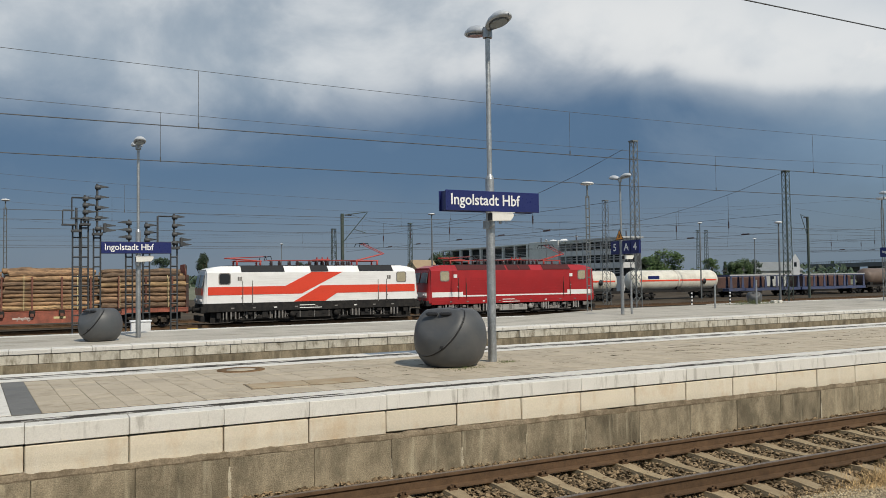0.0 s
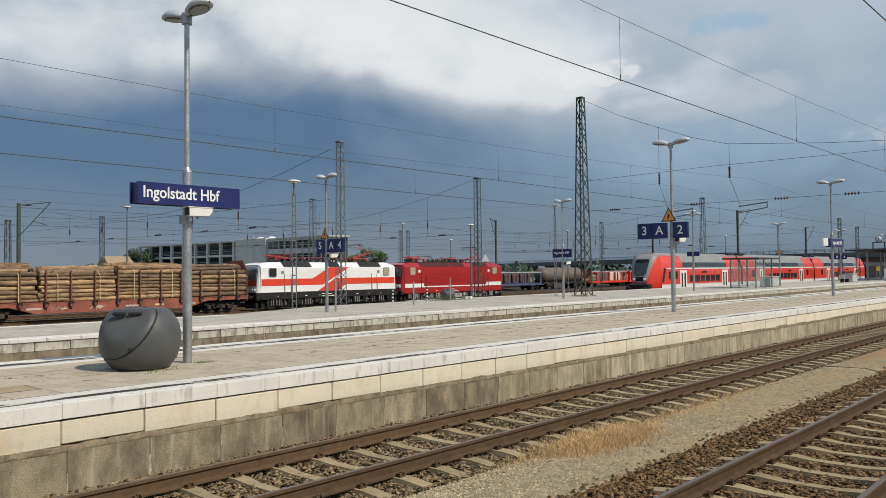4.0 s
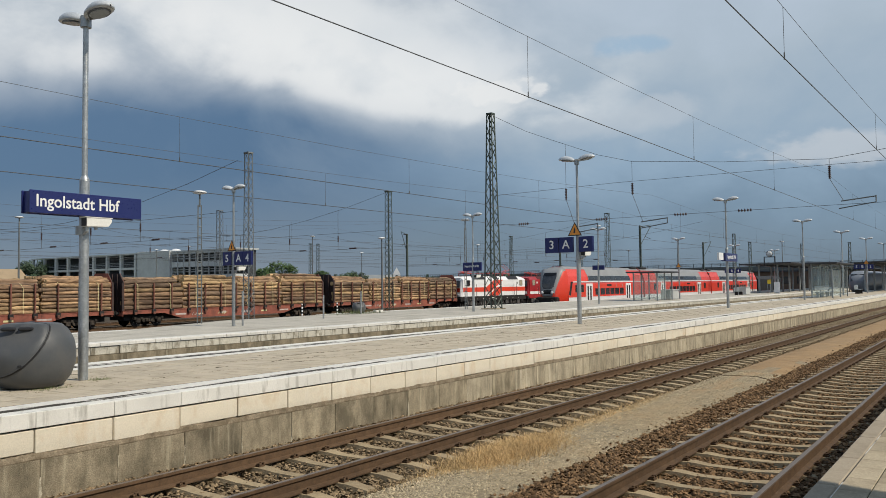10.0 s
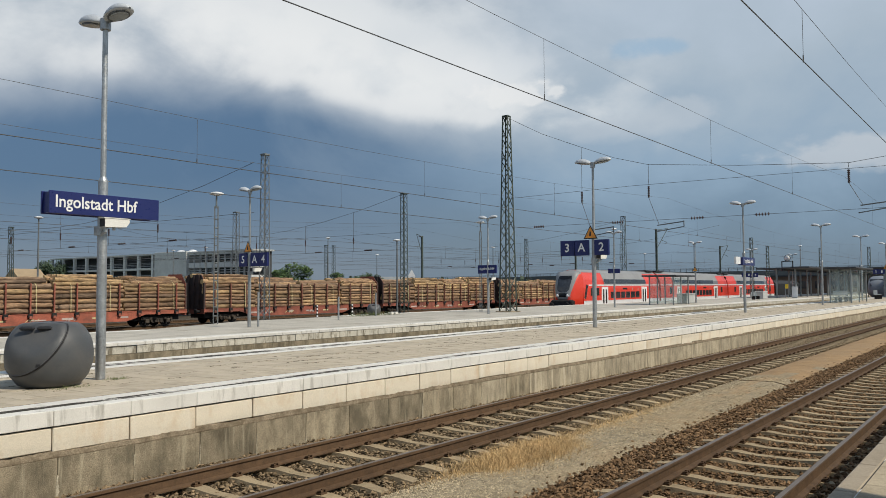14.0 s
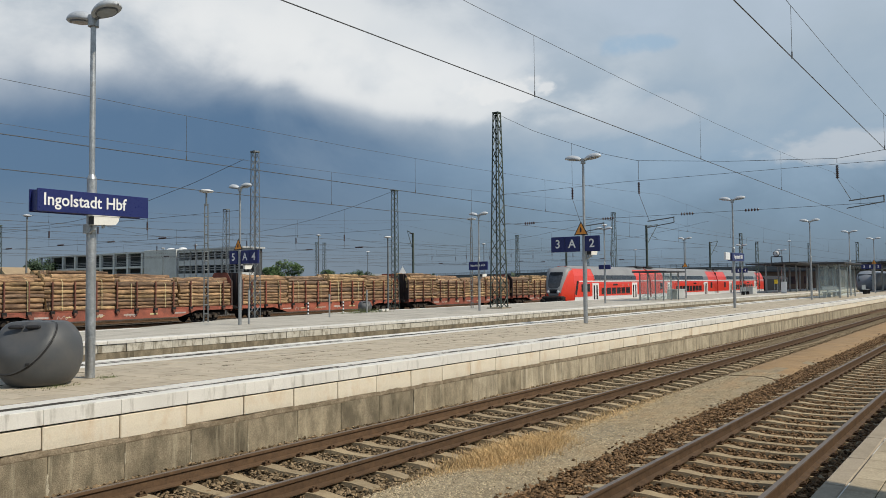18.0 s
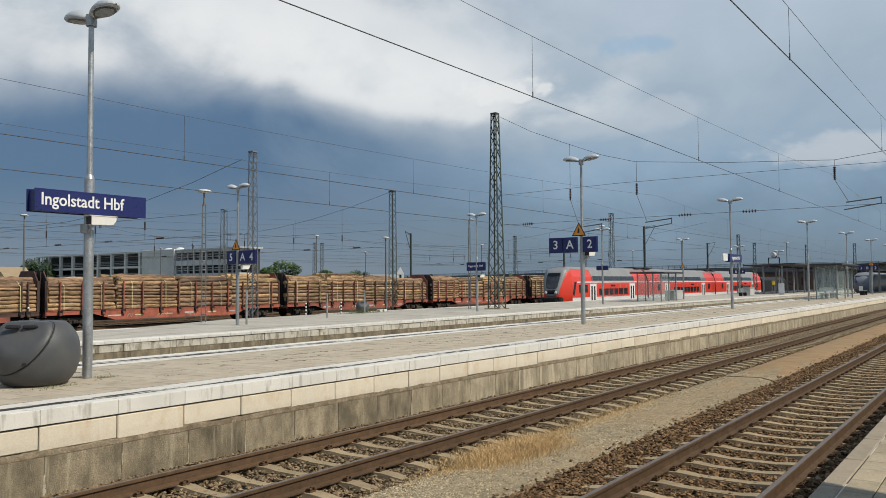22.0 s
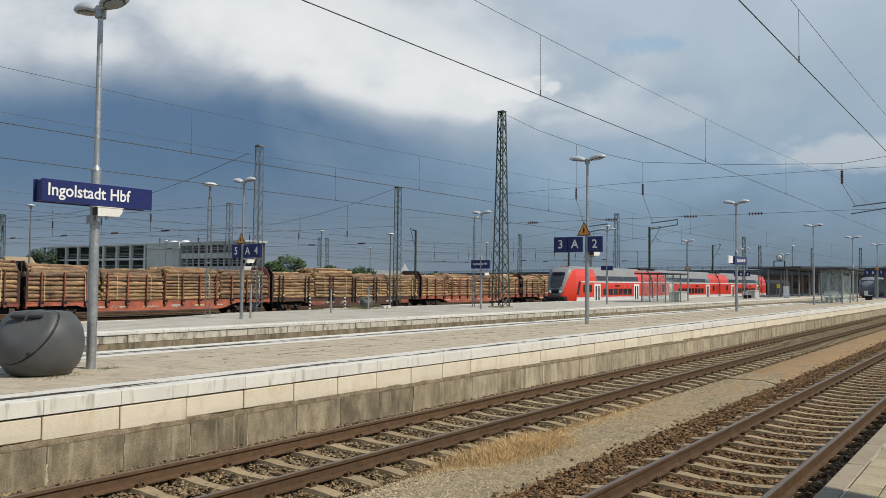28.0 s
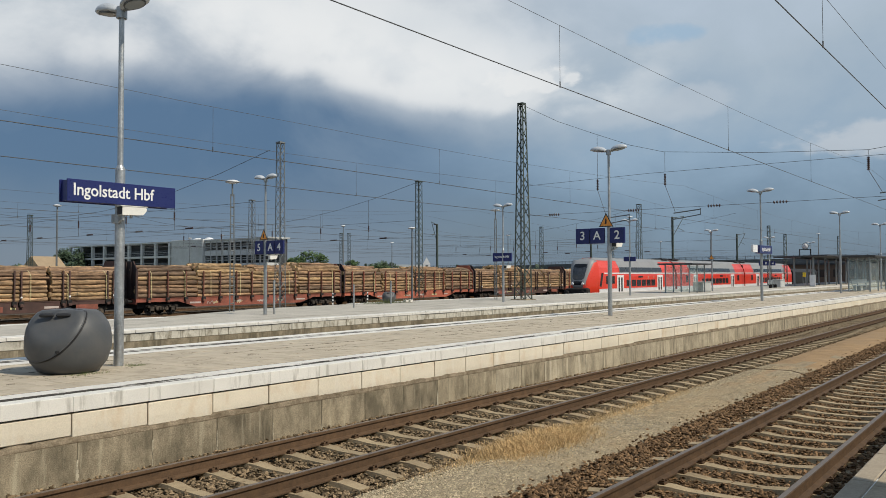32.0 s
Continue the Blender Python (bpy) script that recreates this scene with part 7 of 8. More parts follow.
signal(-4.23, 32.0, 6.58, 0, "short lattice post with a guard frame beside the signals", 0.57, stack=1.0)
signal(-3.87, 32.0, 7.18, 4, "lattice signal post with hooded lamps and a guard frame", 0.55, stack=1.3)
signal(-3.33, 32.2, 7.75, 5, "tall lattice signal post with five hooded lamps and a repeater", stack=2.3, repeater=True)
signal(0.1, 32.0, 6.4, 4, "lattice signal post with hooded lamps and a guard frame", 0.76, stack=1.6, repeater=True)
signal(-1.1, 32.6, 6.0, 4, "signal with hooded lamps behind the station sign", stack=1.4)
signal(-1.91, 32.3, 6.1, 4, "signal with hooded lamps facing the other way", side=-1, stack=1.4)


# ---- trees and far woods ----
def tree(x, y, z, h, r, seed, mat="leaf", label="broad green tree beyond the yard", conifer=False):
    rnd = random.Random(seed)
    t = thing("tree", label, "tree", pose(x, y, z))
    g = Geo().tube((0, 0, 0), (0.1, 0, h * 0.55), 0.25, "trunk", 0.12, 8)
    for k in range(5):
        a = k * 1.256 + rnd.random()
        g.tube((0, 0, h * (0.3 + 0.05 * k)), (r * 0.6 * math.cos(a), r * 0.6 * math.sin(a), h * (0.55 + 0.06 * k)), 0.1, "trunk", 0.04, 6)
    part("trunk", g, t)
    g = Geo()
    clumps = []
    for k in range(36):
        a, q = rnd.uniform(0, 6.283), math.sqrt(rnd.random())
        zz = rnd.uniform(0.25, 0.95)
        rr = r * ((1.05 - zz) if conifer else math.sqrt(max(0.05, 1 - (2 * zz - 1.15) ** 2)))
        clumps.append((rr * q * math.cos(a), rr * q * math.sin(a), h * zz, r * rnd.uniform(0.22, 0.4)))
    for cx, cy, cz, cr in clumps:
        for k in range(190):
            u = Vector((rnd.gauss(0, 1), rnd.gauss(0, 1), rnd.gauss(0, 1))).normalized() * cr * rnd.uniform(0.45, 1.05)
            p = Vector((cx, cy, cz)) + u
            a = Vector((rnd.gauss(0, 1), rnd.gauss(0, 1), rnd.gauss(0, 1))).normalized()
            b = a.orthogonal().normalized()
            s = r * rnd.uniform(0.045, 0.08)
            g.add([tuple(p + a * s), tuple(p + b * s * 0.6), tuple(p - a * s), tuple(p - b * s * 0.6)], [(0, 1, 2, 3)], mat)
    part("crown", g, t)
    return t


for k_, (az_, r_, h_, w_, m_) in enumerate(((47.25, 150, 8.2, 3.3, "leaf"), (48.3, 165, 6.6, 2.6, "leaf_dark"), (44.2, 170, 6.7, 1.8, "leaf"), (42.4, 180, 6.2, 2.7, "leaf"), (41.6, 185, 6.4, 2.6, "leaf_dark"),
                                            (43.2, 190, 6.4, 1.0, "leaf_dark"), (62.7, 215, 10.2, 4.3, "leaf_dark"), (61.8, 220, 9.2, 3.6, "leaf"), (82.3, 150, 7.6, 1.9, "leaf_dark"), (79.7, 140, 8.6, 1.9, "leaf_dark"),
                                            (73.0, 200, 7.6, 2.8, "leaf_dark"), (96.0, 150, 5.0, 3.0, "leaf_dark"))):
    x_, y_ = by_angle(az_, r_)
    tree(x_, y_, -2.0, h_, w_, 300 + k_, m_, "pointed dark conifer beyond the yard" if k_ in (5, 9) else "broad green tree beyond the yard", k_ in (5, 9))

g_ = Geo()
rnd_ = random.Random(77)
for k_ in range(9000):
    az_ = rnd_.uniform(4, 110)
    r_ = rnd_.uniform(330, 420)
    x_, y_ = by_angle(az_, r_)
    h_ = 3.2 + 1.8 * math.sin(az_ * 0.7) + 1.2 * math.sin(az_ * 2.3) + rnd_.uniform(-0.8, 1.2)
    z_ = -2 + rnd_.uniform(0.2, 1.0) * max(1.5, h_ + 2)
    s_ = rnd_.uniform(0.5, 1.2)
    a_ = Vector((rnd_.gauss(0, 1), rnd_.gauss(0, 1), rnd_.gauss(0, 1))).normalized()
    b_ = a_.orthogonal().normalized()
    p_ = Vector((x_, y_, z_))
    g_.add([tuple(p_ + a_ * s_), tuple(p_ + b_ * s_), tuple(p_ - a_ * s_), tuple(p_ - b_ * s_)], [(0, 1, 2, 3)], "leaf_dark")
solid("far_woods", g_, "dark tree line along the horizon", "woods", kind="stuff")

# ---- pieces of the platforms ----
def piece(me, parent, name, x, y, z):
    ob = new(name, me)
    ob.parent = parent
    ob.matrix_basis = Matrix.Translation((x, y, z))
    return ob


STEP = 0.998
coping_m = [Geo().box(0.002, STEP - 0.002, 0, 0.25, -0.185, 0.0 + 0.001 * k, "coping", 0.006).mesh("coping_slab") for k in range(3)]
cream_m = [Geo().box(0.006, STEP - 0.006, 0, 0.1, -0.49 + d, -0.206, "cream", 0.01).mesh("edge_block") for d in (0.0, 0.012, -0.012, 0.02)]
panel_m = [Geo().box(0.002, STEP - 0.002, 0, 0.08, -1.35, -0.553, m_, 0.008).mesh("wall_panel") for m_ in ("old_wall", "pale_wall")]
rest_ = Geo()
rp_, rl_ = random.Random(4), random.Random(14)
for k_ in range(-14, 160):
    x_ = k_ * STEP
    if k_ < 85:
        piece(coping_m[k_ % 3], platform_23, "coping_slab", x_ + 0.004, 0.945, -0.002 + rp_.uniform(-0.002, 0.002))
        piece(cream_m[rp_.randrange(4)], platform_23, "edge_block", x_, 0.965 + rp_.uniform(-0.006, 0.006), 0)
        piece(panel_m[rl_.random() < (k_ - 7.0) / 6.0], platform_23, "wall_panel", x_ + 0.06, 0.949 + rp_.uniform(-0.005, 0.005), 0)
    else:
        rest_.box(x_ + 0.004, x_ + 0.994, 0.945, 1.195, -0.185, 0, "coping")
        rest_.box(x_ + 0.006, x_ + 0.99, 0.965, 1.065, -0.55, -0.206, "cream")
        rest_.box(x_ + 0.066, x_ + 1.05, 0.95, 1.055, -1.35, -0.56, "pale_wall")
part("far_edge_pieces", rest_, platform_23)["kind"] = "stuff"
# lime that has run out of the joints between the wall panels
for k_ in range(-6, 46):
    if rl_.random() < 0.25:
        continue
    x_, top_, vs_, w_ = k_ * STEP + 0.06, rl_.uniform(-0.8, -0.57), [], rl_.uniform(0.002, 0.007)
    n_ = 26
    for q_ in range(n_):
        w_ = min(0.018, max(0.002, w_ + rl_.uniform(-0.0035, 0.0038)))
        z_ = top_ + (-1.08 - top_) * q_ / (n_ - 1)
        c_ = x_ + rl_.uniform(-0.003, 0.003)
        vs_ += [(c_ - w_, 0.9425, z_), (c_ + w_ * rl_.uniform(0.4, 1.4), 0.9425, z_), (c_ + w_, 0.951, z_), (c_ - w_, 0.951, z_)]
    part("lime_run", Geo().add(vs_, [(4 * q + a, 4 * q + b, 4 * q + 4 + b, 4 * q + 4 + a) for q in range(n_ - 1) for a, b in ((1, 0), (2, 1), (0, 3))], "lime"), platform_23, "pale lime crust in the wall joint")
# ledge under the cream blocks
part("ledge", Geo().box(-14.5, 85.0, 0.985, 1.06, -0.56, -0.494, "ledge_mortar"), platform_23, "brown mortar bed below the cream blocks")
lip_ = Geo()
vs_, w_ = [], 0.0
for k_ in range(2600):
    x_ = -13.5 + k_ * 0.03
    w_ = 0.86 * w_ + rp_.uniform(-0.007, 0.007)
    vs_ += [(x_, 0.947, -0.562 + 0.3 * w_), (x_, 0.943, -0.546 + 0.4 * w_), (x_, 0.954, -0.498 + w_ + rp_.uniform(-0.003, 0.003)), (x_, 0.985, -0.478 + w_)]
lip_.add(vs_, [(a, a + 4, a + 5, a + 1) for k in range(2599) for a in (4 * k, 4 * k + 1, 4 * k + 2)], "ledge_mortar")
part("mortar_fillet", lip_, platform_23, "ragged brown mortar fillet along the wall")
# surface strips
part("joint_strip", Geo().box(X0, X1, 1.2, 1.29, -0.06, -0.008, "dark_strip").box(X0, X1, 1.29, 1.42, -0.06, -0.006, "weathered"), platform_23, "weathered joint behind the coping")
part("guidance_strip", Geo().box(X0, X1, 1.42, 1.70, -0.06, -0.002, "tactile"), platform_23, "pale guidance strip")
part("joint_strip", Geo().box(X0, X1, 1.70, 1.78, -0.06, -0.010, "dark_strip"), platform_23, "dark dirty joint")
part("joint_strip", Geo().box(X0, X1, 5.1, 5.16, -0.06, -0.010, "dark_strip"), platform_23, "dark dirty joint")
part("guidance_strip", Geo().box(X0, X1, 5.16, 5.48, -0.06, -0.002, "tactile"), platform_23, "pale guidance strip")
part("joint_strip", Geo().box(X0, X1, 5.48, 5.60, -0.06, -0.008, "dark_strip").box(X0, X1, 5.60, 5.85, -0.06, -0.006, "weathered"), platform_23, "weathered joint behind the coping")
part("back_coping", Geo().box(X0, X1, 5.85, 6.23, -0.2, -0.001, "coping"), platform_23, "pale concrete coping")
# paving laid slightly out of square: single slabs near by, one joined surface further along
SKEW = 0.067
PX0, PX1, PY0, PY1 = -8.7, 5.1, 1.78, 5.1
ROW_Y = [1.78, 2.25, 2.73, 3.2, 3.83, 4.46, 5.1]


def skewed(g):
    g.v = [(x - SKEW * y, y, z) for x, y, z in g.v]
    return g


slab_m = [[skewed(Geo().box(0.003, 0.297, a + 0.003, b - 0.003, -0.06, -0.003 - 0.0015 * k, "paving", 0.004)).mesh("paving_slab") for k in range(3)] for a, b in zip(ROW_Y, ROW_Y[1:])]
BAND0, BAND1 = -6.3, -5.7
for i_ in range(46):
    for j_ in range(6):
        x_ = PX0 + i_ * 0.3
        if BAND0 - 0.35 < x_ < BAND1 - 0.02:
            continue
        piece(slab_m[j_][rp_.randrange(3)], platform_23, "paving_slab", x_, 0, rp_.uniform(-0.002, 0.002))
part("paving", Geo().box(X0, PX0, PY0, PY1, -0.06, -0.006, "paving").box(62.2, X1, PY0, PY1, -0.06, -0.006, "paving"), platform_23, "sand-grey paving")
rest_ = Geo()
for i_ in range(190):
    for j_ in range(6):
        x_, z_ = PX1 + i_ * 0.3, rp_.uniform(-0.004, 0.001)
        rest_.box(x_ + 0.005, x_ + 0.295, ROW_Y[j_] + 0.006, ROW_Y[j_ + 1] - 0.006, -0.05, -0.004 + z_, "paving")
part("paving_slabs", skewed(rest_), platform_23, "sand-grey paving slabs")["kind"] = "stuff"
part("joint_bed", Geo().box(PX0 - 0.5, 62.3, PY0, PY1, -0.06, -0.010, "sandy_joint"), platform_23, "sandy joints, mossy in places")
for j_ in range(6):
    a_, b_ = ROW_Y[j_] + 0.003, ROW_Y[j_ + 1] - 0.003
    part("guidance_slab", skewed(Geo().box(BAND0 + 0.303, BAND0 + 0.597, a_, b_, -0.05, 0.0, "dark_slab", 0.004)), platform_23, "dark grey slab")
    part("guidance_slab", skewed(Geo().box(BAND0 - 0.3, BAND0 + 0.297, a_, b_, -0.05, 0.001, "tactile", 0.004)), platform_23, "white ribbed guidance slab")
t_ = thing("manhole_cover", "round manhole cover, rusty ring round a concrete lid", "manhole cover", pose(-2.92, 4.78, 0.001))
part("ring", Geo().lathe([(0.38, -0.03), (0.38, 0.004), (0.24, 0.006), (0.235, -0.03)], "stone_brown", 28), t_, "rusty iron ring")
part("lid", Geo().lathe([(0.232, -0.03), (0.232, 0.004), (0.05, 0.006)], "paving", 28), t_, "worn concrete lid")
t_ = thing("duct_cover", "yellowish concrete cable duct cover let into the paving", "duct cover", pose(-2.5, 2.62, 0.0, 0, 0, -2))
for x_ in (-0.4, 0.4):
    part("plate", Geo().box(x_ - 0.392, x_ + 0.392, -0.25, 0.25, -0.02, 0.006, "ochre_concrete", 0.006), t_)
part("frame", Geo().box(-0.83, 0.83, -0.268, -0.256, -0.02, 0.004, "ledge_mortar").box(-0.83, 0.83, 0.256, 0.268, -0.02, 0.004, "ledge_mortar").box(-0.815, -0.8, -0.256, 0.256, -0.02, 0.004, "ledge_mortar").box(0.8, 0.815, -0.256, 0.256, -0.02, 0.004, "ledge_mortar"), t_, "thin brown frame")

# far platform wall blocks and surface
fb_ = Geo().box(0.008, 0.962, 0, 0.1, -0.37, -0.12, "far_wall", 0.012).mesh("wall_block")
fc_ = Geo().box(0.004, 0.966, 0, 0.65, -0.115, 0, "coping", 0.012).mesh("coping_slab")
rest_ = Geo()
for k_ in range(-18, 170):
    x_ = k_ * 0.97
    if k_ < 85:
        piece(fb_, platform_45, "wall_block", x_, 14.6 + rp_.uniform(-0.015, 0.015), P45)
        piece(fc_, platform_45, "coping_slab", x_ + 0.3, 14.57, P45 + rp_.uniform(-0.004, 0.002))
    else:
        rest_.box(x_, x_ + 0.962, 14.6, 14.7, P45 - 0.56, P45 - 0.12, "far_wall")
        rest_.box(x_ + 0.3, x_ + 1.265, 14.57, 15.2, P45 - 0.115, P45, "coping")
part("far_edge_pieces", rest_, platform_45)["kind"] = "stuff"
part("ledge", Geo().box(X0, X1, 14.575, 14.68, P45 - 0.9, P45 - 0.375, "old_wall"), platform_45, "darker ledge below the blocks")
part("paving", Geo().box(X0, X1, 15.22, 20.3, P45 - 0.06, P45 - 0.004, "paving_far"), platform_45, "pale grey paving")
part("back_coping", Geo().box(X0, 13.0, 20.3, 20.92, P45 - 0.06, P45 - 0.002, "coping"), platform_45, "pale coping")
part("apron", Geo().prism([(13.0, 20.3), (240.0, 20.3), (240.0, 24.6), (28.2, 24.4), (20.3, 23.9), (13.0, 20.85)], "z", P45 - 0.06, P45 - 0.006, "paving_far"), platform_45, "broad asphalt apron")
part("apron_coping", Geo().prism([(28.2, 24.4), (240.0, 24.6), (240.0, 25.2), (28.0, 25.0)], "z", P45 - 0.06, P45 - 0.001, "coping"), platform_45, "pale coping")

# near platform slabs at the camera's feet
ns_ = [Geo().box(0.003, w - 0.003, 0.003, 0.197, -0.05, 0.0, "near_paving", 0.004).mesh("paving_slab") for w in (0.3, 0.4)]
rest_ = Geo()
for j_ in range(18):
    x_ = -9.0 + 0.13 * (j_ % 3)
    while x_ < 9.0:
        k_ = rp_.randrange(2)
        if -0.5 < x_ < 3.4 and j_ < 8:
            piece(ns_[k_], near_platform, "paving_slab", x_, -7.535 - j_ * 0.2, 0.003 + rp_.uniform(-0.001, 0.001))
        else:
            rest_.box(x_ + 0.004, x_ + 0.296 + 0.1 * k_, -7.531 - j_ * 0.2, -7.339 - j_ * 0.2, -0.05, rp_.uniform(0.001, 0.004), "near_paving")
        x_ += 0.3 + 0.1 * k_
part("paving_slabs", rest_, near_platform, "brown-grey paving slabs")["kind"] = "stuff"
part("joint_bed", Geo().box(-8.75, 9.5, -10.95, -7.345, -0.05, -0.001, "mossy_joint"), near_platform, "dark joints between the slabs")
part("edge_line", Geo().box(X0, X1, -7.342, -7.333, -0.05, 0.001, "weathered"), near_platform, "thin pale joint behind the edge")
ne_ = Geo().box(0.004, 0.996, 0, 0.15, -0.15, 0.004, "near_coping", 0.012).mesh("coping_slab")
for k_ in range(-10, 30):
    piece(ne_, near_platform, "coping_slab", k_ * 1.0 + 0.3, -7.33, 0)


# ---- ballast stones, gravel and grass ----
def stones(name, n, region, zfun, smin, smax, mat, seed, parent_label):
    rng = np.random.default_rng(seed)
    base_v = np.array([(0, 0, 1), (0.9, 0, 0.1), (0.1, 0.95, 0), (-0.9, 0.1, 0.1), (0, -0.9, 0.15), (0.1, 0, -0.8)], float)
    base_f = np.array([(0, 1, 2), (0, 2, 3), (0, 3, 4), (0, 4, 1), (5, 2, 1), (5, 3, 2), (5, 4, 3), (5, 1, 4)])
    x, y = region(rng, n)
    n = len(x)
    s = rng.uniform(smin, smax, n)
    v = np.repeat(base_v[None], n, 0) * (1 + rng.uniform(-0.45, 0.45, (n, 6, 3)))
    a = rng.uniform(0, 6.283, n)
    b = rng.uniform(-0.7, 0.7, n)
    ca, sa, cb, sb = np.cos(a)[:, None], np.sin(a)[:, None], np.cos(b)[:, None], np.sin(b)[:, None]
    vx, vy, vz = v[..., 0], v[..., 1], v[..., 2] * 0.55
    vx, vz = vx * cb - vz * sb, vx * sb + vz * cb
    vx, vy = vx * ca - vy * sa, vx * sa + vy * ca
    P = np.stack([vx * s[:, None] + x[:, None], vy * s[:, None] + y[:, None], vz * s[:, None] + zfun(x, y, rng)[:, None]], -1).reshape(-1, 3)
    F = (base_f[None] + (np.arange(n) * 6)[:, None, None]).reshape(-1, 3)
    me = bpy.data.meshes.new(name)
    me.vertices.add(len(P))
    me.vertices.foreach_set("co", P.ravel())
    me.loops.add(len(F) * 3)
    me.loops.foreach_set("vertex_index", F.ravel().astype(np.int32))
    me.polygons.add(len(F))
    me.polygons.foreach_set("loop_start", np.arange(0, len(F) * 3, 3, dtype=np.int32))
    me.update(calc_edges=True)
    me.validate()
    me.shade_flat()
    me.materials.append(M[mat])
    return tagged(new(name, me), parent_label, "ballast", kind="stuff")


def near_density(rng, n, x0, x1, y0, y1):
    x = x0 + (x1 - x0) * rng.random(n) ** 1.7
    y = rng.uniform(y0, y1, n)
    return x, y


def bed_z(yc, rise):
    def f(x, y, rng):
        d = np.abs(y - yc)
        shoulder = np.clip((d - 1.3) / 0.5, 0, 1)
        return BED - 0.017 + (rise - 0.004) * shoulder + np.where(d < 0.62, 0.002, 0.0) + rng.uniform(-0.02, 0.02, len(x))
    return f


stones("ballast_stones_track_2", 84000, lambda r, n: near_density(r, n, -6.0, 70.0, -2.5, 0.95), bed_z(-0.787, 0.0), 0.018, 0.042, "stone", 1, "loose brown ballast stones around the near track")
stones("ballast_stones_track_1", 84000, lambda r, n: near_density(r, n, -3.0, 70.0, -7.15, -4.05), bed_z(-5.39, 0.0), 0.018, 0.042, "stone_brown", 2, "loose brown ballast stones around the track by the platform")
# heap added over the pale sleeper ends to deepen the platform's shadow strip
stones("ballast_stones_edge", 13000, lambda r, n: near_density(r, n, -3.0, 60.0, -7.18, -6.3), lambda x, y, r: BED + 0.045 + r.uniform(-0.03, 0.02, len(x)), 0.025, 0.05, "stone_brown", 41, "brown ballast heaped against the paved platform")
stones("ballast_stones_left", 14000, lambda r, n: (r.uniform(-18.0, -3.0, n), np.where(r.random(n) < 0.5, r.uniform(-2.5, 0.95, n), r.uniform(-7.15, -3.6, n))), lambda x, y, r: BED - 0.03 + r.uniform(-0.02, 0.02, len(x)), 0.025, 0.055, "stone", 31, "loose brown ballast stones further along the tracks")
stones("ballast_shoulder", 15000, lambda r, n: near_density(r, n, -3.0, 70.0, -4.1, -3.62), lambda x, y, r: BED - 0.02 + 0.04 * np.clip((y + 4.1) / 0.3, 0, 1) + r.uniform(-0.02, 0.02, len(x)), 0.02, 0.05, "stone_brown", 32, "reddish-brown ballast shoulder beside the gravel path")
stones("shoulder_stones", 7000, lambda r, n: (lambda x, y: (x, -3.9 + 0.22 * y))(near_density(r, n, -3.0, 60.0, 0, 1)[0], r.normal(0, 1, n)), lambda x, y, r: BED + 0.02 + r.uniform(-0.02, 0.02, len(x)), 0.015, 0.038, "stone_brown", 12, "reddish ballast stones spilling onto the gravel path")
stones("gravel_grains", 95000, lambda r, n: near_density(r, n, -1.5, 16.0, -3.6, -2.2), lambda x, y, r: BED + 0.043 - 0.045 * np.clip((np.abs(y + 2.9) - 0.32) / 0.35, 0, 1) + r.uniform(-0.008, 0.006, len(x)), 0.009, 0.019, "grit", 3, "fine pale gravel of the service path")

g_ = Geo()
path_ = [(15.3, -1.3), (14.95, -1.9), (14.75, -2.5), (14.8, -3.2), (14.5, -3.6), (14.22, -4.0), (14.2, -4.6)]
for (xa_, ya_), (xb_, yb_) in zip(path_, path_[1:]):
    za_, zb_ = (BED + 0.053 if -3.5 < q_ < -2.3 else BED + 0.02 for q_ in (ya_, yb_))
    g_.tube((xa_, ya_, za_), (xb_, yb_, zb_), 0.009, "rail_side", seg=6)
solid("cable", g_, "brown cable lying across the gravel path between the tracks", "cable")


def joint_moss(rng, n):
    k = n // 11
    cx = -1.5 + 42.0 * rng.random(k) ** 1.1
    cy = rng.choice(np.array([2.73, 3.2, 3.2, 3.83, 3.83, 4.46]), k)
    i = rng.integers(0, k, n)
    x = cx[i] + rng.normal(0, 0.05, n) * rng.choice(np.array([0.6, 1.0, 2.6]), k)[i]
    return x - 0.067 * cy[i], cy[i] + rng.normal(0, 0.02, n) + rng.normal(0, 0.03, k)[i]


stones("paving_moss", 6500, joint_moss, lambda x, y, r: np.full(len(x), -0.008), 0.006, 0.016, "mossy_joint", 22, "dark moss growing in short lines along the paving joints")["category"] = "moss"


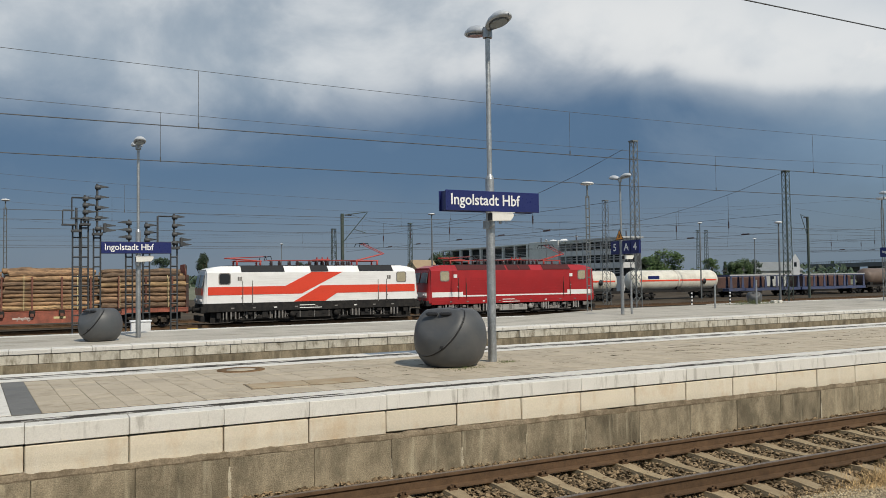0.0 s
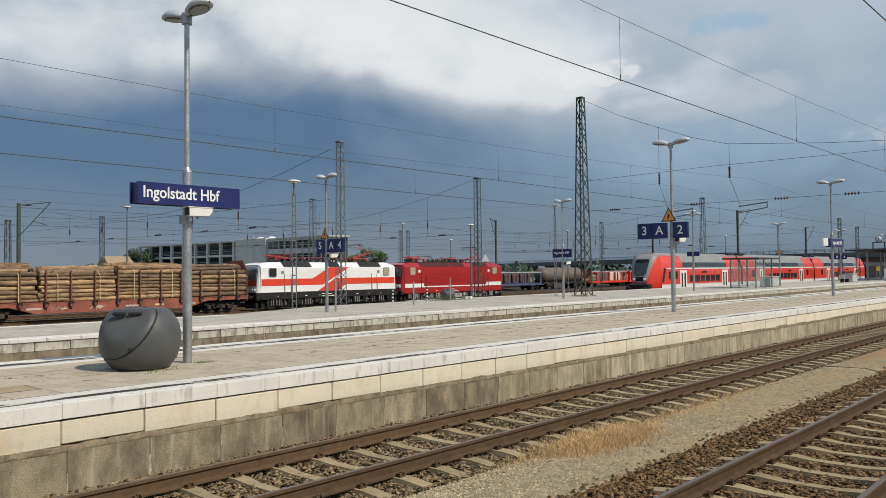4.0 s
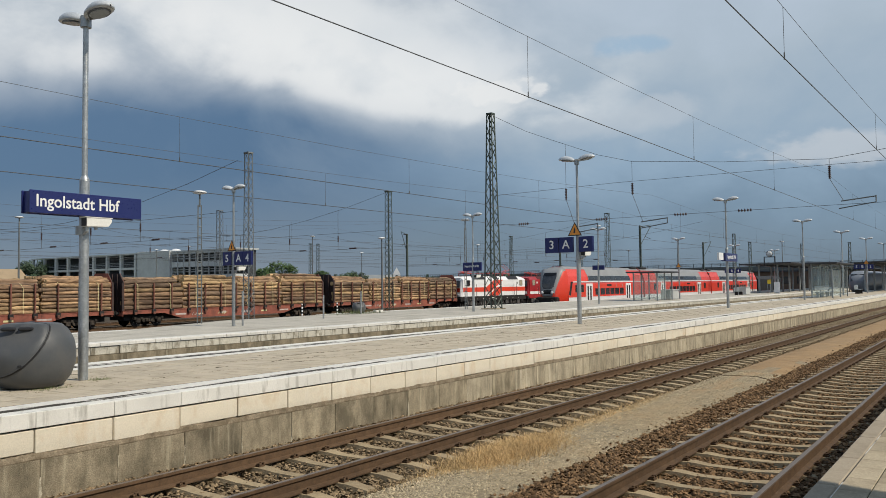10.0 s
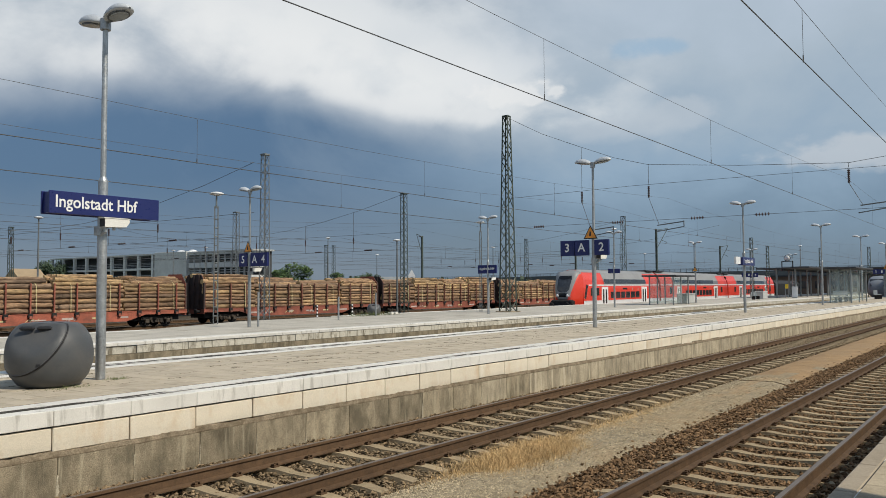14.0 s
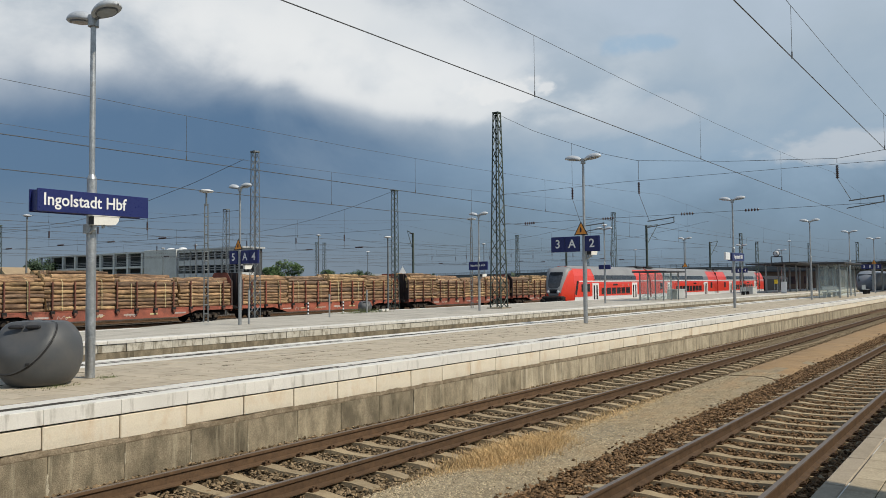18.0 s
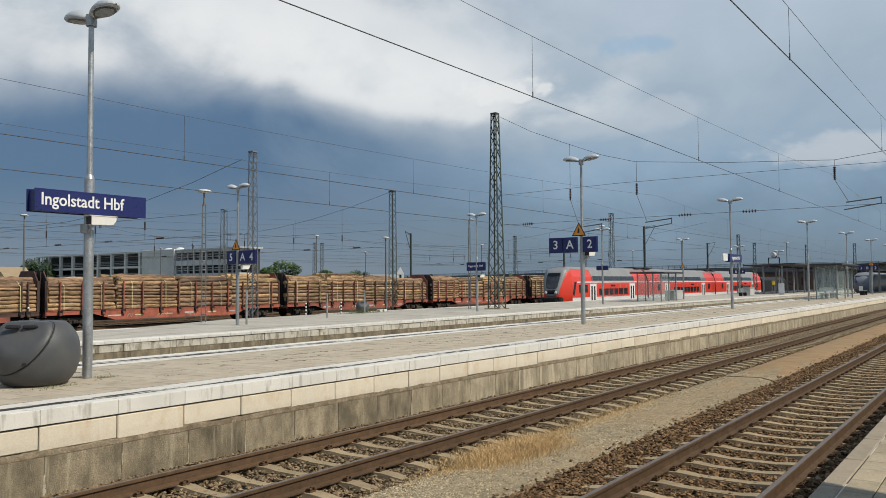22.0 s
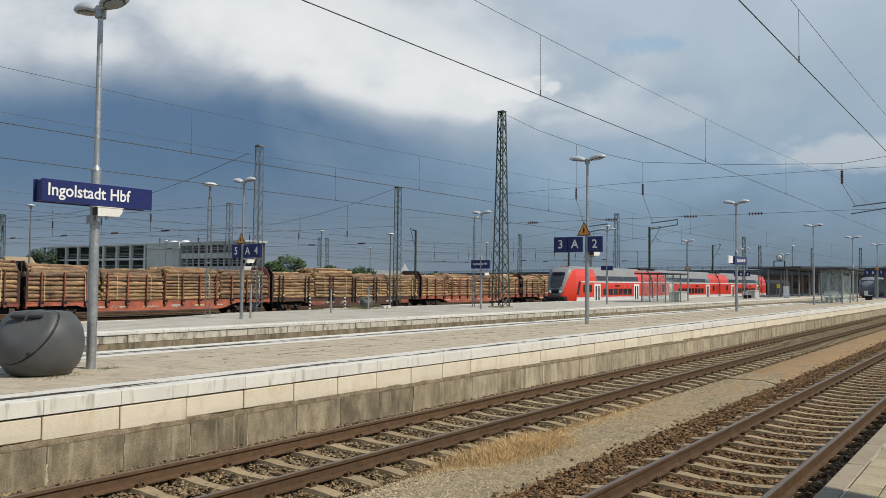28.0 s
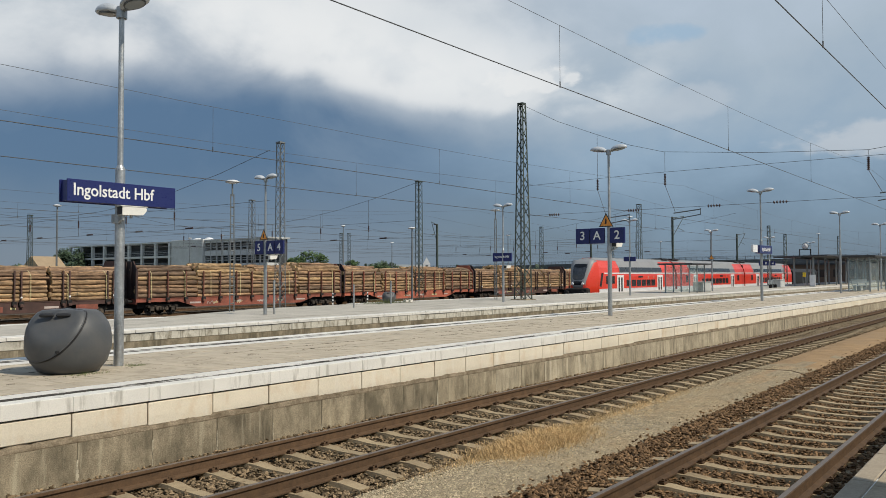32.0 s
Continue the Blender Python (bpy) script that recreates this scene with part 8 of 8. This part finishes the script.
def grass(name, n, cx, cy, sx, sy, z, hmin, hmax, mat, seed, label):
    rnd = random.Random(seed)
    g = Geo()
    for k in range(n):
        x, y = rnd.gauss(cx, sx), rnd.gauss(cy, sy)
        h = rnd.uniform(hmin, hmax) * max(0.35, 1 - ((x - cx) / (2.4 * sx)) ** 2)
        a = rnd.uniform(0, 6.283)
        lx, ly = rnd.gauss(0, 0.6) * h, rnd.gauss(0, 0.6) * h
        w = 0.0032
        dx, dy = w * math.cos(a), w * math.sin(a)
        g.add([(x - dx, y - dy, z), (x + dx, y + dy, z), (x + lx * 0.5 + dx * 0.7, y + ly * 0.5 + dy * 0.7, z + h * 0.6), (x + lx * 0.5 - dx * 0.7, y + ly * 0.5 - dy * 0.7, z + h * 0.6), (x + lx, y + ly, z + h)],
              [(0, 1, 2, 3), (3, 2, 4)], mat)
    return solid(name, g, label, "grass", kind="stuff")


grass("dry_grass", 26000, 4.0, -2.52, 0.85, 0.22, BED + 0.01, 0.03, 0.15, "dry_grass", 5, "tuft of dry straw-coloured grass beside the track")
grass("dry_grass_strip", 9000, 7.2, -2.52, 2.6, 0.26, BED + 0.005, 0.02, 0.08, "dry_grass", 6, "thin dry grass along the gravel path")
grass("weeds_wall", 700, 3.4, 0.985, 0.25, 0.01, -0.55, 0.02, 0.07, "weed", 7, "small weeds growing from the wall ledge")
for k_, (x_, y_, w_) in enumerate(((22.5, 14.62, 0.5), (27.8, 14.62, 0.8), (1.25, 3.35, 0.12), (0.2, 2.9, 0.25))):
    grass("weeds_joint", 160, x_, y_, w_, 0.05, P45 - 0.02 if y_ > 10 else -0.01, 0.01, 0.06, "weed", 40 + k_, "small weeds growing in the platform joints")
grass("weeds_ramp", 900, 29.6, 23.2, 1.2, 0.35, P45, 0.08, 0.35, "weed", 8, "green weeds by the grit bin on the ramp")


# ---- what moves ----
def motions():
    for ob, off in MOVING:
        walk(ob, [(t, pose(START + SPEED * t + off, TRAIN_Y, YRAIL)) for t in range(0, 33, 4)])
        # the wheelsets roll without slip
        for wheel in ob.children_recursive:
            if wheel.name.startswith("wheelset"):
                x, y, r = wheel.location
                walk(wheel, [(k / 10, pose(x, y, r, 0, math.degrees(SPEED * k / 10 / r) % 360, 0)) for k in range(321)])


motions()
